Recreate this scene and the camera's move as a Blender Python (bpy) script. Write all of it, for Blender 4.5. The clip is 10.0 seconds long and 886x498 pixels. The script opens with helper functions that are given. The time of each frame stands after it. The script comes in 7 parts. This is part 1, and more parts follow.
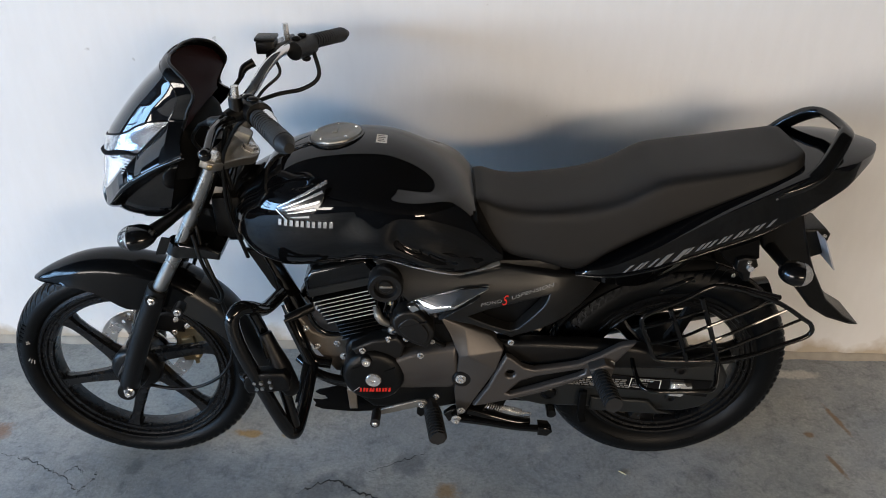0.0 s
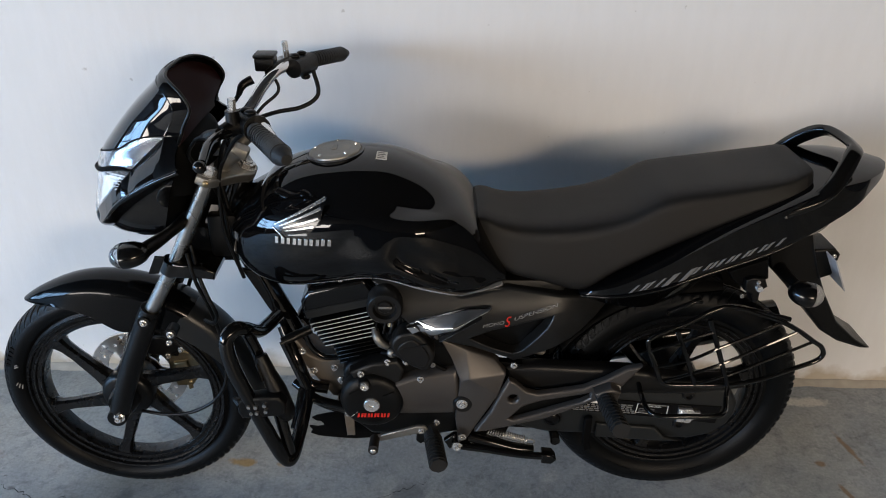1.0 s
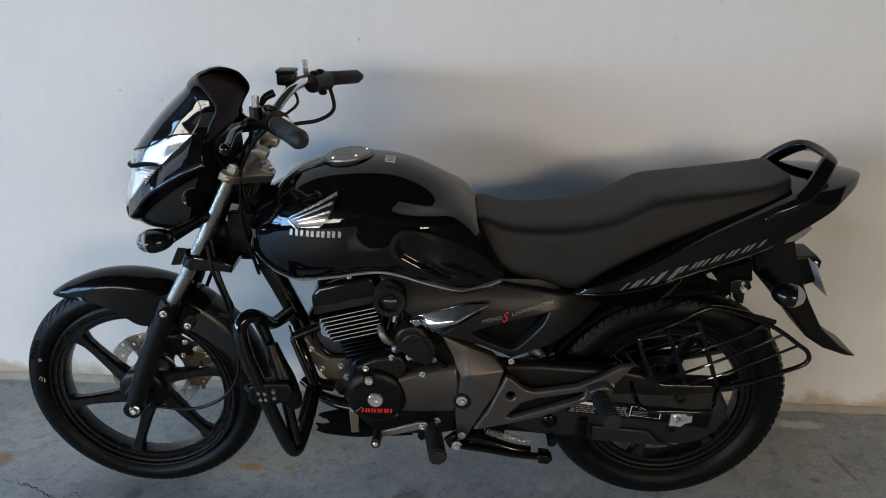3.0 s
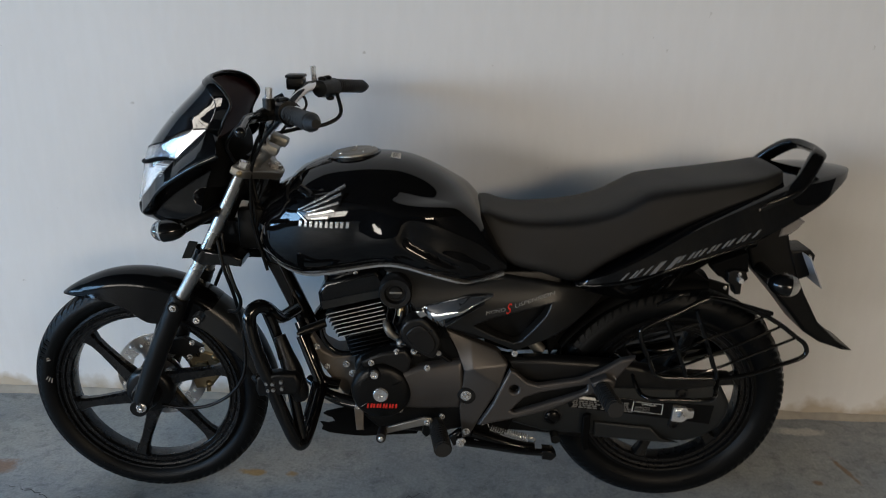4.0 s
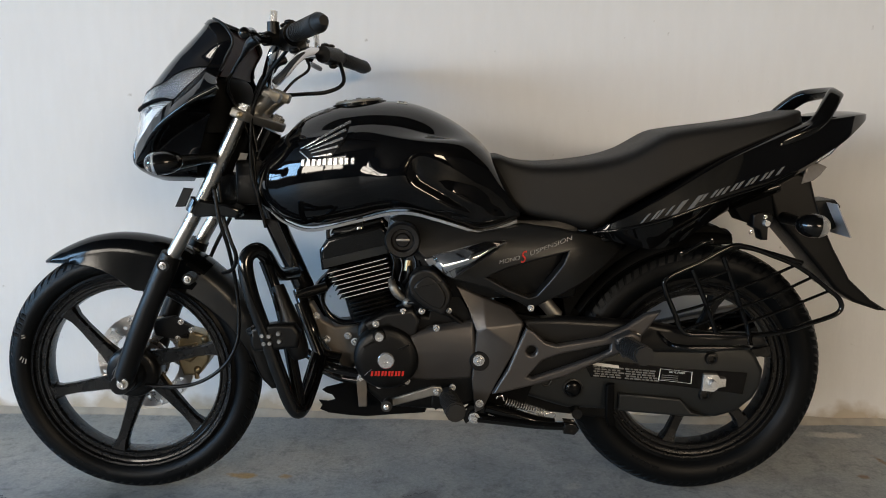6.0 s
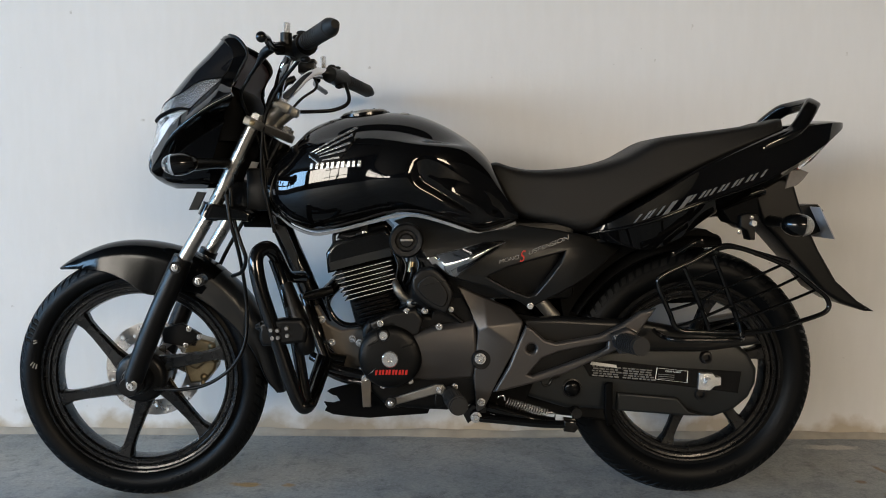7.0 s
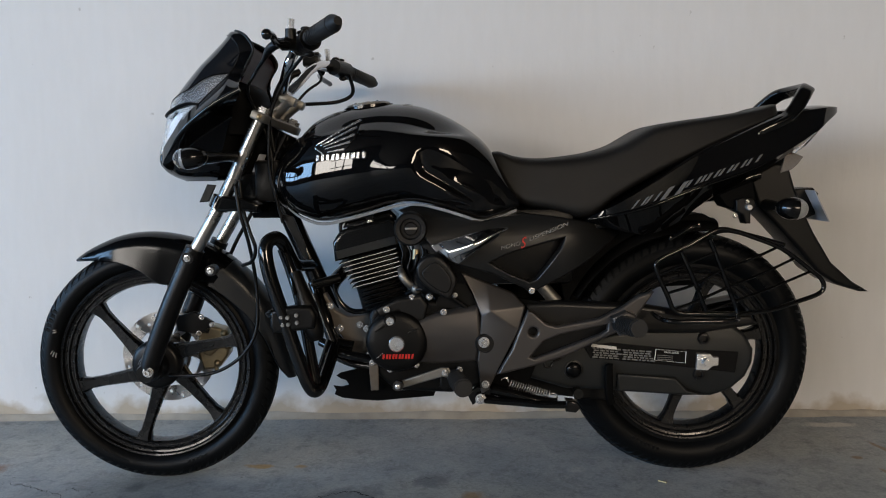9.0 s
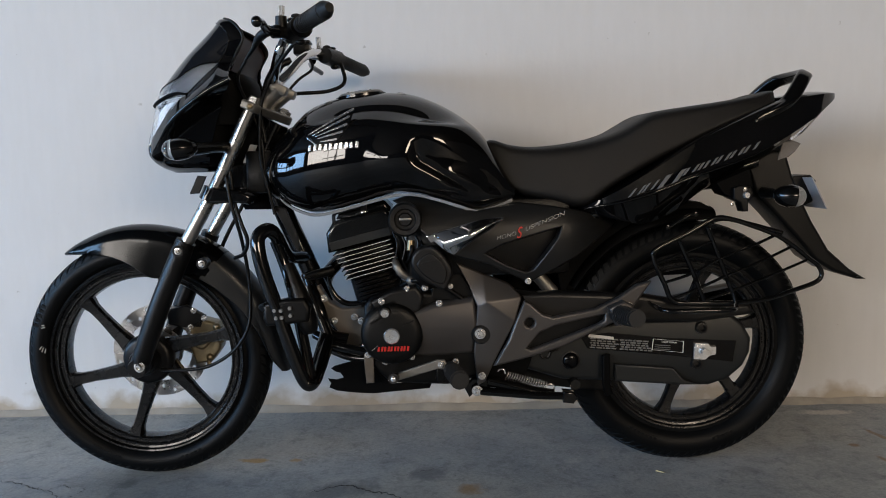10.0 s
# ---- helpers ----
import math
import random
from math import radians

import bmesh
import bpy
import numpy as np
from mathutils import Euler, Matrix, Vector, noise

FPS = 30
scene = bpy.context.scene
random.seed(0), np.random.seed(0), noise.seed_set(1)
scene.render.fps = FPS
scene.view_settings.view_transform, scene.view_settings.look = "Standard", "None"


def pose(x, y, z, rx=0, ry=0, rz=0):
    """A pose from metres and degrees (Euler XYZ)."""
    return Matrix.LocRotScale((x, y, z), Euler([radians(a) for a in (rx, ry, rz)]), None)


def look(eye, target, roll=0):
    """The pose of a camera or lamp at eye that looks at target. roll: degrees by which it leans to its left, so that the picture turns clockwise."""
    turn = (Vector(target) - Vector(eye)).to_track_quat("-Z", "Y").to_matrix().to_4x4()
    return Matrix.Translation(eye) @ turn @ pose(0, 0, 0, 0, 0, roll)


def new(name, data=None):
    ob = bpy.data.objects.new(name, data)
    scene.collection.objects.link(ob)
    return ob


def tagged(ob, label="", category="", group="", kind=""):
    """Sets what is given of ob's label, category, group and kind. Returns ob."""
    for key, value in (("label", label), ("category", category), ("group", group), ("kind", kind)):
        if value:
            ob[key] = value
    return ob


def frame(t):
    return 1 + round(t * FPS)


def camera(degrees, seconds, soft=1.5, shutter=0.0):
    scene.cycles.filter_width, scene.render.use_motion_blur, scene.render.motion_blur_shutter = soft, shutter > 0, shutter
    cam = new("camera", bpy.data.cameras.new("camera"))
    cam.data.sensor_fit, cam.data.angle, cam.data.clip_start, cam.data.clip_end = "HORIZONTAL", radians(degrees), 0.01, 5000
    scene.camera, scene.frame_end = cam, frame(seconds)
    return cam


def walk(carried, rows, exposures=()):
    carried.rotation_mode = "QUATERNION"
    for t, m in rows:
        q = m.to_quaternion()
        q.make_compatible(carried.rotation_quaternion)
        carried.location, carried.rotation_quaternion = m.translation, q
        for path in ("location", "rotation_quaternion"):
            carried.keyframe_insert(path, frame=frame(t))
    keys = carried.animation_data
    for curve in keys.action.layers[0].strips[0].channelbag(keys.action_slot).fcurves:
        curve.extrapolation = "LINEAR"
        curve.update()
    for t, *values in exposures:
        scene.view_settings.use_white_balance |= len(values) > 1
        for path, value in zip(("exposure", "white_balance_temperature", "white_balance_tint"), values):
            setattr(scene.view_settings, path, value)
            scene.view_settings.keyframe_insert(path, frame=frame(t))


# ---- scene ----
cam = camera(62.6, 10.0, soft=1.0, shutter=0.5)
PATH = [
    (0, (0.136, -1.472, 1.478), (0.096, 0.261, 0.48), 0.4),
    (0.5, (0.141, -1.46, 1.455), (0.093, 0.287, 0.482), -0.0),
    (1, (0.131, -1.452, 1.435), (0.093, 0.324, 0.516), 0.5),
    (1.5, (0.128, -1.468, 1.397), (0.081, 0.326, 0.514), -0.3),
    (2, (0.098, -1.523, 1.37), (0.076, 0.298, 0.542), 0.4),
    (2.5, (0.1, -1.57, 1.345), (0.086, 0.277, 0.579), 0.8),
    (2.7, (0.142, -1.584, 1.348), (0.089, 0.267, 0.581), 0.7),
    (3.8, (0.167, -1.683, 1.272), (0.076, 0.214, 0.627), 1.3),
    (4, (0.144, -1.695, 1.239), (0.076, 0.204, 0.618), 0.9),
    (4.5, (0.134, -1.7, 1.184), (0.083, 0.194, 0.546), 0.1),
    (5, (0.114, -1.688, 1.065), (0.093, 0.218, 0.458), 0.4),
    (5.5, (0.122, -1.684, 0.982), (0.071, 0.253, 0.487), -0.5),
    (6, (0.105, -1.693, 0.851), (0.059, 0.283, 0.547), 0.3),
    (6.2, (0.116, -1.716, 0.802), (0.056, 0.273, 0.561), -0.3),
    (7.3, (0.082, -1.779, 0.719), (0.062, 0.217, 0.593), 0.4),
    (7.5, (0.08, -1.781, 0.723), (0.065, 0.212, 0.564), 0.6),
    (8, (0.095, -1.796, 0.731), (0.073, 0.198, 0.576), -0.7),
    (8.5, (0.103, -1.823, 0.731), (0.068, 0.173, 0.606), -1.0),
    (9, (0.102, -1.822, 0.731), (0.048, 0.17, 0.559), -0.8),
    (9.5, (0.099, -1.813, 0.733), (0.053, 0.178, 0.547), -1.1),
    (10, (0.094, -1.8, 0.731), (0.062, 0.189, 0.531), -1.2),
]
walk(cam, [(t, look(eye, target, roll)) for t, eye, target, roll in PATH],
     exposures=[(0.0, 0.37, 6640, 12), (0.5, 0.35, 6620, 12), (1.0, 0.19, 6570, 12), (1.5, 0.12, 6520, 11), (2.5, 0.03, 6520, 10), (4.0, -0.31, 6600, 9), (4.5, -0.28, 6680, 9), (5.0, -0.15, 6730, 9), (5.5, 0.08, 6860, 9), (6.0, 0.12, 6940, 10), (7.5, 0.05, 6800, 9), (8.0, 0.02, 6740, 10), (8.5, -0.13, 6620, 10), (9.0, -0.13, 6580, 11), (10.0, -0.13, 6540, 12)])

# ---- world, daylight, room light ----
world = bpy.data.worlds.new("sky")
scene.world = world
world.use_nodes = True
wn = world.node_tree.nodes
sky = wn.new("ShaderNodeTexSky")
sky.sky_type = "NISHITA"
sky.sun_disc = False
sky.sun_elevation = radians(48)
sky.sun_rotation = radians(200)
world.node_tree.links.new(sky.outputs[0], wn["Background"].inputs[0])
wn["Background"].inputs[1].default_value = 0.12

sun = new("sun", bpy.data.lights.new("sun", "SUN"))
sun.data.energy, sun.data.angle, sun.data.color = 3.0, radians(0.5), (1.0, 0.95, 0.87)
sun.matrix_world = look((-6, 12, 14), (-6.5, 4, 0))


def area_lamp(name, eye, target, size_x, size_y, watts, colour):
    lamp = new(name, bpy.data.lights.new(name, "AREA"))
    lamp.data.shape, lamp.data.size, lamp.data.size_y = "RECTANGLE", size_x, size_y
    lamp.data.energy, lamp.data.color = watts, colour
    lamp.matrix_world = look(eye, target)
    return lamp


WALL_Y, X0, X1, Y1, CEIL = 0.445, -6.6, 4.2, -6.4, 2.7
DOOR, SIDE, FILL_GAP = (-6.2, -2.6, 0.95, 2.25), (-5.2, -0.3, 0.85, 2.3), (1.7, 4.05, 1.75, 2.55)
area_lamp("wide_window_daylight", ((DOOR[0] + DOOR[1]) / 2, Y1 + 0.03, 1.6), (-0.8, 0.0, 0.9), 3.4, 1.2, 250, (1.0, 0.945, 0.87))
area_lamp("side_window_daylight", (X0 + 0.03, -2.75, 1.58), (0.0, -0.8, 0.5), 4.6, 1.35, 435, (0.315, 0.59, 0.97))
# warm fill lamp added high on the unseen front wall to lift the back wall
area_lamp("added_warm_fill", ((FILL_GAP[0] + FILL_GAP[1]) / 2, Y1 + 0.03, 2.15), (0.5, 0.4, 0.95), 2.3, 0.75, 142, (1.0, 0.82, 0.61))


# ---- materials ----
def material(name, colour, rough=0.5, metal=0.0, var=0.15, scale=40.0, bump=0.0, bump_scale=300.0, coat=0.0, spec=0.5, rough_var=0.08):
    m = bpy.data.materials.new(name)
    m.use_nodes = True
    nt = m.node_tree
    p = nt.nodes["Principled BSDF"]
    tc = nt.nodes.new("ShaderNodeTexCoord")
    n1 = nt.nodes.new("ShaderNodeTexNoise")
    n1.inputs["Scale"].default_value, n1.inputs["Detail"].default_value = scale, 6
    nt.links.new(tc.outputs["Object"], n1.inputs["Vector"])
    ramp = nt.nodes.new("ShaderNodeMixRGB")
    lo = tuple(c * (1 - var) for c in colour) + (1,)
    hi = tuple(min(1, c * (1 + var)) for c in colour) + (1,)
    ramp.inputs[1].default_value, ramp.inputs[2].default_value = lo, hi
    nt.links.new(n1.outputs[0], ramp.inputs[0])
    nt.links.new(ramp.outputs[0], p.inputs["Base Color"])
    p.inputs["Metallic"].default_value = metal
    p.inputs["Coat Weight"].default_value = coat
    p.inputs["Coat Roughness"].default_value = 0.03
    p.inputs["Specular IOR Level"].default_value = spec
    n2 = nt.nodes.new("ShaderNodeTexNoise")
    n2.inputs["Scale"].default_value, n2.inputs["Detail"].default_value = scale * 0.23, 4
    nt.links.new(tc.outputs["Object"], n2.inputs["Vector"])
    mr = nt.nodes.new("ShaderNodeMapRange")
    mr.inputs["To Min"].default_value, mr.inputs["To Max"].default_value = max(0.01, rough - rough_var), min(1, rough + rough_var)
    nt.links.new(n2.outputs[0], mr.inputs["Value"])
    nt.links.new(mr.outputs[0], p.inputs["Roughness"])
    if bump:
        n3 = nt.nodes.new("ShaderNodeTexNoise")
        n3.inputs["Scale"].default_value, n3.inputs["Detail"].default_value = bump_scale, 3
        nt.links.new(tc.outputs["Object"], n3.inputs["Vector"])
        b = nt.nodes.new("ShaderNodeBump")
        b.inputs["Strength"].default_value, b.inputs["Distance"].default_value = bump, 0.001
        nt.links.new(n3.outputs[0], b.inputs["Height"])
        nt.links.new(b.outputs[0], p.inputs["Normal"])
    return m


PAINT = material("black_gloss_paint", (0.002, 0.002, 0.0022), 0.06, 0, 0.2, 60, coat=0.9, rough_var=0.02, spec=0.0)
SATINPAINT = material("dusty_black_paint", (0.0020, 0.0022, 0.0025), 0.14, 0, 0.25, 40, bump=0.006, bump_scale=300, spec=0.20, rough_var=0.05)
GREY = material("grey_metallic_paint", (0.074, 0.067, 0.062), 0.38, 0.55, 0.10, 900, bump=0.15, bump_scale=1500)
PANELGREY = material("satin_grey_plastic", (0.0092, 0.0092, 0.0090), 0.34, 0.2, 0.10, 900, bump=0.15, bump_scale=1500, spec=0.45)
CASEGREY = material("dull_grey_paint", (0.0155, 0.0168, 0.0168), 0.40, 0.4, 0.10, 900, bump=0.15, bump_scale=1500)
DARKGREY = material("dark_grey_paint", (0.011, 0.0106, 0.0104), 0.38, 0.45, 0.10, 900, bump=0.15, bump_scale=1500)
FORKGREY = material("satin_black_alloy", (0.0045, 0.0045, 0.0046), 0.34, 0.25, 0.15, 300, bump=0.1, bump_scale=900, spec=0.32)
PLASTIC = material("black_plastic", (0.0022, 0.0022, 0.0022), 0.36, 0, 0.2, 120, bump=0.25, bump_scale=1400, spec=0.25)
MATTBLACK = material("matt_black_plastic", (0.0022, 0.0022, 0.0022), 0.6, 0, 0.2, 60, spec=0.05)
GLOSSPLASTIC = material("glossy_black_plastic", (0.0025, 0.0025, 0.0025), 0.16, 0, 0.2, 120)
TUBE = material("black_enamel", (0.002, 0.002, 0.002), 0.16, 0, 0.2, 80, coat=0.7, rough_var=0.05, spec=0.15)
RUBBER = material("tyre_rubber", (0.0022, 0.0026, 0.0030), 0.42, 0, 0.3, 25, bump=0.3, bump_scale=700, spec=0.14)
GRIPRUBBER = material("grip_rubber", (0.008, 0.008, 0.008), 0.6, 0, 0.2, 60, bump=0.2, bump_scale=500, spec=0.4)
SEATVINYL = material("seat_vinyl", (0.0066, 0.0060, 0.0054), 0.48, 0, 0.15, 30, bump=0.5, bump_scale=1300, spec=0.28)
CHROME = material("chrome", (0.72, 0.72, 0.73), 0.07, 1.0, 0.03, 30, rough_var=0.03)
STEEL = material("zinc_plated_steel", (0.76, 0.76, 0.75), 0.24, 0.8, 0.15, 250, bump=0.1, bump_scale=600)
# pale patchy colour stands in for the floor's reflection on a black flange
LIPGLINT = material("painted_lip_glint", (0.90, 0.89, 0.87), 0.18, 0.7, 0.35, 55, bump=0.6, bump_scale=160, rough_var=0.15)
LAMPBOWL = material("headlamp_bowl", (0.20, 0.21, 0.23), 0.12, 0.95, 0.05, 60, bump=0.08, bump_scale=25)
FLAPGREY = material("satin_flap_plastic", (0.008, 0.0095, 0.0108), 0.32, 0.0, 0.15, 300, bump=0.15, bump_scale=900, spec=0.5)
PRINT = material("pale_print", (0.13, 0.127, 0.12), 0.5, 0, 0.1, 200)
RIMBLACK = material("black_wheel_paint", (0.003, 0.003, 0.0032), 0.28, 0, 0.15, 200, coat=0.25, bump=0.08, bump_scale=700, spec=0.3)
DISC = material("brake_disc_steel", (0.62, 0.60, 0.58), 0.28, 1.0, 0.12, 90)
ALLOY = material("cast_aluminium", (0.27, 0.26, 0.24), 0.45, 0.9, 0.12, 150, bump=0.3, bump_scale=700)
HANGER = material("brown_grey_cast_plate", (0.13, 0.112, 0.093), 0.45, 0.25, 0.25, 60, bump=0.2, bump_scale=600)
FORKTUBE = material("fork_tube_chrome", (0.40, 0.39, 0.37), 0.28, 1.0, 0.06, 60)
FINEDGE = material("machined_fin_edge", (0.85, 0.84, 0.82), 0.35, 0.55, 0.1, 200)
BRASS = material("gold_caliper", (0.27, 0.215, 0.13), 0.35, 0.9, 0.2, 120)
REDPAINT = material("red_paint", (0.55, 0.02, 0.012), 0.4, 0, 0.1, 200)
SILVER = material("silver_decal", (0.48, 0.47, 0.45), 0.25, 0.8, 0.1, 300)
GREYDECAL = material("grey_decal", (0.13, 0.128, 0.125), 0.6, 0.0, 0.1, 300, spec=0.1)
WHITE = material("white_print", (0.62, 0.60, 0.56), 0.5, 0, 0.1, 200)
LABELBLACK = material("black_label", (0.002, 0.002, 0.0022), 0.22, 0, 0.1, 100, spec=0.2)
REFLECTOR = material("white_reflector", (0.7, 0.7, 0.7), 0.25, 0.3, 0.1, 500)
SKIRT = material("grey_lamp_plastic", (0.20, 0.19, 0.185), 0.2, 0, 0.2, 200, coat=0.4)
REDLENS = material("red_lens", (0.35, 0.006, 0.005), 0.12, 0, 0.1, 100, coat=0.6)
MAROON = material("dark_instrument_face", (0.014, 0.004, 0.0035), 0.35, 0, 0.3, 60, spec=0.02)
PLATE = material("plain_number_plate", (0.42, 0.43, 0.46), 0.4, 0, 0.1, 100)


def glass(name, colour, rough=0.02, alpha_mix=0.8):
    """Thin clear cover: mostly see-through, glossy on top."""
    m = bpy.data.materials.new(name)
    m.use_nodes = True
    p = m.node_tree.nodes["Principled BSDF"]
    p.inputs["Base Color"].default_value = (*colour, 1)
    p.inputs["Roughness"].default_value = rough
    p.inputs["Transmission Weight"].default_value = alpha_mix
    p.inputs["IOR"].default_value = 1.45
    return m


CLEAR = glass("clear_lens", (0.95, 0.96, 0.97), 0.02, 0.95)
VISOR = material("smoked_gloss_visor", (0.006, 0.0065, 0.008), 0.05, 0, 0.1, 40, coat=0.8, rough_var=0.02, spec=0.05)


def wall_material():
    m = bpy.data.materials.new("white_lime_wash")
    m.use_nodes = True
    nt = m.node_tree
    p = nt.nodes["Principled BSDF"]
    geo = nt.nodes.new("ShaderNodeNewGeometry")
    sep = nt.nodes.new("ShaderNodeSeparateXYZ")
    nt.links.new(geo.outputs["Position"], sep.inputs[0])
    # brush strokes run up and down
    mp = nt.nodes.new("ShaderNodeMapping")
    mp.inputs["Scale"].default_value = (12, 12, 2.6)
    nt.links.new(geo.outputs["Position"], mp.inputs["Vector"])
    n1 = nt.nodes.new("ShaderNodeTexNoise")
    n1.inputs["Scale"].default_value, n1.inputs["Detail"].default_value = 3.0, 8
    nt.links.new(mp.outputs[0], n1.inputs["Vector"])
    n2 = nt.nodes.new("ShaderNodeTexNoise")
    n2.inputs["Scale"].default_value, n2.inputs["Detail"].default_value = 1.7, 5
    nt.links.new(geo.outputs["Position"], n2.inputs["Vector"])
    c1 = nt.nodes.new("ShaderNodeMixRGB")
    c1.inputs[1].default_value, c1.inputs[2].default_value = (0.725, 0.715, 0.70, 1), (0.785, 0.775, 0.765, 1)
    nt.links.new(n1.outputs[0], c1.inputs[0])
    c2 = nt.nodes.new("ShaderNodeMixRGB")
    c2.blend_type = "MULTIPLY"
    c2.inputs[2].default_value = (0.93, 0.925, 0.915, 1)
    nt.links.new(n2.outputs[0], c2.inputs[0])
    nt.links.new(c1.outputs[0], c2.inputs[1])
    # damp, dusty stains with a ragged edge along the foot of the wall
    n3 = nt.nodes.new("ShaderNodeTexNoise")
    n3.inputs["Scale"].default_value, n3.inputs["Detail"].default_value = 9.0, 7
    nt.links.new(geo.outputs["Position"], n3.inputs["Vector"])
    sub = nt.nodes.new("ShaderNodeMath")
    sub.operation = "MULTIPLY_ADD"
    sub.inputs[1].default_value, sub.inputs[2].default_value = 0.22, -0.04
    nt.links.new(n3.outputs[0], sub.inputs[0])
    gt = nt.nodes.new("ShaderNodeMath")
    gt.operation = "SUBTRACT"
    nt.links.new(sub.outputs[0], gt.inputs[0])
    nt.links.new(sep.outputs["Z"], gt.inputs[1])
    st = nt.nodes.new("ShaderNodeMapRange")
    st.inputs["From Min"].default_value, st.inputs["From Max"].default_value = 0.0, 0.05
    nt.links.new(gt.outputs[0], st.inputs["Value"])
    c3 = nt.nodes.new("ShaderNodeMixRGB")
    c3.inputs[2].default_value = (0.46, 0.39, 0.30, 1)
    nt.links.new(st.outputs[0], c3.inputs[0])
    nt.links.new(c2.outputs[0], c3.inputs[1])
    # sparse specks of dirt
    n4 = nt.nodes.new("ShaderNodeTexNoise")
    n4.inputs["Scale"].default_value, n4.inputs["Detail"].default_value = 26.0, 3
    nt.links.new(geo.outputs["Position"], n4.inputs["Vector"])
    sk = nt.nodes.new("ShaderNodeMapRange")
    sk.inputs["From Min"].default_value, sk.inputs["From Max"].default_value = 0.745, 0.785
    sk.inputs["To Max"].default_value = 0.6
    nt.links.new(n4.outputs[0], sk.inputs["Value"])
    c4 = nt.nodes.new("ShaderNodeMixRGB")
    c4.inputs[2].default_value = (0.40, 0.37, 0.33, 1)
    nt.links.new(sk.outputs[0], c4.inputs[0])
    nt.links.new(c3.outputs[0], c4.inputs[1])
    nt.links.new(c4.outputs[0], p.inputs["Base Color"])
    p.inputs["Roughness"].default_value = 0.85
    b = nt.nodes.new("ShaderNodeBump")
    b.inputs["Strength"].default_value, b.inputs["Distance"].default_value = 0.22, 0.004
    nt.links.new(n1.outputs[0], b.inputs["Height"])
    # the plaster under the wash is trowelled unevenly
    n5 = nt.nodes.new("ShaderNodeTexNoise")
    n5.inputs["Scale"].default_value, n5.inputs["Detail"].default_value = 4.5, 5
    nt.links.new(geo.outputs["Position"], n5.inputs["Vector"])
    b2 = nt.nodes.new("ShaderNodeBump")
    b2.inputs["Strength"].default_value, b2.inputs["Distance"].default_value = 0.4, 0.010
    nt.links.new(n5.outputs[0], b2.inputs["Height"])
    nt.links.new(b.outputs[0], b2.inputs["Normal"])
    nt.links.new(b2.outputs[0], p.inputs["Normal"])
    return m


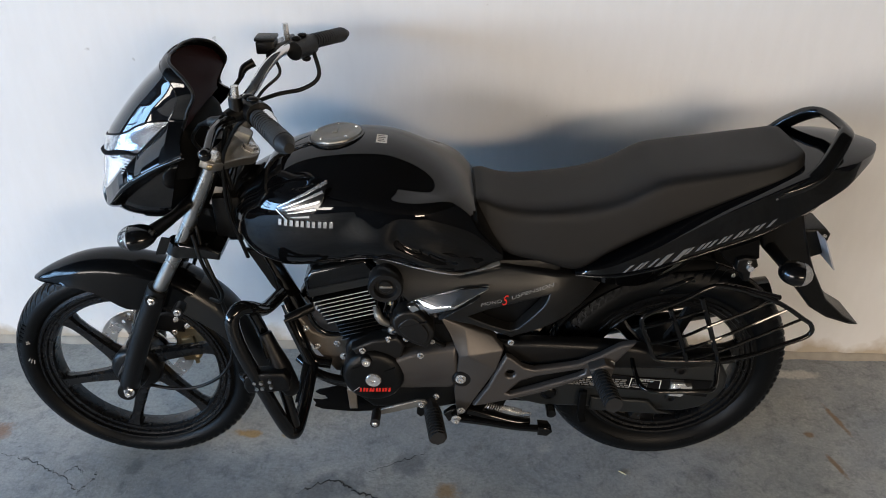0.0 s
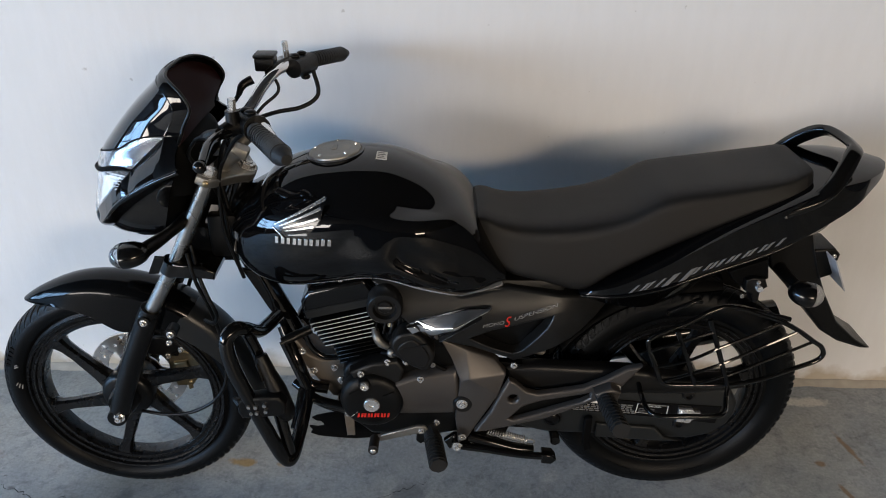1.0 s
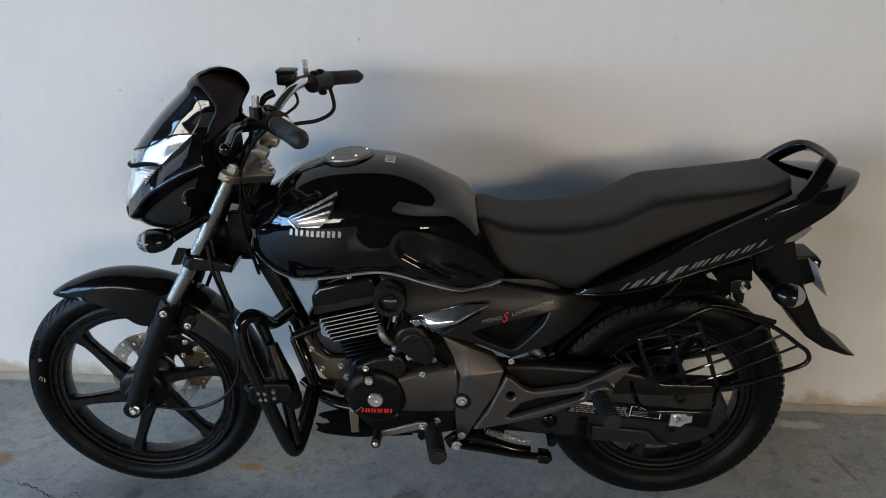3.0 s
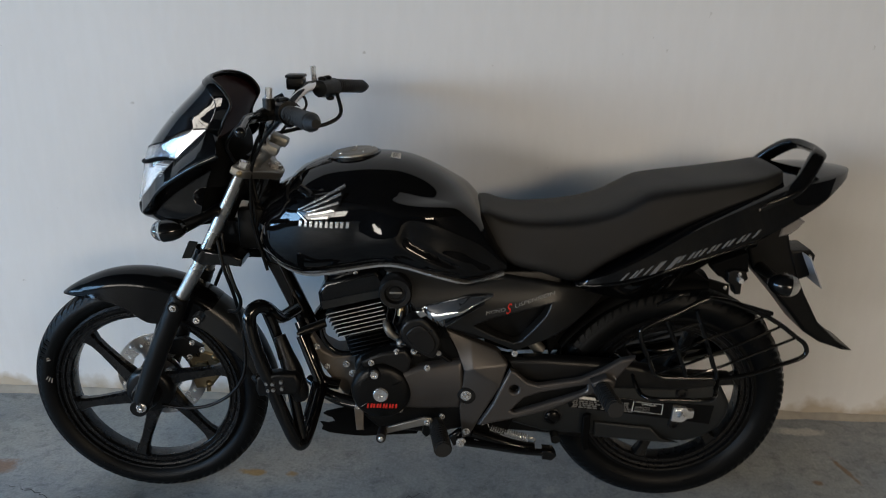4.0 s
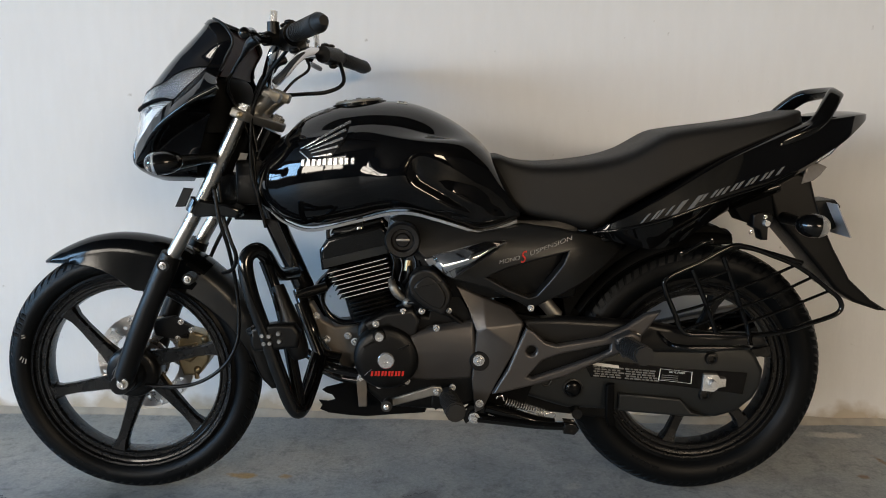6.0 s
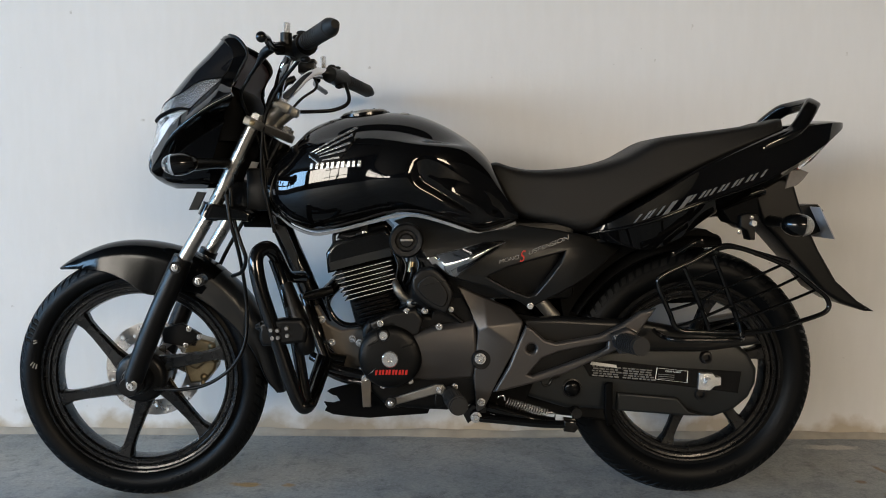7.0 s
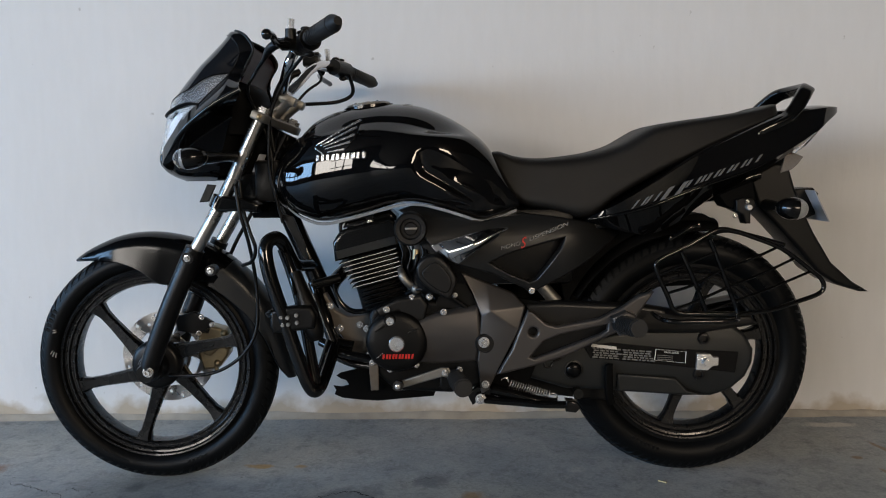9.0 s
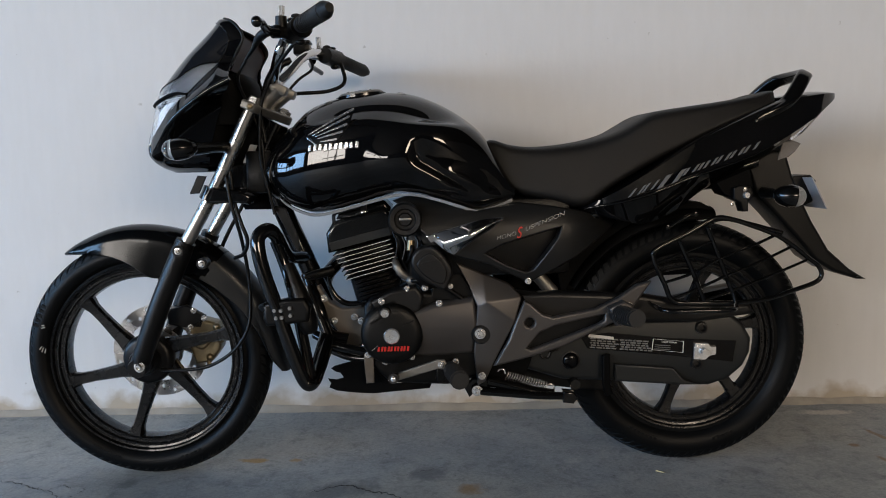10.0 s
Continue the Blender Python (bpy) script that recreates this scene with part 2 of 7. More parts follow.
def floor_material():
    m = bpy.data.materials.new("worn_cement_floor")
    m.use_nodes = True
    nt = m.node_tree
    p = nt.nodes["Principled BSDF"]
    geo = nt.nodes.new("ShaderNodeNewGeometry")

    def noise_node(scale, detail, rough=0.6, dist=0.0):
        n = nt.nodes.new("ShaderNodeTexNoise")
        n.inputs["Scale"].default_value, n.inputs["Detail"].default_value = scale, detail
        n.inputs["Roughness"].default_value, n.inputs["Distortion"].default_value = rough, dist
        nt.links.new(geo.outputs["Position"], n.inputs["Vector"])
        return n

    def span(node, lo, hi, out=0):
        r = nt.nodes.new("ShaderNodeMapRange")
        r.inputs["From Min"].default_value, r.inputs["From Max"].default_value = lo, hi
        nt.links.new(node.outputs[out], r.inputs["Value"])
        return r

    def mix(fac, a, b, mode="MIX"):
        x = nt.nodes.new("ShaderNodeMixRGB")
        x.blend_type = mode
        if fac is None:
            x.inputs[0].default_value = 1
        else:
            nt.links.new(fac.outputs[0], x.inputs[0])
        for i, v in ((1, a), (2, b)):
            if isinstance(v, tuple):
                x.inputs[i].default_value = (*v, 1)
            else:
                nt.links.new(v.outputs[0], x.inputs[i])
        return x

    def spot(x, y, rx, ry, deg, ragged=0.9, scale=16.0):
        """A stain's mask round a place on the floor, with a ragged edge."""
        mp = nt.nodes.new("ShaderNodeMapping")
        mp.vector_type = "TEXTURE"
        mp.inputs["Location"].default_value = (x, y, 0)
        mp.inputs["Rotation"].default_value = (0, 0, radians(deg))
        mp.inputs["Scale"].default_value = (rx, ry, 1)
        nt.links.new(geo.outputs["Position"], mp.inputs["Vector"])
        ln = nt.nodes.new("ShaderNodeVectorMath")
        ln.operation = "LENGTH"
        nt.links.new(mp.outputs[0], ln.inputs[0])
        ad = nt.nodes.new("ShaderNodeMath")
        ad.operation = "MULTIPLY_ADD"
        ad.inputs[1].default_value = ragged * 2
        nt.links.new(noise_node(scale, 8, 0.75).outputs[0], ad.inputs[0])
        nt.links.new(ln.outputs["Value"], ad.inputs[2])
        return span(ad, 0.72 + ragged, 0.34 + ragged)

    base = mix(span(noise_node(2.2, 10, 0.68, 0.5), 0.33, 0.67), (0.225, 0.25, 0.268), (0.41, 0.425, 0.425))
    warm = mix(span(noise_node(1.5, 6, 0.6, 0.4), 0.42, 0.62), base, mix(None, base, (1.06, 1.0, 0.90), "MULTIPLY"))
    dark = mix(span(noise_node(8.0, 9, 0.75, 0.7), 0.55, 0.75), warm, (0.15, 0.155, 0.155))
    speck = mix(span(noise_node(24.0, 8, 0.8, 0.4), 0.50, 0.66), dark, mix(None, dark, (0.64, 0.66, 0.68), "MULTIPLY"))
    grit = mix(span(noise_node(46.0, 6, 0.8, 0.3), 0.62, 0.72), speck, (0.10, 0.10, 0.10))
    rust = mix(span(noise_node(5.2, 7, 0.7, 0.3), 0.69, 0.80), grit, (0.30, 0.21, 0.13))
    pale = mix(span(noise_node(4.1, 9, 0.7, 0.8), 0.63, 0.78), rust, (0.46, 0.455, 0.44))
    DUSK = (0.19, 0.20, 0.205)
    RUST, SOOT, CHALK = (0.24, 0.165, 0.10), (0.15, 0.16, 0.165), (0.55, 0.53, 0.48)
    last = pale
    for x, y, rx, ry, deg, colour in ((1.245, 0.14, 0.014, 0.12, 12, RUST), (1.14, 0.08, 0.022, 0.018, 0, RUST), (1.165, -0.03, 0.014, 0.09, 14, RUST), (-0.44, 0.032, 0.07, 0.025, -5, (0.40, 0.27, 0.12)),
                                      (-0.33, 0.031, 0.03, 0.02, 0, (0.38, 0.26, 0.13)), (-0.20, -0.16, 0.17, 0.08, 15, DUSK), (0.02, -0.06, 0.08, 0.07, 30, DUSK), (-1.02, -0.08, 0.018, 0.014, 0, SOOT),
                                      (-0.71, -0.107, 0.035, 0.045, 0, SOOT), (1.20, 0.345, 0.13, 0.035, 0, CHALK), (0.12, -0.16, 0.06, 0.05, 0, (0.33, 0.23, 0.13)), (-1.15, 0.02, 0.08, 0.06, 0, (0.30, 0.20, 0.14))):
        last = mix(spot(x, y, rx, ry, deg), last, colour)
    fine = mix(span(noise_node(110, 5, 0.7), 0.3, 0.7), (0.76, 0.76, 0.76), (1.16, 1.16, 1.16))
    allc = mix(None, last, fine, "MULTIPLY")
    nt.links.new(allc.outputs[0], p.inputs["Base Color"])
    rr = span(noise_node(6.0, 6), 0.3, 0.7)
    rr.inputs["To Min"].default_value, rr.inputs["To Max"].default_value = 0.42, 0.72
    nt.links.new(rr.outputs[0], p.inputs["Roughness"])
    add = noise_node(14, 9, 0.7)
    b = nt.nodes.new("ShaderNodeBump")
    b.inputs["Strength"].default_value, b.inputs["Distance"].default_value = 0.35, 0.006
    nt.links.new(add.outputs[0], b.inputs["Height"])
    nt.links.new(b.outputs[0], p.inputs["Normal"])
    return m


WALL, FLOOR = wall_material(), floor_material()
# for the unseen ceiling: dark so that the tank top reflects little of it
SLABGREY = material("unseen_dark_ceiling", (0.05, 0.047, 0.044), 0.85, 0, 0.2, 3.0, bump=0.3, bump_scale=60)
# for unseen walls and bars: kept dark so black parts pick up little bounce
DARK_SURROUND = material("unseen_dark_surround", (0.055, 0.051, 0.048), 0.85, 0, 0.2, 3.0, bump=0.3, bump_scale=60)
CRACKED = material("crack_dark", (0.04, 0.04, 0.04), 0.9, 0, 0.3, 80)
STRAW = material("dry_straw", (0.45, 0.40, 0.22), 0.7, 0, 0.2, 80)
MORTAR = material("sandy_mortar", (0.40, 0.36, 0.30), 0.9, 0, 0.35, 18, bump=0.8, bump_scale=120)
EARTH = material("yard_earth", (0.36, 0.31, 0.25), 0.9, 0, 0.3, 2.0)


# ---- mesh helpers ----
def finish(me, mat, smooth=40):
    me.materials.clear()
    me.materials.append(mat)
    me.polygons.foreach_set("use_smooth", [True] * len(me.polygons))
    me.set_sharp_from_angle(angle=radians(smooth))
    return me


def part(name, shape, mat, parent, label="", smooth=40):
    """Links a bmesh or mesh as one object under a thing or a part."""
    if isinstance(shape, bmesh.types.BMesh):
        me = bpy.data.meshes.new(name)
        bmesh.ops.recalc_face_normals(shape, faces=shape.faces)
        shape.to_mesh(me)
        shape.free()
    else:
        me = shape
    ob = new(name, finish(me, mat, smooth))
    if parent is not None:
        ob.parent = parent
    return tagged(ob, label)


def spline(pts, n=6, closed=False):
    """Points of a smooth line through pts, of any dimension."""
    a = [np.array(p, float) for p in pts]
    k = len(a)
    out = []
    for i in range(k if closed else k - 1):
        p0 = a[(i - 1) % k] if closed or i > 0 else 2 * a[0] - a[1]
        p1, p2 = a[i], a[(i + 1) % k]
        p3 = a[(i + 2) % k] if closed or i + 2 < k else 2 * a[-1] - a[-2]
        for j in range(n):
            s = j / n
            out.append(0.5 * (2 * p1 + (p2 - p0) * s + (2 * p0 - 5 * p1 + 4 * p2 - p3) * s * s + (3 * p1 - p0 - 3 * p2 + p3) * s ** 3))
    if not closed:
        out.append(a[-1])
    return out


def skin(bm, rings, close=True, caps=True):
    vs = [[bm.verts.new(p) for p in ring] for ring in rings]
    n = len(vs[0])
    for a, b in zip(vs, vs[1:]):
        for i in range(n if close else n - 1):
            bm.faces.new((a[i], a[(i + 1) % n], b[(i + 1) % n], b[i]))
    if caps:
        bm.faces.new(vs[0])
        bm.faces.new(vs[-1])
    return bm


def tube(pts, radius, seg=14, n=6, bm=None, smooth=True):
    """A round bar along a smooth line; radius is one number or one for each point."""
    bm = bm or bmesh.new()
    path = [Vector(p) for p in (spline(pts, n) if smooth and len(pts) > 2 else pts)]
    if isinstance(radius, (int, float)):
        radii = [radius] * len(path)
    else:
        radii = [float(v) for v in np.interp(np.linspace(0, 1, len(path)), np.linspace(0, 1, len(radius)), radius)]
    tan = [(path[min(i + 1, len(path) - 1)] - path[max(i - 1, 0)]).normalized() for i in range(len(path))]
    up = Vector((0, 0, 1)) if abs(tan[0].z) < 0.9 else Vector((0, 1, 0))
    rings = []
    for p, t, r in zip(path, tan, radii):
        side = t.cross(up).normalized()
        up = side.cross(t).normalized()
        rings.append([p + r * (math.cos(a) * side + math.sin(a) * up) for a in (2 * math.pi * i / seg for i in range(seg))])
    return skin(bm, rings)


def lathe(profile, centre, axis="Y", seg=48, bm=None, closed=False, caps=True):
    """Turns (radius, along) pairs round an axis through centre."""
    bm = bm or bmesh.new()
    rings = []
    for a in np.linspace(0, 2 * math.pi, seg, endpoint=False):
        c, s = math.cos(a), math.sin(a)
        ring = []
        for r, h in profile:
            v = {"Y": (r * c, h, r * s), "X": (h, r * c, r * s), "Z": (r * c, r * s, h)}[axis]
            ring.append(Vector(v) + Vector(centre))
        rings.append(ring)
    vs = [[bm.verts.new(p) for p in ring] for ring in rings]
    k = len(profile)
    for i in range(seg):
        a, b = vs[i], vs[(i + 1) % seg]
        for j in range(k if closed else k - 1):
            bm.faces.new((a[j], a[(j + 1) % k], b[(j + 1) % k], b[j]))
    if caps and not closed:
        for j in (0, k - 1):
            if profile[j][0] > 1e-6:
                bm.faces.new([vs[i][j] for i in range(seg)])
    bmesh.ops.remove_doubles(bm, verts=bm.verts, dist=1e-6)
    return bm


def plate(outlines, y0, y1, bevel=0.002, smooth=0, steps=2):
    """A flat piece in the x, z plane, from y0 to y1; the first outline is its rim, the others are holes."""
    if isinstance(outlines[0][0], (int, float)):
        outlines = [outlines]
    cu = bpy.data.curves.new("plate", "CURVE")
    cu.dimensions, cu.fill_mode = "2D", "BOTH"
    cu.extrude = max(abs(y1 - y0) / 2 - bevel, 0.0)
    cu.bevel_depth, cu.bevel_resolution, cu.offset = bevel, steps, -bevel
    for line in outlines:
        pts = spline(line, smooth, True) if smooth else line
        sp = cu.splines.new("POLY")
        sp.points.add(len(pts) - 1)
        for q, p in zip(sp.points, pts):
            q.co = (p[0], p[1], 0, 1)
        sp.use_cyclic_u = True
    ob = bpy.data.objects.new("plate", cu)
    me = bpy.data.meshes.new_from_object(ob)
    bpy.data.objects.remove(ob)
    bpy.data.curves.remove(cu)
    me.transform(Matrix.Translation((0, (y0 + y1) / 2, 0)) @ Matrix.Rotation(radians(90), 4, "X"))
    return me


def circle(x, z, r, n=24):
    return [(x + r * math.cos(a), z + r * math.sin(a)) for a in np.linspace(0, 2 * math.pi, n, endpoint=False)]


def body(rows, seg=36, sub=5, axis="X"):
    """A closed rounded form. Rows along x: x, top, bottom, half width, squareness, top taper, bottom taper.
    With axis Z the rows are: z, front x, rear x, half width, squareness, front taper, rear taper."""
    bm = bmesh.new()
    rings = []
    for x, hi, lo, half, n, wt, wb in spline(rows, sub):
        ring = []
        for a in np.linspace(0, 2 * math.pi, seg, endpoint=False):
            c, s = math.cos(a), math.sin(a)
            v = math.copysign(abs(s) ** (2 / n), s)
            u = math.copysign(abs(c) ** (2 / n), c)
            k = wb + (wt - wb) * (v + 1) / 2
            h = (hi + lo) / 2 + (hi - lo) / 2 * v
            ring.append((x, u * half * k, h) if axis == "X" else (h, u * half * k, x))
        rings.append(ring)
    return skin(bm, rings)


def box(x0, x1, y0, y1, z0, z1, bevel=0.0, seg=2):
    bm = bmesh.new()
    bmesh.ops.create_cube(bm, size=1)
    for v in bm.verts:
        v.co = ((x0 + x1) / 2 + v.co.x * (x1 - x0), (y0 + y1) / 2 + v.co.y * (y1 - y0), (z0 + z1) / 2 + v.co.z * (z1 - z0))
    if bevel:
        bmesh.ops.bevel(bm, geom=bm.edges[:], offset=bevel, segments=seg, affect="EDGES", profile=0.5)
    return bm


def bolt(parent, x, y, z, r=0.009, h=0.008, mat=None, name="bolt", washer=True):
    """A hexagon bolt head with its washer, facing -y."""
    r = r * 0.70
    bm = bmesh.new()
    if washer:
        lathe([(0, 0.001), (r * 1.45, 0.001), (r * 1.45, -0.0015), (r * 0.9, -0.002)], (x, y, z), seg=20, bm=bm)
    rings = []
    for d, k in ((0.0, 1), (-h * 0.8, 1), (-h, 0.86), (-h, 0.48), (-h * 0.55, 0.40)):
        rings.append([(x + r * k * math.cos(a), y + d, z + r * k * math.sin(a)) for a in np.linspace(0.3, 0.3 + 2 * math.pi, 6, endpoint=False)])
    skin(bm, rings)
    return part(name, bm, mat or STEEL, parent, smooth=30)


# ---- the setting ----
def slab(name, x0, x1, y0, y1, z0, z1, mat, label):
    ob = part(name, box(x0, x1, y0, y1, z0, z1), mat, None)
    return tagged(ob, label, name.split("_")[0], kind="structure")


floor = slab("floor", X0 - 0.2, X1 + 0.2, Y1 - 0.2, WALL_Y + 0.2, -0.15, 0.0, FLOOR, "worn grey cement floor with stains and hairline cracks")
slab("wall_back", X0 - 0.2, X1 + 0.2, WALL_Y, WALL_Y + 0.2, 0.0, CEIL, WALL, "whitewashed plaster wall with brush strokes behind the motorcycle")
slab("wall_right", X1, X1 + 0.2, Y1 - 0.2, WALL_Y, 0.0, CEIL, DARK_SURROUND, "unseen dark wall that closes the room on the right")
slab("ceiling", X0 - 0.2, X1 + 0.2, Y1 - 0.2, WALL_Y + 0.2, CEIL, CEIL + 0.15, SLABGREY, "unseen ceiling, kept dark to limit fill light and tank reflections")


def wall_with_holes(name, along, at, a0, a1, holes, mat, label):
    """A wall 0.2 thick along x or y with openings: from, to, sill, head."""
    bm = bmesh.new()
    pieces, last = [], a0
    for h0, h1, z0, z1 in holes:
        pieces += [(last, h0, 0, CEIL), (h0, h1, z1, CEIL), (h0, h1, 0, z0)]
        last = h1
    for p0, p1, q0, q1 in pieces + [(last, a1, 0, CEIL)]:
        if p1 - p0 > 0.001 and q1 - q0 > 0.001:
            b = box(p0, p1, at - 0.2, at, q0, q1) if along == "x" else box(at - 0.2, at, p0, p1, q0, q1)
            me = bpy.data.meshes.new("piece")
            b.to_mesh(me)
            b.free()
            bm.from_mesh(me)
            bpy.data.meshes.remove(me)
    return tagged(part(name, bm, mat, None), label, "wall", kind="structure")


wall_with_holes("wall_left", "y", X0, Y1 - 0.2, WALL_Y, [SIDE], DARK_SURROUND, "unseen dark wall with a long low side opening")
# unseen bars added before the lamp to split its reflection in the paint
reflection_bars = tagged(new("reflection_bars"), "unseen dark bars added to break up the wide window reflection", "window bars", kind="structure")
for k in range(1, 5):
    x = DOOR[0] + (DOOR[1] - DOOR[0]) * k / 5
    part("mullion", box(x - 0.03, x + 0.03, Y1 + 0.05, Y1 + 0.09, DOOR[2], DOOR[3], 0.004), DARK_SURROUND, reflection_bars)
for z in (1.32, 1.85):
    part("rail", box(DOOR[0], DOOR[1], Y1 + 0.092, Y1 + 0.12, z - 0.025, z + 0.025, 0.004), DARK_SURROUND, reflection_bars)
# unseen uneven posts added to make the blue side reflection patchy
side_reflection_bars = tagged(new("reflection_posts"), "unseen dark posts added to break up the side opening reflection", "posts", kind="structure")
for k in range(1, 8):
    y = SIDE[0] + (SIDE[1] - SIDE[0]) * (k + 0.2 * math.sin(k * 2.3)) / 8
    part("post", box(X0 + 0.06, X0 + 0.11, y - 0.04 - 0.02 * (k % 3), y + 0.04 + 0.02 * (k % 2), SIDE[2], SIDE[3], 0.004), DARK_SURROUND, side_reflection_bars)
for z in (1.25, 1.85):
    part("rail", box(X0 + 0.115, X0 + 0.15, SIDE[0], SIDE[1], z - 0.04, z + 0.04, 0.004), DARK_SURROUND, side_reflection_bars)
# unseen wall; its high gap is added for the warm fill lamp
wall_with_holes("wall_front", "x", Y1, X0, X1, [DOOR, FILL_GAP], DARK_SURROUND, "unseen dark wall with a wide barred window and an added high gap for the warm fill")
tagged(part("ground", box(-60, 60, -60, 60, -0.4, -0.16), EARTH, None), "sunlit bare earth yard outside the doorway", "ground", kind="structure")

rough = random.Random(11)


def crack(points, width):
    """A thin ragged crack in the floor along (x, y) points."""
    line, bm = spline(points, 8), bmesh.new()
    prev = None
    for i, q in enumerate(line):
        w = width * rough.uniform(0.3, 1.2) * (1 - 0.8 * abs(2 * i / (len(line) - 1) - 1) ** 3)
        jx, jy = rough.uniform(-0.004, 0.004), rough.uniform(-0.006, 0.006)
        pair = (bm.verts.new((q[0] + jx, q[1] + jy - w / 2, 0.0012)), bm.verts.new((q[0] + jx, q[1] + jy + w / 2, 0.0008)))
        if prev:
            bm.faces.new((prev[0], pair[0], pair[1], prev[1]))
        prev = pair
    return part("crack", bm, CRACKED, floor, "dark hairline crack")


crack([(-1.10, -0.065), (-1.02, -0.082), (-0.95, -0.11), (-0.90, -0.135), (-0.86, -0.16), (-0.82, -0.20)], 0.004)
crack([(-0.89, -0.125), (-0.87, -0.105), (-0.84, -0.13)], 0.003)
crack([(-0.81, -0.12), (-0.805, -0.15), (-0.83, -0.19)], 0.004)
crack([(-0.27, -0.18), (-0.22, -0.145), (-0.165, -0.130), (-0.145, -0.150), (-0.10, -0.170), (-0.06, -0.185), (-0.02, -0.22)], 0.007)
crack([(-0.10, -0.10), (-0.04, -0.075), (0.03, -0.04), (0.08, -0.01)], 0.0025)
part("straw", tube([(0.575, -0.075, 0.003), (0.592, -0.088, 0.0035)], 0.0018, 6), STRAW, floor, "short bit of straw")

# ragged mortar along the foot of the wall
bm = bmesh.new()
prev = None
for i in range(261):
    x = -3.2 + 0.025 * i
    h = 0.012 + 0.022 * noise.noise(Vector((x * 2.3, 1.7, 0))) ** 2 + 0.010 * abs(noise.noise(Vector((x * 9, 4.2, 0))))
    d = 0.010 + 0.020 * abs(noise.noise(Vector((x * 3.1, 8.4, 0)))) + 0.006 * abs(noise.noise(Vector((x * 13, 2.2, 0))))
    ring = [bm.verts.new(q) for q in ((x, WALL_Y + 0.002, h), (x, WALL_Y - d * 0.35, h * 0.95), (x, WALL_Y - d * 0.8, h * 0.45), (x, WALL_Y - d - 0.012, -0.001))]
    if prev:
        for j in range(3):
            bm.faces.new((prev[j], prev[j + 1], ring[j + 1], ring[j]))
    prev = ring
tagged(part("trim", bm, MORTAR, None, smooth=60), "rough sandy mortar along the foot of the wall", "trim", kind="structure")

# ---- the motorcycle ----
bike = tagged(new("motorcycle"), "glossy black commuter motorcycle with grey side panels, parked beside the wall", "motorcycle")
bike.matrix_world = pose(0, 0, 0, 1.3, 0, 1.8)

def strip(p, q, w, y0, y1, skew=0.0, w1=None):
    """The outline of a straight bar from p to q (x, z), w wide, for plate()."""
    p, q = Vector(p), Vector(q)
    d = (q - p).normalized()
    n = Vector((-d.y, d.x))
    w1 = w if w1 is None else w1
    return plate([tuple(p - n * w / 2), tuple(q - n * w1 / 2), tuple(q + n * w1 / 2 + d * skew), tuple(p + n * w / 2 + d * skew)], y0, y1, 0.0006, 0, 1)


FX, FZ, FR = -0.666, 0.299, 0.299
RX, RZ, RR = 0.663, 0.305, 0.304


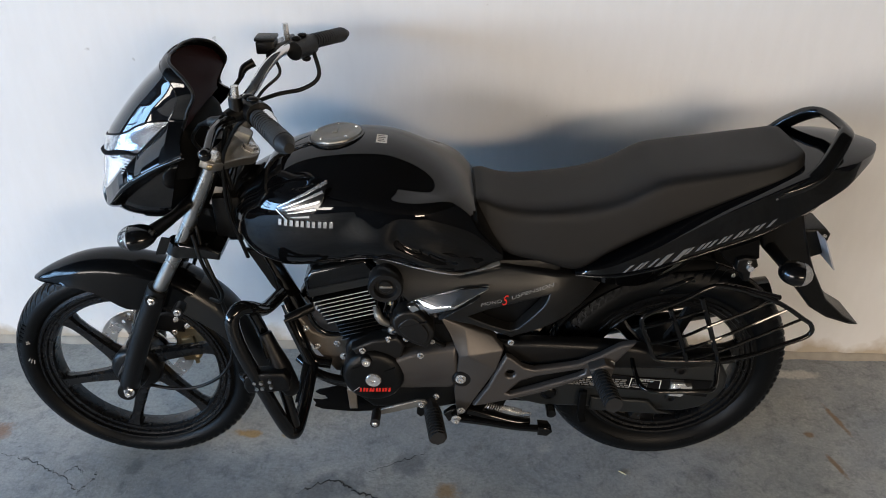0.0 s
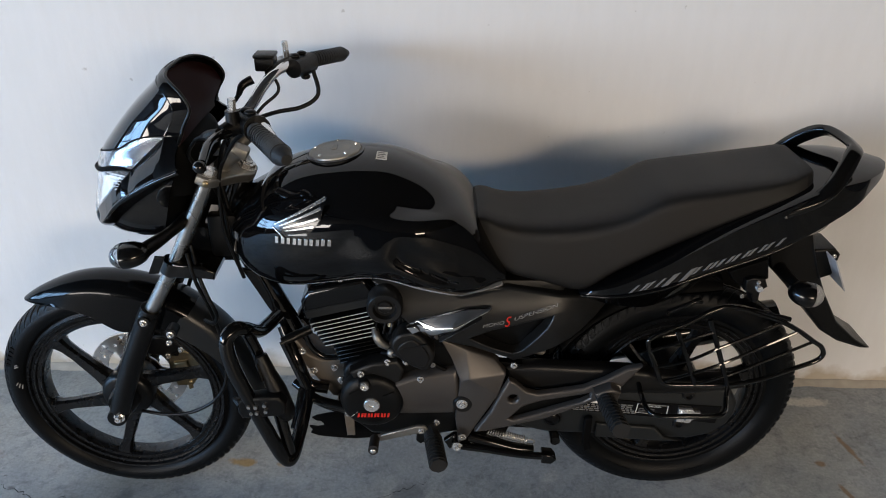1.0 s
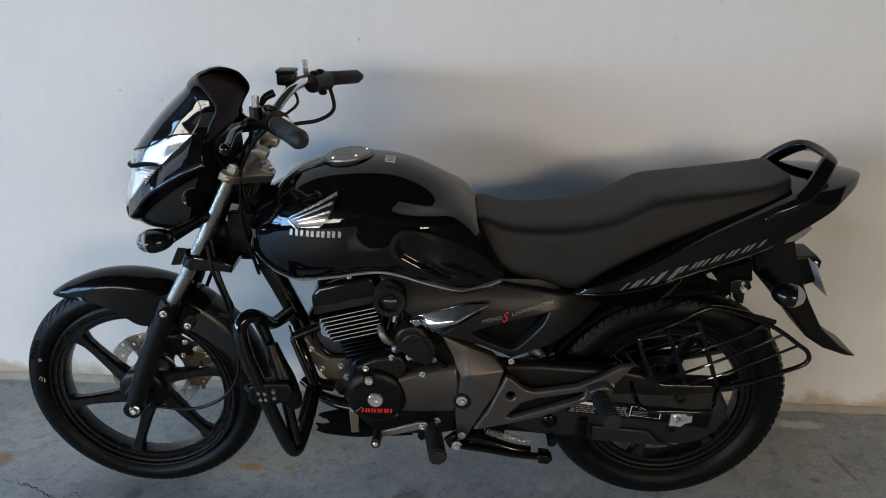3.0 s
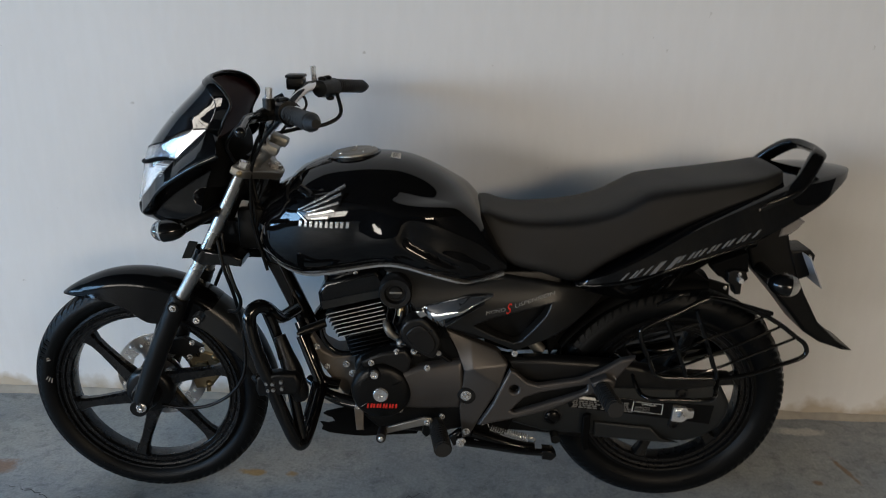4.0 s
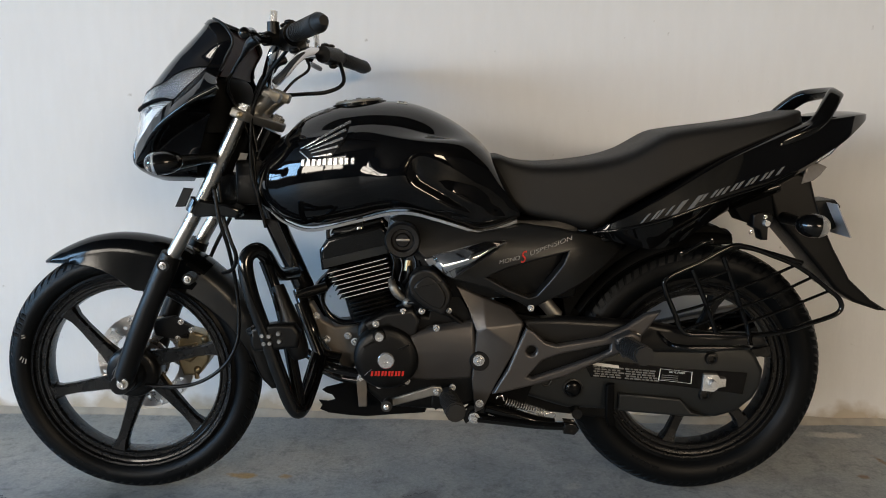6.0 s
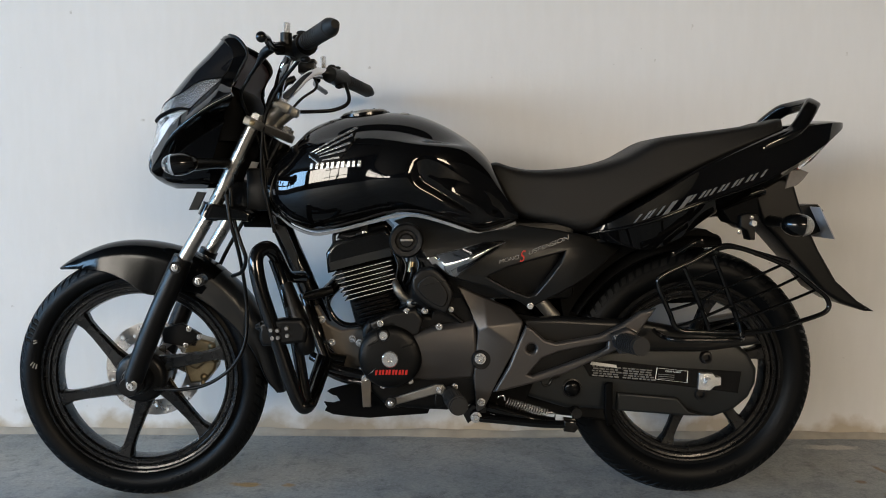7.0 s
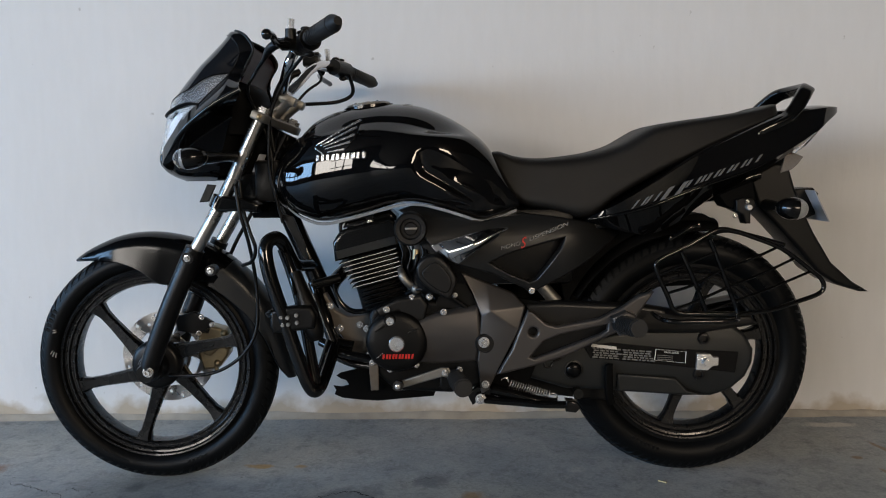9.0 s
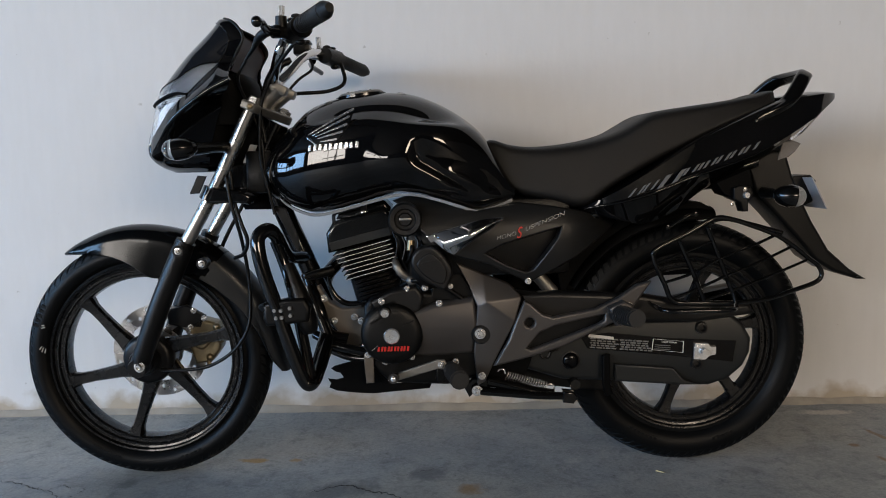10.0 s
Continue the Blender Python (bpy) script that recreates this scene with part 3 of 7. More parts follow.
def wheel(name, x, z, radius, half, rim_r, spokes, start, tread, label):
    """Cast wheel: rim with its spokes, tyre with tread blocks, hub."""
    lip = rim_r
    rim = part(name, lathe([(lip - 0.034, -0.018), (lip - 0.031, -0.0235), (lip - 0.0285, -0.0235), (lip - 0.026, -0.021), (lip - 0.020, -0.0215), (lip - 0.0175, -0.027), (lip - 0.015, -0.027), (lip - 0.0125, -0.024), (lip - 0.008, -0.0255), (lip - 0.0055, -0.033), (lip - 0.002, -0.034), (lip, -0.031),
                            (lip - 0.002, -0.026), (lip - 0.014, -0.02), (lip - 0.02, 0.0), (lip - 0.014, 0.02), (lip - 0.002, 0.026), (lip, 0.031), (lip - 0.004, 0.033),
                            (lip - 0.012, 0.031), (lip - 0.018, 0.0255), (lip - 0.026, 0.026), (lip - 0.032, 0.020), (lip - 0.036, 0.0)], (x, 0, z), seg=96, closed=True),
               RIMBLACK, bike, label, 22)
    h = radius - lip
    prof = []
    prof.append((lip - 0.006, -0.030))
    for a in np.linspace(-138, 138, 33):
        u, v = math.sin(radians(a)), math.cos(radians(a))
        prof.append((lip - 0.004 + h * 0.52 + (h * 0.5) * v, half * math.copysign(abs(u) ** 1.12, u)))
    prof.append((lip - 0.006, 0.030))
    tyre = part("tyre", lathe(prof, (x, 0, z), seg=120, caps=False), RUBBER, rim, "black rubber tyre with a ribbed tread")
    bm = bmesh.new()
    blocks = tread
    for i in range(blocks):
        a0 = 2 * math.pi * i / blocks
        for side in (-1, 1):
            da = 0 if side < 0 else math.pi / blocks
            ring0, ring1 = [], []
            for deg, sweep, lift in ((6, 0.0, 0.0030), (26, 0.55, 0.0030), (46, 1.05, 0.0026), (66, 1.4, 0.0012)):
                u, v = math.sin(radians(deg)), math.cos(radians(deg))
                rr = lip - 0.004 + h * 0.52 + h * 0.5 * v
                yy = side * half * u ** 1.12
                for k, lst in ((0.0, ring0), (0.66, ring1)):
                    ang = a0 + da + (sweep + k) * 2 * math.pi / blocks
                    lst.append((ang, rr + lift, yy * (1 + lift)))
            for q in range(3):
                quad = [ring0[q], ring0[q + 1], ring1[q + 1], ring1[q]]
                top = [bm.verts.new((x + r * math.cos(a), y, z + r * math.sin(a))) for a, r, y in quad]
                low = [bm.verts.new((x + (r - 0.004) * math.cos(a), y, z + (r - 0.004) * math.sin(a))) for a, r, y in quad]
                bm.faces.new(top)
                for e in range(4):
                    bm.faces.new((top[e], top[(e + 1) % 4], low[(e + 1) % 4], low[e]))
    tagged(part("tread", bm, RUBBER, tyre), kind="stuff")
    for rr in (lip + h * 0.47, lip + h * 0.53):
        part("sidewall_rib", lathe([(rr - 0.001, -half * 0.955), (rr, -half * 0.985), (rr + 0.001, -half * 0.955)], (x, 0, z), seg=96, caps=False), RUBBER, tyre)
    for a0, count, rr in ((236, 7, 0.40), (286, 5, 0.40), (40, 6, 0.40), (150, 5, 0.62)):
        for k in range(count):
            a = radians(a0 + 2.6 * k)
            r0, r1 = lip + h * (rr - 0.08), lip + h * (rr + 0.10)
            wide = half * 0.955
            t = radians(0.75)
            quad = [(r0, -t), (r1, -t), (r1, t), (r0, t)]
            rings = [[(x + r * math.cos(a + d), -wide - e, z + r * math.sin(a + d)) for r, d in quad] for e in (-0.004, 0.0016)]
            part("side_wall_mark", skin(bmesh.new(), rings), RUBBER, tyre)
    for i in range(spokes):
        rings = []
        for d, w, t in ((0.050, 0.024, 0.017), (0.09, 0.0165, 0.015), (lip - 0.085, 0.0130, 0.013), (lip - 0.055, 0.0135, 0.014), (lip - 0.036, 0.019, 0.017), (lip - 0.026, 0.030, 0.018)):
            a = radians(start - 5.5 + 360 / spokes * i) + math.asin(0.020 / d)
            c = Vector((x + d * math.cos(a), -0.004, z + d * math.sin(a)))
            n = Vector((-math.sin(a), 0, math.cos(a)))
            y = Vector((0, 1, 0))
            rings.append([c + n * w * u + y * t * v for u, v in ((-1, -0.45), (-0.72, -1), (0.72, -1), (1, -0.45), (1, 0.45), (0.72, 1), (-0.72, 1), (-1, 0.45))])
        part("spoke", skin(bmesh.new(), rings), RIMBLACK, rim, smooth=18)
    return rim


front = wheel("front_wheel", FX, FZ, FR, 0.037, 0.236, 6, 15.5, 76, "black cast alloy front wheel with six spokes")
part("hub", lathe([(0.02, -0.038), (0.050, -0.037), (0.058, -0.033), (0.062, -0.024), (0.062, -0.010), (0.060, 0.0), (0.055, 0.04), (0.05, 0.05), (0.02, 0.05)], (FX, 0, FZ)), FORKGREY, front)
part("axle", lathe([(0.0, -0.112), (0.010, -0.112), (0.010, 0.13), (0.0, 0.13)], (FX, 0, FZ), seg=20), FORKGREY, front)
part("speedometer_drive", lathe([(0.0, -0.07), (0.03, -0.07), (0.034, -0.06), (0.036, -0.03), (0, -0.03)], (FX, 0, FZ), seg=32), FORKGREY, front)
bolt(front, *(-0.651, -0.118, 0.304), 0.0125, 0.012, name="axle_nut")
for seg in ([(-0.923, 0.331), (-0.917, 0.339)], [(-0.918, 0.325), (-0.913, 0.336)], [(-0.911, 0.322), (-0.908, 0.333)], [(-0.914, 0.384), (-0.905, 0.386)], [(-0.913, 0.39), (-0.906, 0.391)]):
    part("tyre_mark", strip(seg[0], seg[1], 0.0022, -0.0378, -0.0345), MORTAR, front)
rear = wheel("rear_wheel", RX, RZ, RR, 0.047, 0.219, 6, 14, 84, "black cast alloy rear wheel with six spokes")
part("hub", lathe([(0.02, -0.09), (0.07, -0.088), (0.078, -0.07), (0.078, 0.06), (0.06, 0.07), (0.02, 0.075)], (RX, 0, RZ)), FORKGREY, rear)

def profile_body(top, bot, half, n=2.8, wt=0.8, wb=1.0, count=40, seg=44, shape=None, nb=None):
    """A symmetric rounded form between a top line and a bottom line (x, z); half: (x, half width) pairs."""
    t, b, h = (np.array(spline(q, 8)) for q in (top, bot, half))
    x0, x1 = max(t[0][0], b[0][0]), min(t[-1][0], b[-1][0])
    rings = []
    for s in np.linspace(0, 1, count):
        x = x0 + (x1 - x0) * (0.5 - 0.5 * math.cos(math.pi * s)) * 0.6 + (x1 - x0) * s * 0.4
        hi, lo, w = (np.interp(x, q[:, 0], q[:, 1]) for q in (t, b, h))
        hi = max(hi, lo + 0.003)
        ring = []
        for a in np.linspace(0, 2 * math.pi, seg, endpoint=False):
            c, sn = math.cos(a), math.sin(a)
            top_n = n(x) if callable(n) else n
            e = top_n if sn >= 0 or nb is None else nb(x)
            v = math.copysign(abs(sn) ** (2 / e), sn)
            u = math.copysign(abs(c) ** (2 / e), c)
            y = u * w * (wb + (wt - wb) * (v + 1) / 2)
            z = (hi + lo) / 2 + (hi - lo) / 2 * v
            ring.append((x, y, z) if shape is None else shape(x, y, z))
        rings.append(ring)
    return skin(bmesh.new(), rings)


def mirrored(pts):
    return [(x, -y, z) for x, y, z in pts]


def dome(x, y, z, rx, ry, rz, turn=(0, 0, 0), seg=20, cut=None):
    """An ellipsoid, turned by degrees; cut keeps the part whose own x is below it."""
    bm = bmesh.new()
    bmesh.ops.create_uvsphere(bm, u_segments=seg, v_segments=seg // 2 + 2, radius=1)
    if cut is not None:
        bmesh.ops.bisect_plane(bm, geom=bm.verts[:] + bm.edges[:] + bm.faces[:], plane_co=(cut, 0, 0), plane_no=(1, 0, 0), clear_outer=True)
    bmesh.ops.transform(bm, verts=bm.verts, matrix=pose(x, y, z, *turn) @ Matrix.Diagonal((rx, ry, rz, 1)))
    return bm


def words(text, size, shear=0.0, depth=0.0004, spacing=1.0):
    cu = bpy.data.curves.new("words", "FONT")
    cu.body, cu.size, cu.shear, cu.extrude, cu.space_character = text, size, shear, depth, spacing
    ob = bpy.data.objects.new("words", cu)
    me = bpy.data.meshes.new_from_object(ob)
    bpy.data.objects.remove(ob)
    return me


def lettering(name, text, start, end, y, height, mat, parent, shear=0.0, label="", tilt_y=0.0):
    """Words on the bike's left flank that run from start to end (x, z)."""
    me = words(text, 1.0, shear)
    xs = [v.co.x for v in me.vertices]
    ys = [v.co.y for v in me.vertices]
    length = math.hypot(end[0] - start[0], end[1] - start[1])
    ang = math.atan2(end[1] - start[1], end[0] - start[0])
    sc = Matrix.Diagonal((length / (max(xs) - min(xs)), height / (max(ys) - min(ys)), 1, 1))
    me.transform(Matrix.Translation((start[0], y, start[1])) @ Matrix.Rotation(-ang, 4, "Y") @ Matrix.Rotation(radians(tilt_y), 4, "Z") @ Matrix.Rotation(radians(90), 4, "X") @ sc @ Matrix.Translation((-min(xs), 0, 0)))
    return part(name, me, mat, parent, label)


def facets(points, faces, back):
    """A pressed cover of flat facets: points (x, y, z), faces by number, closed at the back plane."""
    bm = bmesh.new()
    f = [bm.verts.new(p) for p in points]
    g = [bm.verts.new((p[0], back, p[2])) for p in points]
    count = {}
    for face in faces:
        bm.faces.new([f[i] for i in face])
        for i, j in zip(face, face[1:] + face[:1]):
            count[frozenset((i, j))] = count.get(frozenset((i, j)), []) + [(i, j)]
    for pairs in count.values():
        if len(pairs) == 1:
            i, j = pairs[0]
            bm.faces.new((f[i], f[j], g[j], g[i]))
    bmesh.ops.recalc_face_normals(bm, faces=bm.faces)
    bmesh.ops.bevel(bm, geom=[e for e in bm.edges if len(e.link_faces) == 2], offset=0.004, segments=3, affect="EDGES", profile=0.6)
    return bm


# -- front fork, clamps and steering head --
AXLE = (-0.659, -0.1, 0.299)
for side in (1, -1):
    flip = (lambda p: p) if side > 0 else mirrored
    leg = part("fork_leg", tube(flip([(-0.537, -0.098, 0.585), (-0.545, -0.098, 0.566), (-0.6, -0.098, 0.448), (-0.65, -0.098, 0.325), (-0.664, -0.098, 0.286)]), [0.0215, 0.0235, 0.0235, 0.0235, 0.0225, 0.019], 20), FORKGREY, bike, "satin black lower fork leg")
    part("fork_tube", tube(flip([(-0.362, -0.098, 0.903), (-0.451, -0.098, 0.727), (-0.545, -0.098, 0.566)]), 0.0155, 20), FORKTUBE, leg, "chromed fork tube")
    part("dust_seal", tube(flip([(-0.531, -0.098, 0.595), (-0.538, -0.098, 0.582)]), 0.0225, 20), PLASTIC, leg)
    part("lower_clamp_ring", tube(flip([(-0.461, -0.098, 0.714), (-0.473, -0.098, 0.688)]), 0.023, 20), TUBE, leg)
    part("axle_lug", lathe([(0.0, -0.02), (0.021, -0.02), (0.023, -0.014), (0.023, 0.014), (0.0, 0.016)], (AXLE[0], -side * 0.098, AXLE[2]), seg=24), FORKGREY, leg)
    part("fork_cap", tube(flip([(-0.354, -0.098, 0.919), (-0.364, -0.098, 0.898)]), 0.0125, 6), STEEL, leg)
for px in ((-0.542, -0.125, 0.575), (-0.49, -0.125, 0.545)):
    bolt(leg, *px, 0.008, 0.008)
    part("fender_lug", lathe([(0, 0), (0.013, 0), (0.013, 0.028), (0, 0.028)], px, seg=16), FORKGREY, leg)
top_clamp = part("top_clamp", plate(spline([(-0.018, -0.104), (-0.010, -0.118), (0.010, -0.118), (0.026, -0.098), (0.056, -0.048), (0.074, -0.024), (0.078, 0.0), (0.074, 0.024), (0.056, 0.048), (0.026, 0.098), (0.010, 0.118), (-0.010, 0.118), (-0.018, 0.104), (-0.004, 0.0)], 5, True), -0.010, 0.010, 0.004), ALLOY, bike, "cast aluminium top fork clamp")
top_clamp.matrix_local = Matrix.Translation((-0.367, 0, 0.899)) @ Matrix.Rotation(radians(24), 4, "Y") @ Matrix.Rotation(radians(-90), 4, "X")
for u, v, r in ((0.056, 0.0, 0.016), (0.0, -0.098, 0.012), (0.0, 0.098, 0.012)):
    part("clamp_nut", lathe([(0, 0.024), (r * 0.55, 0.024), (r * 0.6, 0.021), (r, 0.020), (r, 0.011), (r * 1.3, 0.0105), (r * 1.3, 0.009)], (0, 0, 0), "Y", 6), STEEL, top_clamp).matrix_local = Matrix.Translation((u, 0, v)) @ Matrix.Rotation(math.pi, 4, "X")
for v in (-0.098, 0.098):
    part("pinch_bolt", lathe([(0, -0.006), (0.004, -0.006), (0.0065, -0.004), (0.0065, 0.004), (0, 0.004)], (0.004, 0.0, v * 1.2), "Z", 12), BRASS, top_clamp)
for v in (-0.045, 0.045):
    part("bar_riser", tube([(0.014, 0.0, v), (0.016, -0.02, v), (0.028, -0.045, v * 1.1), (0.034, -0.060, v * 1.15)], [0.018, 0.017, 0.0155, 0.018], 18), ALLOY, top_clamp, "cast aluminium handlebar riser")
    part("riser_cap", box(0.015, 0.056, -0.073, -0.050, v * 1.15 - 0.016, v * 1.15 + 0.016, 0.006), ALLOY, top_clamp)
part("ignition_lock", tube([(-0.394, 0.0, 0.886), (-0.381, 0.0, 0.921)], 0.024, 20), PLASTIC, bike)
low_clamp = part("lower_clamp", plate([(-0.469, 0.703), (-0.458, 0.719), (-0.4, 0.71), (-0.372, 0.697), (-0.378, 0.678), (-0.402, 0.681), (-0.474, 0.682)], -0.12, 0.12, 0.006), TUBE, bike, "black lower fork clamp")
part("steering_head", tube([(-0.33, 0.0, 0.867), (-0.41, 0.0, 0.707)], 0.031, 20), TUBE, bike)
part("warning_sticker", plate([(-0.386, 0.815), (-0.369, 0.813), (-0.400, 0.742), (-0.414, 0.734), (-0.420, 0.740)], -0.039, -0.037, 0.0004), REFLECTOR, bike, "pale sticker on the steering head")
part("horn", lathe([(0, -0.02), (0.03, -0.02), (0.036, -0.01), (0.036, 0.02), (0, 0.03)], (-0.41, -0.03, 0.738), "Y", 24), GLOSSPLASTIC, bike)
part("headstock_cover", plate([(-0.441, 0.868), (-0.365, 0.881), (-0.337, 0.778), (-0.351, 0.658), (-0.417, 0.659), (-0.453, 0.73)], 0.0, 0.05, 0.004), MATTBLACK, bike)
part("wiring_box", box(-0.395, -0.33, -0.06, 0.06, 0.70, 0.80, 0.008), PLASTIC, bike)
part("fork_reflector", plate([(-0.483, 0.746), (-0.463, 0.744), (-0.481, 0.706), (-0.503, 0.705)], -0.14, -0.134, 0.0015), PLASTIC, low_clamp, "plain black reflector tab")

# -- handlebar --
bar = part("handlebar", tube([(-0.158, -0.36, 1.053), (-0.2, -0.26, 1.055), (-0.235, -0.2, 1.05), (-0.272, -0.135, 1.043), (-0.288, -0.13, 1.015), (-0.31, -0.085, 0.979), (-0.32, -0.055, 0.955), (-0.329, 0.0, 0.958), (-0.333, 0.045, 0.963), (-0.307, 0.07, 0.993), (-0.283, 0.105, 1.028), (-0.262, 0.14, 1.047), (-0.236, 0.185, 1.051), (-0.198, 0.27, 1.043), (-0.156, 0.35, 1.028)], 0.0112, 16, 8), CHROME, bike, "chrome tubular handlebar")


def grip(pts, name="grip"):
    path = [Vector(p) for p in pts]
    g = part(name, tube(pts, [0.0155, 0.0165, 0.0165, 0.0165, 0.0165, 0.0165, 0.018], 20, 4), GRIPRUBBER, bar, "ribbed black rubber grip")
    d = path[-1] - path[0]
    for k in np.linspace(0.12, 0.86, 11).tolist():
        c = path[0] + d * k
        part("grip_rib", tube([c - d * 0.016, c + d * 0.016], 0.0176, 18, smooth=False), GRIPRUBBER, g)
    part("bar_end", tube([path[-1] - d * 0.04, path[-1] + d * 0.06, path[-1] + d * 0.20], [0.0180, 0.0158, 0.0085], 20), GRIPRUBBER, g)
    return g


grip([(-0.221, -0.245, 1.049), (-0.155, -0.365, 1.054)])
grip([(-0.208, 0.245, 1.046), (-0.151, 0.370, 1.030)])
for pts, sgn in (([(-0.253, -0.175, 1.043), (-0.22, -0.235, 1.049)], -1), ([(-0.231, 0.17, 1.046), (-0.206, 0.235, 1.043)], 1)):
    sw = part("switch_housing", tube(pts, [0.021, 0.026, 0.027, 0.024], 14, 5), PLASTIC, bar, "black plastic switch housing")
    p, q = Vector(pts[0]), Vector(pts[1])
    for k, dz, r in ((0.3, 0.024, 0.006), (0.7, 0.026, 0.005), (0.5, -0.024, 0.007)):
        c = p + (q - p) * k + Vector((0.008 if dz < 0 else -0.004, 0, dz))
        part("switch_button", dome(c.x, c.y, c.z, 0.011, 0.009, r, seg=12), PLASTIC, sw)
clutch = part("clutch_bracket", tube([(-0.242, -0.195, 1.042), (-0.263, -0.205, 1.045), (-0.283, -0.225, 1.04)], [0.019, 0.016, 0.013], 14), PLASTIC, bar, "black clutch lever bracket")
part("mirror_mount", tube([(-0.267, -0.21, 1.04), (-0.267, -0.21, 1.074)], [0.013, 0.0125, 0.012], 16), PLASTIC, clutch)
part("mirror_stud", tube([(-0.267, -0.21, 1.072), (-0.265, -0.21, 1.095)], 0.0072, 6), STEEL, clutch, "bare zinc mirror stud")
part("clutch_lever", tube([(-0.274, -0.222, 1.04), (-0.289, -0.25, 1.04), (-0.287, -0.3, 1.045), (-0.281, -0.36, 1.037)], [0.010, 0.008, 0.0075, 0.007], 12), GLOSSPLASTIC, clutch)
part("lever_ball", dome(*(-0.282, -0.37, 1.035), 0.0105, 0.0105, 0.0105, seg=16), GLOSSPLASTIC, clutch)
part("lever_boot", tube([(-0.284, -0.24, 1.042), (-0.31, -0.22, 1.032), (-0.334, -0.18, 1.015), (-0.362, -0.14, 0.995)], [0.010, 0.010, 0.005, 0.003], 12), PLASTIC, clutch)
brake = part("brake_reservoir", box(-0.308, -0.266, 0.142, 0.186, 1.046, 1.074, 0.004), PLASTIC, bar, "square black brake fluid reservoir")
part("reservoir_lid", box(-0.310, -0.264, 0.140, 0.188, 1.074, 1.082, 0.003), PLASTIC, brake)
part("master_cylinder", tube([(-0.275, 0.13, 1.045), (-0.262, 0.165, 1.05), (-0.245, 0.21, 1.05)], [0.011, 0.014, 0.013], 14), PLASTIC, brake)
part("mirror_stud", tube([(-0.250, 0.205, 1.055), (-0.252, 0.205, 1.098)], 0.0072, 6), STEEL, brake, "bare zinc mirror stud")
part("hose_joint", tube([(-0.315, 0.14, 1.03), (-0.335, 0.13, 1.02), (-0.345, 0.125, 1.0)], [0.010, 0.009, 0.006], 12), PLASTIC, brake)
part("brake_lever", tube([(-0.27, 0.22, 1.04), (-0.285, 0.29, 1.035), (-0.27, 0.37, 1.025)], [0.009, 0.007, 0.007], 12), GLOSSPLASTIC, brake)


def cable(pts, r=0.0035, label=""):
    return part("cable", tube(pts, r, 10, 8), PLASTIC, bike, label)


cable([(-0.271, 0.14, 1.044), (-0.259, 0.13, 1.008), (-0.298, 0.11, 0.973), (-0.354, 0.09, 0.901), (-0.391, 0.05, 0.835)])
cable([(-0.196, 0.22, 1.033), (-0.185, 0.2, 0.981), (-0.22, 0.18, 0.957), (-0.278, 0.16, 0.95), (-0.34, 0.1, 0.943)], 0.005, "black throttle cable loop")
cable([(-0.362, -0.14, 0.995), (-0.386, -0.12, 0.955), (-0.372, -0.08, 0.895), (-0.352, -0.07, 0.830), (-0.346, -0.07, 0.740), (-0.332, -0.06, 0.650)])
cable([(-0.248, -0.16, 1.030), (-0.300, -0.12, 0.980), (-0.338, -0.10, 0.915), (-0.349, -0.09, 0.855), (-0.352, -0.08, 0.770), (-0.330, -0.07, 0.657)], 0.004)
cable([(-0.42, -0.1, 0.753), (-0.412, -0.11, 0.687), (-0.396, -0.12, 0.635), (-0.384, -0.12, 0.596), (-0.396, -0.11, 0.565), (-0.426, -0.08, 0.551)], 0.0045)
cable([(-0.619, -0.07, 0.283), (-0.552, -0.085, 0.285), (-0.489, -0.09, 0.298), (-0.431, -0.095, 0.337), (-0.399, -0.095, 0.389), (-0.392, -0.09, 0.45), (-0.395, -0.09, 0.525), (-0.402, -0.11, 0.608), (-0.416, -0.12, 0.675), (-0.426, -0.115, 0.74)], 0.0042, "black speedometer cable looping from the hub")
cable([(-0.345, 0.125, 1.0), (-0.37, 0.12, 0.96), (-0.38, 0.13, 0.88), (-0.40, 0.12, 0.76), (-0.50, 0.12, 0.58), (-0.55, 0.11, 0.46)], 0.005, "black brake hose")
cable([(-0.270, -0.13, 1.034), (-0.300, -0.10, 1.000), (-0.335, -0.07, 0.955), (-0.352, -0.06, 0.889), (-0.345, -0.06, 0.818)], 0.0045)

# -- front brake --
holes = []
for i in range(24):
    a = 2 * math.pi * i / 24
    rr = 0.110 if i % 2 else 0.095
    holes.append(circle(FX + rr * math.cos(a), FZ + rr * math.sin(a), 0.0048, 8))
for i in range(6):
    arc = [2 * math.pi * (i + 0.5 + k) / 6 for k in (-0.36, -0.18, 0.0, 0.18, 0.36)]
    holes.append([(FX + 0.081 * math.cos(a), FZ + 0.081 * math.sin(a)) for a in arc] + [(FX + 0.057 * math.cos(a + 0.12), FZ + 0.057 * math.sin(a + 0.12)) for a in arc[::-1]])
part("brake_disc", plate([circle(FX, FZ, 0.120, 64)] + holes, 0.058, 0.063, 0.0004), DISC, front, "drilled steel brake disc")
caliper = part("brake_caliper", plate([(-0.583, 0.362), (-0.559, 0.381), (-0.515, 0.368), (-0.502, 0.338), (-0.509, 0.3), (-0.535, 0.266), (-0.573, 0.263), (-0.586, 0.302)], 0.045, 0.095, 0.006), BRASS, bike, "gold-grey brake caliper")
part("caliper_body", plate([(-0.568, 0.343), (-0.535, 0.349), (-0.531, 0.319), (-0.552, 0.301), (-0.57, 0.307)], 0.036, 0.05, 0.005), BRASS, caliper)
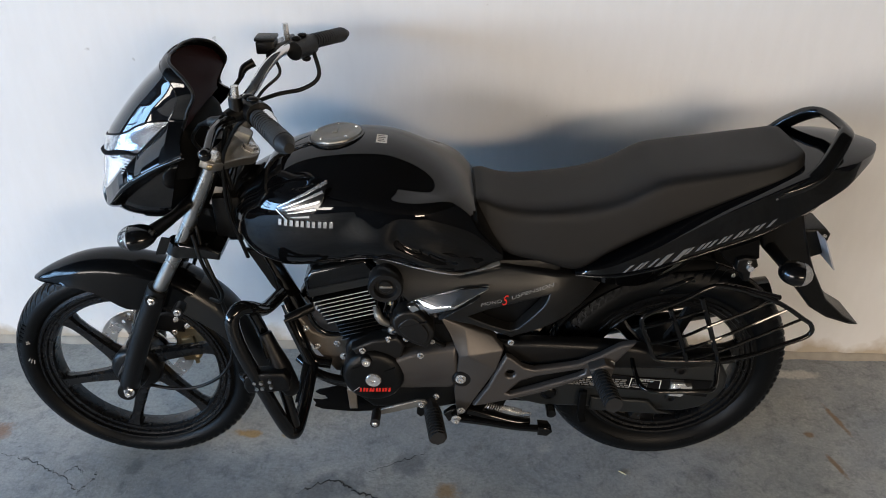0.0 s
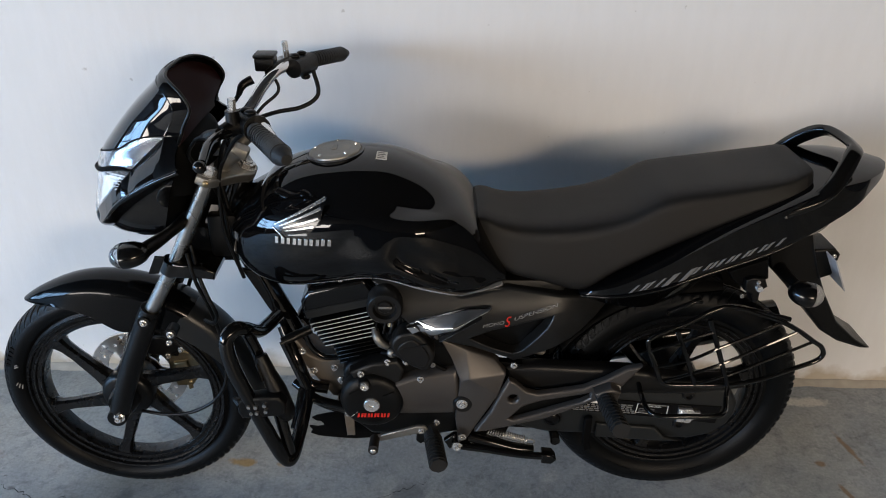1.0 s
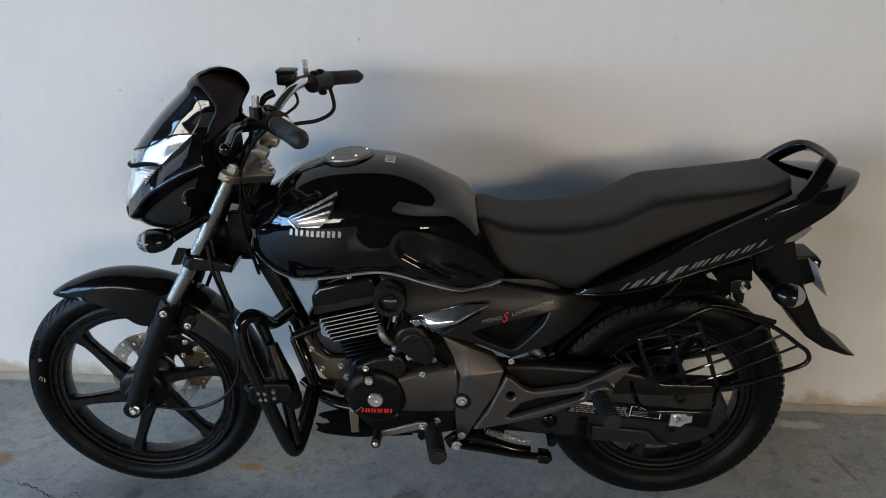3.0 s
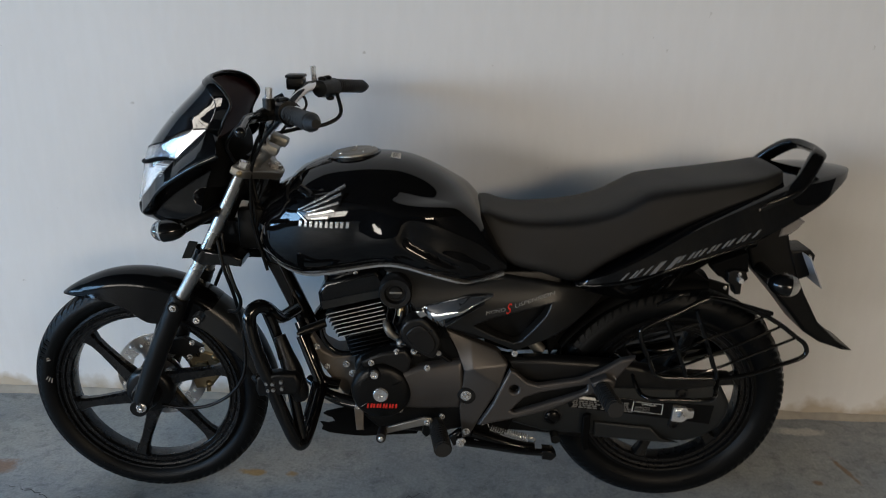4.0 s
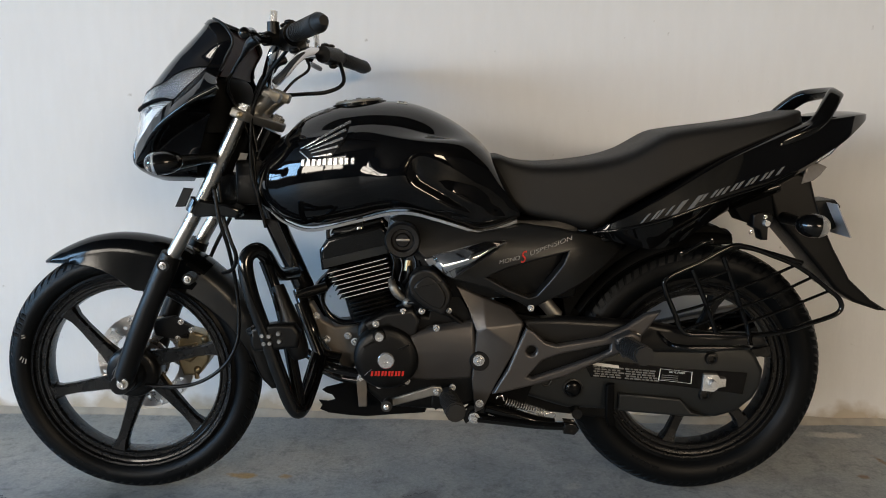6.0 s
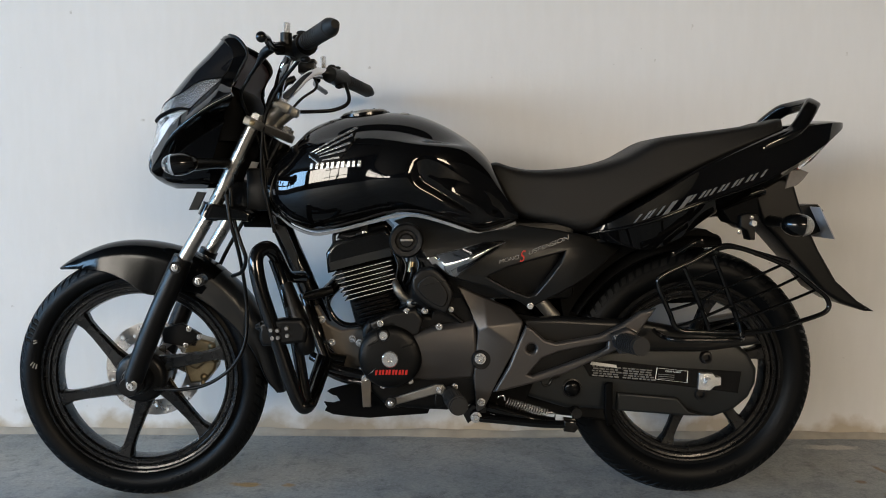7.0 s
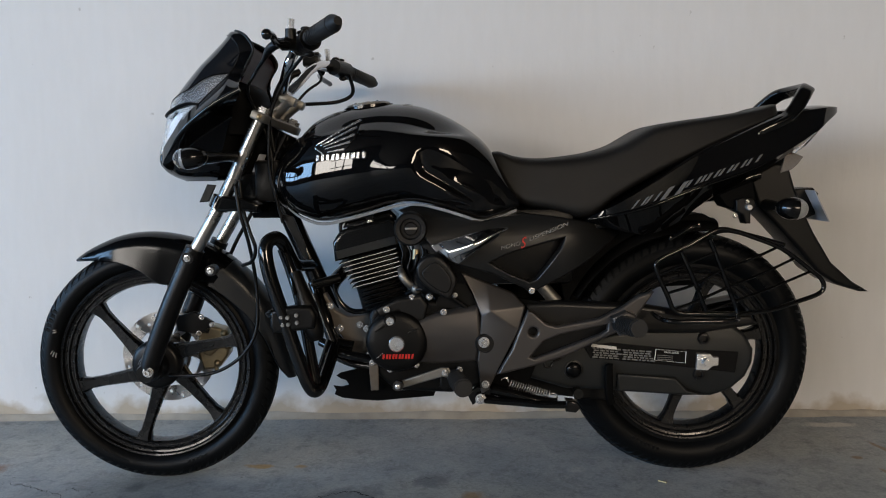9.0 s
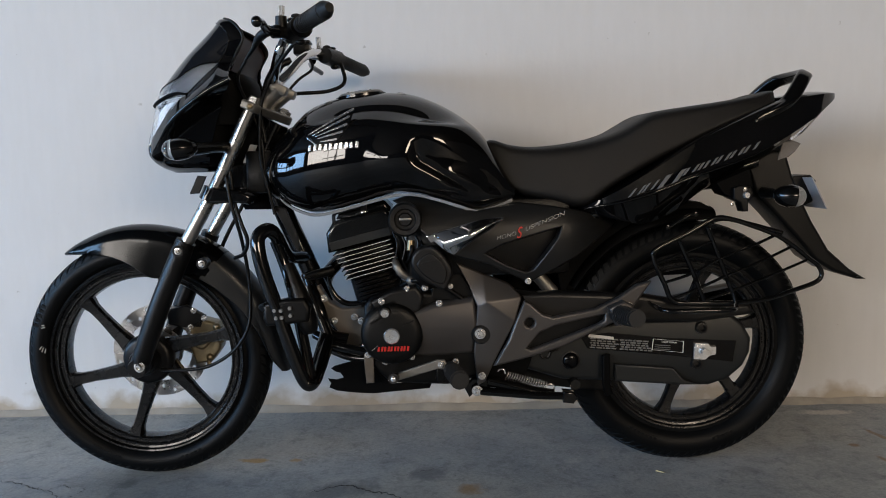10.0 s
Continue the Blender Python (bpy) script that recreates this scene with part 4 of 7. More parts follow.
for pp in [(-0.516, 0.05, 0.358), (-0.508, 0.05, 0.325), (-0.537, 0.05, 0.28)]:
    part("caliper_boss", dome(pp[0], pp[1], pp[2], 0.011, 0.012, 0.011, seg=14), BRASS, caliper)
part("caliper_bracket", plate([(-0.642, 0.405), (-0.59, 0.416), (-0.543, 0.388), (-0.554, 0.356), (-0.6, 0.359), (-0.637, 0.367)], 0.045, 0.06, 0.003), FORKGREY, caliper)
for px in ((-0.57, 0.04, 0.403), (-0.545, 0.04, 0.383), (-0.581, 0.045, 0.36)):
    bolt(caliper, *px, 0.007, 0.008)
part("bleed_nipple", tube([(-0.543, 0.05, 0.283), (-0.541, 0.05, 0.256)], 0.006, 8), BRASS, caliper)


# -- front mudguard --
def arch_shell(cx, cz, rows, thick=0.003, seg=14):
    """A mudguard bent round a wheel. Rows: angle, crown radius, skirt radius, half width."""
    bm = bmesh.new()
    outer, inner = [], []
    for ang, crown, skirt, half in spline(rows, 6):
        a = radians(ang)
        ring = []
        for s in np.linspace(-1, 1, seg * 2 + 1):
            u = abs(s)
            if u < 0.55:
                th = u / 0.55 * math.pi / 2
                y, r = 0.90 * half * math.sin(th), crown - (1 - math.cos(th)) * min(0.035, crown - skirt)
            else:
                k = (u - 0.55) / 0.45
                r0 = crown - min(0.035, crown - skirt)
                y, r = half * (0.90 + 0.10 * k), r0 + (skirt - r0) * k
            ring.append((math.copysign(y, s), r))
        outer.append([(cx + r * math.cos(a), y, cz + r * math.sin(a)) for y, r in ring])
        inner.append([(cx + (r - thick) * math.cos(a), y * (1 - thick / half), cz + (r - thick) * math.sin(a)) for y, r in ring])
    rings = [o + i[::-1] for o, i in zip(outer, inner)]
    return skin(bm, rings)


fender = part("front_mudguard", arch_shell(FX, FZ, [(126, 0.327, 0.322, 0.012), (121, 0.328, 0.308, 0.032), (112, 0.329, 0.285, 0.047), (103, 0.331, 0.265, 0.055), (94, 0.331, 0.24, 0.058), (86, 0.330, 0.218, 0.060), (79, 0.329, 0.211, 0.060), (70, 0.329, 0.222, 0.060), (60, 0.329, 0.247, 0.060), (52, 0.328, 0.262, 0.0585)]), SATINPAINT, bike, "glossy black front mudguard")
part("mudguard_flap", arch_shell(FX, FZ, [(54, 0.3265, 0.250, 0.0595), (40, 0.328, 0.258, 0.058), (28, 0.328, 0.270, 0.055), (14, 0.329, 0.285, 0.050), (0, 0.335, 0.304, 0.042), (-7, 0.345, 0.33, 0.027)]), FLAPGREY, fender, "satin dark grey rear flap")

# -- headlamp fairing: one cowl, cut into lower fairing, lamp cover and visor --
COWL = [(0.752, -0.575, -0.49, 0.045), (0.768, -0.606, -0.472, 0.080), (0.80, -0.622, -0.462, 0.104), (0.84, -0.620, -0.450, 0.120), (0.88, -0.610, -0.438, 0.128),
        (0.915, -0.602, -0.420, 0.130), (0.945, -0.588, -0.390, 0.129), (0.975, -0.564, -0.396, 0.126), (1.01, -0.533, -0.388, 0.122), (1.045, -0.498, -0.370, 0.122), (1.072, -0.468, -0.382, 0.117), (1.087, -0.453, -0.400, 0.105), (1.096, -0.445, -0.420, 0.078), (1.099, -0.441, -0.430, 0.036)]
# borders on the cowl (x, z): foot and top of the lens, the visor's rear border, the fairing's crease
LENS_LOW = [(-0.625, 0.898), (-0.600, 0.906), (-0.572, 0.915), (-0.545, 0.924), (-0.520, 0.928), (-0.498, 0.928), (-0.475, 0.949), (-0.450, 0.971), (-0.425, 0.993)]
LENS_TOP = [(-0.605, 0.925), (-0.575, 0.944), (-0.545, 0.956), (-0.520, 0.965), (-0.495, 0.980), (-0.470, 0.990), (-0.445, 0.994), (-0.425, 0.995)]
VISOR_REAR = [(-0.425, 0.996), (-0.412, 1.015), (-0.404, 1.032), (-0.402, 1.045), (-0.408, 1.062), (-0.424, 1.078), (-0.445, 1.090)]
LAMP_REAR = [(0.76, -0.64), (0.805, -0.618), (0.835, -0.594), (0.865, -0.562), (0.900, -0.532), (0.917, -0.508), (0.929, -0.498)]

def line_z(line, x):
    return float(np.interp(x, [p[0] for p in line], [p[1] for p in line]))


# the crease of the flared cheek: x, z, half width
CREASE = [(-0.606, 0.790, 0.078), (-0.597, 0.800, 0.090), (-0.568, 0.826, 0.121), (-0.543, 0.852, 0.143), (-0.516, 0.876, 0.159), (-0.480, 0.901, 0.173), (-0.435, 0.928, 0.185), (-0.386, 0.951, 0.192)]


def blunt(z):
    """The nose is blunt at the lamp and rounder at the top of the visor."""
    return float(np.interp(z, (1.02, 1.09), (0.6, 0.85)))


def cowl_point(row, a, inset=0.0):
    z, xf, xr, half = row
    c, s = math.cos(a), math.sin(a)
    d = abs(c) ** blunt(z)
    x, y = xr + (xf + inset - xr) * d, (half - inset) * abs(s) ** 0.9
    edge_z, edge_y = (float(np.interp(x, [p[0] for p in CREASE], [p[k] for p in CREASE])) for k in (1, 2))
    h = z - edge_z
    # the cheek flares out to the crease; under it the flanks are flat and set back
    if h >= 0:
        reach = min(0.062, max(0.032, line_z(LENS_LOW, x) - edge_z))
        grow = 1 - min(1.0, h / reach) ** 1.4
    else:
        k = min(1, -h / 0.030)
        y = y * (1 - k) + min(y, 0.104 - inset) * k
        grow = 1 - k
    y += max(0.0, edge_y - inset - y) * grow * min(1, y / 0.06)
    return Vector((x, math.copysign(y, s), z))


def cowl_piece(keep, thick=0.004, inset=0.0):
    """The part of the cowl whose (x, z) the test keeps, as a shell open to the back."""
    rows = spline(COWL, 16)
    half = sorted({0.0, *np.linspace(0, math.pi / 2, 70).tolist(), *[math.acos(d ** (1 / 0.6)) for d in np.linspace(0, 0.96, 90).tolist()]})
    angles = [-a for a in half[:0:-1]] + half
    bm = bmesh.new()
    grid = [[cowl_point(r, a, inset) for a in angles] for r in rows]
    made = {}

    def corner(i, j):
        if (i, j) not in made:
            made[i, j] = bm.verts.new(grid[i][j])
        return made[i, j]

    for i in range(len(grid) - 1):
        for j in range(len(angles) - 1):
            mid = (grid[i][j] + grid[i + 1][j + 1]) / 2
            if keep(mid.x, mid.z):
                bm.faces.new((corner(i, j), corner(i, j + 1), corner(i + 1, j + 1), corner(i + 1, j)))
    bmesh.ops.recalc_face_normals(bm, faces=bm.faces)
    bmesh.ops.solidify(bm, geom=bm.faces[:], thickness=thick)
    return bm


def cowl_spot(x, z):
    """The place on the cowl's left flank seen at (x, z) from the side."""
    row = [float(np.interp(z, [q[0] for q in COWL], [q[j] for q in COWL])) for j in range(4)]
    d = min(1, max(0, (x - row[2]) / (row[1] - row[2])))
    return cowl_point(row, -math.acos(min(1, d ** (1 / blunt(z)))))


def pilot(x, z):
    """Whether a place belongs to the clear front of the lamp under the black seam."""
    return z < line_z(LENS_LOW, x) and x < line_z(LAMP_REAR, z)


def in_lens(x, z):
    return x < -0.425 and line_z(LENS_LOW, x) <= z < line_z(LENS_TOP, x)


def in_visor(x, z):
    if z < 0.996:
        return x < -0.425 and z >= line_z(LENS_TOP, x)
    return x < float(np.interp(z, [p[1] for p in VISOR_REAR], [p[0] for p in VISOR_REAR]))


fairing = part("headlamp_fairing", cowl_piece(lambda x, z: not (pilot(x, z) or in_lens(x, z) or in_visor(x, z))), PAINT, bike, "glossy black headlamp fairing with a creased flank", 50)
lamp_front = part("lamp_front", cowl_piece(pilot, 0.003), CLEAR, fairing, "clear lower headlamp glass", 50)
lamp_front.visible_shadow = False
part("lamp_bowl", cowl_piece(lambda x, z: pilot(x + 0.004, z), 0.002, 0.012), REFLECTOR, fairing, "pale lamp bowl behind the glass", 50)
for k in range(6):
    a, b = (cowl_spot(p[0] + (q[0] - p[0]) * k / 5, p[1] + (q[1] - p[1]) * k / 5) for p, q in (((-0.553, 0.915), (-0.531, 0.893)), ((-0.509, 0.918), (-0.525, 0.896))))
    part("pilot_flute", tube([a, b], 0.0013, 6), REFLECTOR, lamp_front)
lens = part("headlamp_lens", cowl_piece(in_lens, 0.003), CLEAR, fairing, "clear headlamp cover", 50)
lens.visible_shadow = False
visor = part("visor", cowl_piece(in_visor, 0.004, 0.0015), VISOR, bike, "smoked black wind visor", 50)
part("headlamp_reflector", cowl_piece(lambda x, z: line_z(LENS_LOW, x) - 0.015 <= z < line_z(LENS_TOP, x) + 0.010 and x < -0.430, 0.002, 0.010), LAMPBOWL, fairing, "bright headlamp reflector", 20)
for line, r in ((LENS_LOW, [0.0012, 0.0012, 0.0016, 0.0050, 0.0052, 0.0050]), (LENS_TOP, 0.0016), (VISOR_REAR, 0.0014)):
    flank = [p for p in (cowl_spot(x, z) for x, z in spline(line, 4)) if p.y < -0.008]
    if line is VISOR_REAR:
        for edge in (flank, mirrored(flank)):
            part("cowl_seam", tube(edge, r, 8, 2), GLOSSPLASTIC, fairing)
    else:
        part("cowl_seam", tube(mirrored(flank[::-1]) + flank, r + r[-2::-1] if line is LENS_LOW else r, 8, 2), MATTBLACK, fairing)
ledge = [(x, -y, z) for x, z, y in CREASE[1:]]
for edge in (ledge, mirrored(ledge)):
    part("crease_bead", tube(edge, [0.0012, 0.0035, 0.0050, 0.0052, 0.0048], 16, 6), PAINT, fairing, "rounded edge along the crease")
rim_left = [cowl_point(r, -math.pi / 2) for r in spline(COWL, 3)]
rim_left = [p for p in rim_left if p.z > 0.982]
part("visor_rim", tube(rim_left + [Vector((p.x, -p.y, p.z)) for p in rim_left[::-1]], 0.0032, 12, 3), PLASTIC, visor, "rounded black visor rim")
part("lamp_housing", body([[0.765, -0.555, -0.44, 0.085, 3, 1, 0.9], [0.80, -0.57, -0.425, 0.098, 3, 1, 0.95], [0.85, -0.57, -0.415, 0.10, 3, 1, 0.95], [0.90, -0.54, -0.41, 0.10, 3, 1, 0.95]], 32, 4, "Z"), MATTBLACK, bike, "black housing behind the headlamp")
dash = part("instrument_panel", body([[0.86, -0.50, -0.385, 0.10, 3, 1, 0.95], [0.92, -0.50, -0.372, 0.108, 3, 1, 0.95], [0.965, -0.49, -0.378, 0.106, 3, 1, 0.95], [0.985, -0.48, -0.41, 0.098, 3, 1, 0.95]], 36, 4, "Z"), MATTBLACK, bike, "dark instrument panel under the visor")
bm = bmesh.new()
face = [Vector((p.x - 0.004, p.y * 0.92, p.z - 0.010)) for p in rim_left]
loop = face + [Vector((p.x, -p.y, p.z)) for p in face[::-1]]
front_v, back_v = [bm.verts.new(p) for p in loop], [bm.verts.new(p + Vector((-0.004, 0, 0))) for p in loop]
bm.faces.new(front_v)
bm.faces.new(back_v)
for i in range(len(loop)):
    j = (i + 1) % len(loop)
    bm.faces.new((front_v[i], front_v[j], back_v[j], back_v[i]))
part("instrument_face", bm, MAROON, dash, "dark maroon instrument glass")
for side in (-1, 1):
    pod_at = (-0.488, -0.235, 0.803)
    pod_at = (pod_at[0], pod_at[1] * -side, pod_at[2])
    sig = part("front_indicator", dome(*pod_at, 0.040, 0.031, 0.0235, (0, 8, side * -6), 24, 0.25), GLOSSPLASTIC, bike, "black indicator pod with clear lens")
    sig.data.transform(Matrix.Translation(pod_at) @ Matrix.Rotation(math.pi, 4, "Z") @ Matrix.Translation([-c for c in pod_at]))
    ln = part("indicator_lens", dome(pod_at[0] - 0.008, pod_at[1], pod_at[2], 0.026, 0.030, 0.0225, (0, 0, 0), 24, 0.1), CLEAR, sig, "clear indicator lens")
    part("bulb_reflector", dome(pod_at[0] - 0.002, pod_at[1], pod_at[2], 0.016, 0.024, 0.018, (0, 0, 0), 16, 0.1), REFLECTOR, sig)
    part("stem", tube([(pod_at[0] + 0.02, pod_at[1] * 0.95, pod_at[2]), (pod_at[0] + 0.05, pod_at[1] * 0.65, pod_at[2] + 0.004), (pod_at[0] + 0.065, pod_at[1] * 0.35, pod_at[2] + 0.005)], [0.015, 0.011, 0.013], 14), PLASTIC, sig)

# -- tank --
TANK_SHIFT = 0.012
FOLD = [(-0.030, 0.700), (-0.046, 0.715), (-0.070, 0.729), (-0.091, 0.743), (-0.103, 0.760), (-0.106, 0.778), (-0.096, 0.799), (-0.078, 0.819), (-0.061, 0.838), (-0.043, 0.856), (-0.018, 0.872)]
RIDGE = [(-0.012, 0.806), (0.036, 0.772), (0.100, 0.735), (0.172, 0.696)]
ROLL = [(-0.035, 0.742), (0.029, 0.722), (0.080, 0.692), (0.135, 0.669)]


def ease(k):
    k = min(1.0, max(0.0, k))
    return k * k * (3 - 2 * k)


def along(line, x, z):
    """How far a place lies from a line, and how far along it, from 0 to 1."""
    best = (9.0, 0.0)
    for i, ((ax, az), (bx, bz)) in enumerate(zip(line, line[1:])):
        u = ((x - ax) * (bx - ax) + (z - az) * (bz - az)) / ((bx - ax) ** 2 + (bz - az) ** 2)
        k = min(1, max(0, u))
        away = math.hypot(x - ax - k * (bx - ax), z - az - k * (bz - az))
        if away < best[0]:
            best = (away, (i + k) / (len(line) - 1))
    return best


def crown_drop(x, y, z):
    """How far the tank's top falls away to the sides."""
    return (0.022 + 0.014 * ease((x + 0.12) / 0.16)) * ease((z - 0.835) / 0.07) * min(1.0, abs(y) / 0.13) ** 2


def knee_dent(x, y, z):
    """Presses the knee hollow with its sharp front fold into the flanks, with the long swelling and the lower roll in it."""
    flank = ease((abs(y) - 0.05) / 0.06)
    push = 0.0
    if flank > 0:
        away, k = along(FOLD, x, z)
        inside = x > float(np.interp(z, [p[1] for p in FOLD], [p[0] for p in FOLD]))
        if inside:
            push = -0.015 * ease((away + 0.012) / 0.105) * ease((0.885 - z) / 0.060) * (1 - 0.55 * ease((x - 0.04) / 0.16)) * ease((z - 0.675) / 0.035)
        away, k = along(RIDGE, x, z)
        push += 0.021 * math.exp(-(away / 0.022) ** 2) * ease(k / 0.25) * (1 - 0.5 * ease((k - 0.75) / 0.25))
        away, k = along(ROLL, x, z)
        push += 0.006 * math.exp(-(away / 0.012) ** 2) * ease(k / 0.2) * (1 - ease((k - 0.7) / 0.3))
    return (x, y + math.copysign(push * flank, y) - TANK_SHIFT, z - crown_drop(x, y, z))


TANK_TOP = [(-0.364, 0.731), (-0.35, 0.778), (-0.322, 0.816), (-0.287, 0.849), (-0.25, 0.889), (-0.197, 0.913), (-0.128, 0.927), (-0.058, 0.93), (0.003, 0.923), (0.065, 0.899), (0.12, 0.865), (0.159, 0.829), (0.186, 0.787), (0.214, 0.736), (0.245, 0.683)]
TANK_BOT = [(-0.333, 0.719), (-0.313, 0.688), (-0.276, 0.662), (-0.224, 0.65), (-0.133, 0.671), (-0.055, 0.692), (-0.003, 0.696), (0.048, 0.685), (0.1, 0.668), (0.141, 0.655), (0.177, 0.661), (0.229, 0.681)]
TANK_HALF = list(zip([p[0] for p in [(-0.34, 0.778), (-0.305, 0.777), (-0.24, 0.776), (-0.148, 0.775), (-0.03, 0.774), (0.076, 0.772), (0.155, 0.771), (0.234, 0.77)]], (0.085, 0.130, 0.169, 0.194, 0.202, 0.189, 0.160, 0.122)))
TANK_WT, TANK_WB = 0.85, 0.94


def TANK_N(x):
    """The shoulders are round at the badge and squarer towards the seat."""
    return float(np.interp(x, (-0.14, -0.04, 0.10), (2.55, 2.75, 3.0)))


def TANK_NB(x):
    """The front of the tank tucks in below the badge, the rear stays square."""
    return float(np.interp(x, (-0.22, -0.08, 0.06), (2.5, 3.0, 5.0)))


tank = part("fuel_tank", profile_body(TANK_TOP, TANK_BOT, TANK_HALF, TANK_N, TANK_WT, TANK_WB, 190, 200, knee_dent, TANK_NB), PAINT, bike, "glossy black sculpted fuel tank", 60)


TANK_LINES = [np.array(spline(q, 8)) for q in (TANK_TOP, TANK_BOT, TANK_HALF)]


def tank_skin(x, z):
    """The tank's half width at a place on its flank."""
    t, b, h = TANK_LINES
    hi, lo, w = (np.interp(x, q[:, 0], q[:, 1]) for q in (t, b, h))
    v = max(-0.98, min(0.98, (2 * z - hi - lo) / (hi - lo)))
    e = TANK_N(x) if v >= 0 else TANK_NB(x)
    u = (1 - abs(v) ** e) ** (1 / e)
    y = u * w * (TANK_WB + (TANK_WT - TANK_WB) * (v + 1) / 2)
    return -knee_dent(x, -y, z)[1]


def tank_roof(x, y):
    """The height of the tank's top at a place in plan."""
    t, b, h = (np.array(spline(q, 8)) for q in (TANK_TOP, TANK_BOT, TANK_HALF))
    hi, lo, w = (float(np.interp(x, q[:, 0], q[:, 1])) for q in (t, b, h))
    v = (1 - min(0.99, abs(y + TANK_SHIFT) / (w * TANK_WT)) ** TANK_N(x)) ** (1 / TANK_N(x))
    z = (hi + lo) / 2 + (hi - lo) / 2 * v
    return z - crown_drop(x, y + TANK_SHIFT, z)


def cut_up(me, step):
    """A flat piece as a bmesh, cut into narrow strips both ways so that it can be bent."""
    bm = bmesh.new()
    bm.from_mesh(me)
    for axis in (0, 2):
        lo, hi = min(v.co[axis] for v in bm.verts), max(v.co[axis] for v in bm.verts)
        normal = (1, 0, 0) if axis == 0 else (0, 0, 1)
        for c in np.arange(lo + step, hi, step):
            at = (c, 0, 0) if axis == 0 else (0, 0, c)
            bmesh.ops.bisect_plane(bm, geom=bm.verts[:] + bm.edges[:] + bm.faces[:], plane_co=at, plane_no=normal)
    return bm


def wrapped(me, skin_y, base, step=0.008):
    """Lays a flat mesh made at y = base onto the left flank."""
    bm = cut_up(me, step)
    for v in bm.verts:
        v.co.y = v.co.y - base - skin_y(v.co.x, v.co.z)
    return bm


def bent(me, push, step=0.02):
    """Pushes the points of a flat piece along y."""
    bm = cut_up(me, step)
    for v in bm.verts:
        v.co.y += push(v.co.x, v.co.z)
    return bm


cap_at = Vector((-0.123, -0.014, tank_roof(-0.123, -0.014) - 0.001))
cap = part("fuel_cap", lathe([(0.0, 0.007), (0.030, 0.007), (0.033, 0.0055), (0.040, 0.0065), (0.048, 0.006), (0.053, 0.003), (0.055, -0.004), (0.055, -0.012)], (0, 0, 0), "Z", 48), ALLOY, tank, "brushed aluminium fuel cap")
cap.matrix_local = Matrix.Translation(cap_at) @ Matrix.Rotation(math.atan2(tank_roof(-0.16, -0.014) - tank_roof(-0.09, -0.014), 0.07), 4, "Y")
part("lock_cover", box(-0.006, 0.006, -0.014, 0.014, 0.007, 0.0105, 0.002), ALLOY, cap)
part("cap_ring", lathe([(0.055, 0.0), (0.060, -0.001), (0.060, -0.010), (0.055, -0.010)], (0, 0, 0), "Z", 48, closed=True), GLOSSPLASTIC, cap)
for i in range(5):
    a = 2 * math.pi * i / 5 + 0.3
    part("cap_screw", lathe([(0, 0.0078), (0.003, 0.0078), (0.0035, 0.0055)], (0.044 * math.cos(a), 0.044 * math.sin(a), 0), "Z", 10), STEEL, cap)
sticker = part("tank_sticker", box(-0.011, 0.011, -0.016, 0.016, -0.0005, 0.0005), WHITE, tank, "small white notice sticker")
sticker.matrix_local = Matrix.Translation((-0.026, -0.040, tank_roof(-0.026, -0.040) + 0.0004)) @ Matrix.Rotation(math.atan2(tank_roof(-0.036, -0.04) - tank_roof(-0.016, -0.04), 0.02), 4, "Y") @ Matrix.Rotation(math.atan2(tank_roof(-0.026, -0.03) - tank_roof(-0.026, -0.05), 0.02), 4, "X")
for k in range(4):
    part("notice_line", box(-0.008, 0.008 - 0.003 * (k % 2), -0.012 + 0.007 * k, -0.0095 + 0.007 * k, 0.0004, 0.0008), GREYDECAL, sticker)
lip_line = [(x, -tank_skin(x, z + 0.006) - 0.001, z) for x, z in [(-0.312, 0.790), (-0.324, 0.766), (-0.333, 0.735), (-0.331, 0.710), (-0.313, 0.688), (-0.276, 0.662), (-0.224, 0.65), (-0.133, 0.671), (-0.055, 0.692), (-0.003, 0.696), (0.048, 0.685), (0.1, 0.668), (0.141, 0.655), (0.177, 0.661), (0.223, 0.679)]]
lip_path = [Vector(p) for p in spline(lip_line, 6)]
# the lip's bright reflection is in its material colour
part("tank_lip", skin(bmesh.new(), [[(p.x, p.y - 0.003, p.z + 0.001), (p.x, p.y + 0.002, p.z - 0.006), (p.x, p.y + 0.010, p.z - 0.006), (p.x, p.y + 0.010, p.z + 0.001)] for p in lip_path]), LIPGLINT, tank, "lower lip of the tank, with its floor reflection put in as pale metal", 20)
part("front_shroud", profile_body([(-0.386, 0.748), (-0.365, 0.784), (-0.338, 0.822), (-0.31, 0.844), (-0.27, 0.866)], [(-0.367, 0.736), (-0.35, 0.698), (-0.327, 0.678), (-0.3, 0.671), (-0.263, 0.67)], list(zip([p[0] for p in [(-0.365, 0.778), (-0.323, 0.778), (-0.259, 0.777)]], (0.05, 0.085, 0.11))), 2.6, 0.8, 1, 24, 32), GLOSSPLASTIC, bike, "black plastic shroud before the tank")


def marks(x, z, w, h, slope, lean, stroke, which):
    """The strokes of one plain slanted mark, as outlines (x, z)."""
    def at(u, v):
        return (x + u * w + v * h * lean, z + u * w * slope + v * h)
    a = stroke / w
    bars = {"l": ((0, 0), (a, 0), (a, 1), (0, 1)), "r": ((1 - a, 0), (1, 0), (1, 1), (1 - a, 1))}
    return [[at(u, v) for u, v in bars[c]] for c in which]


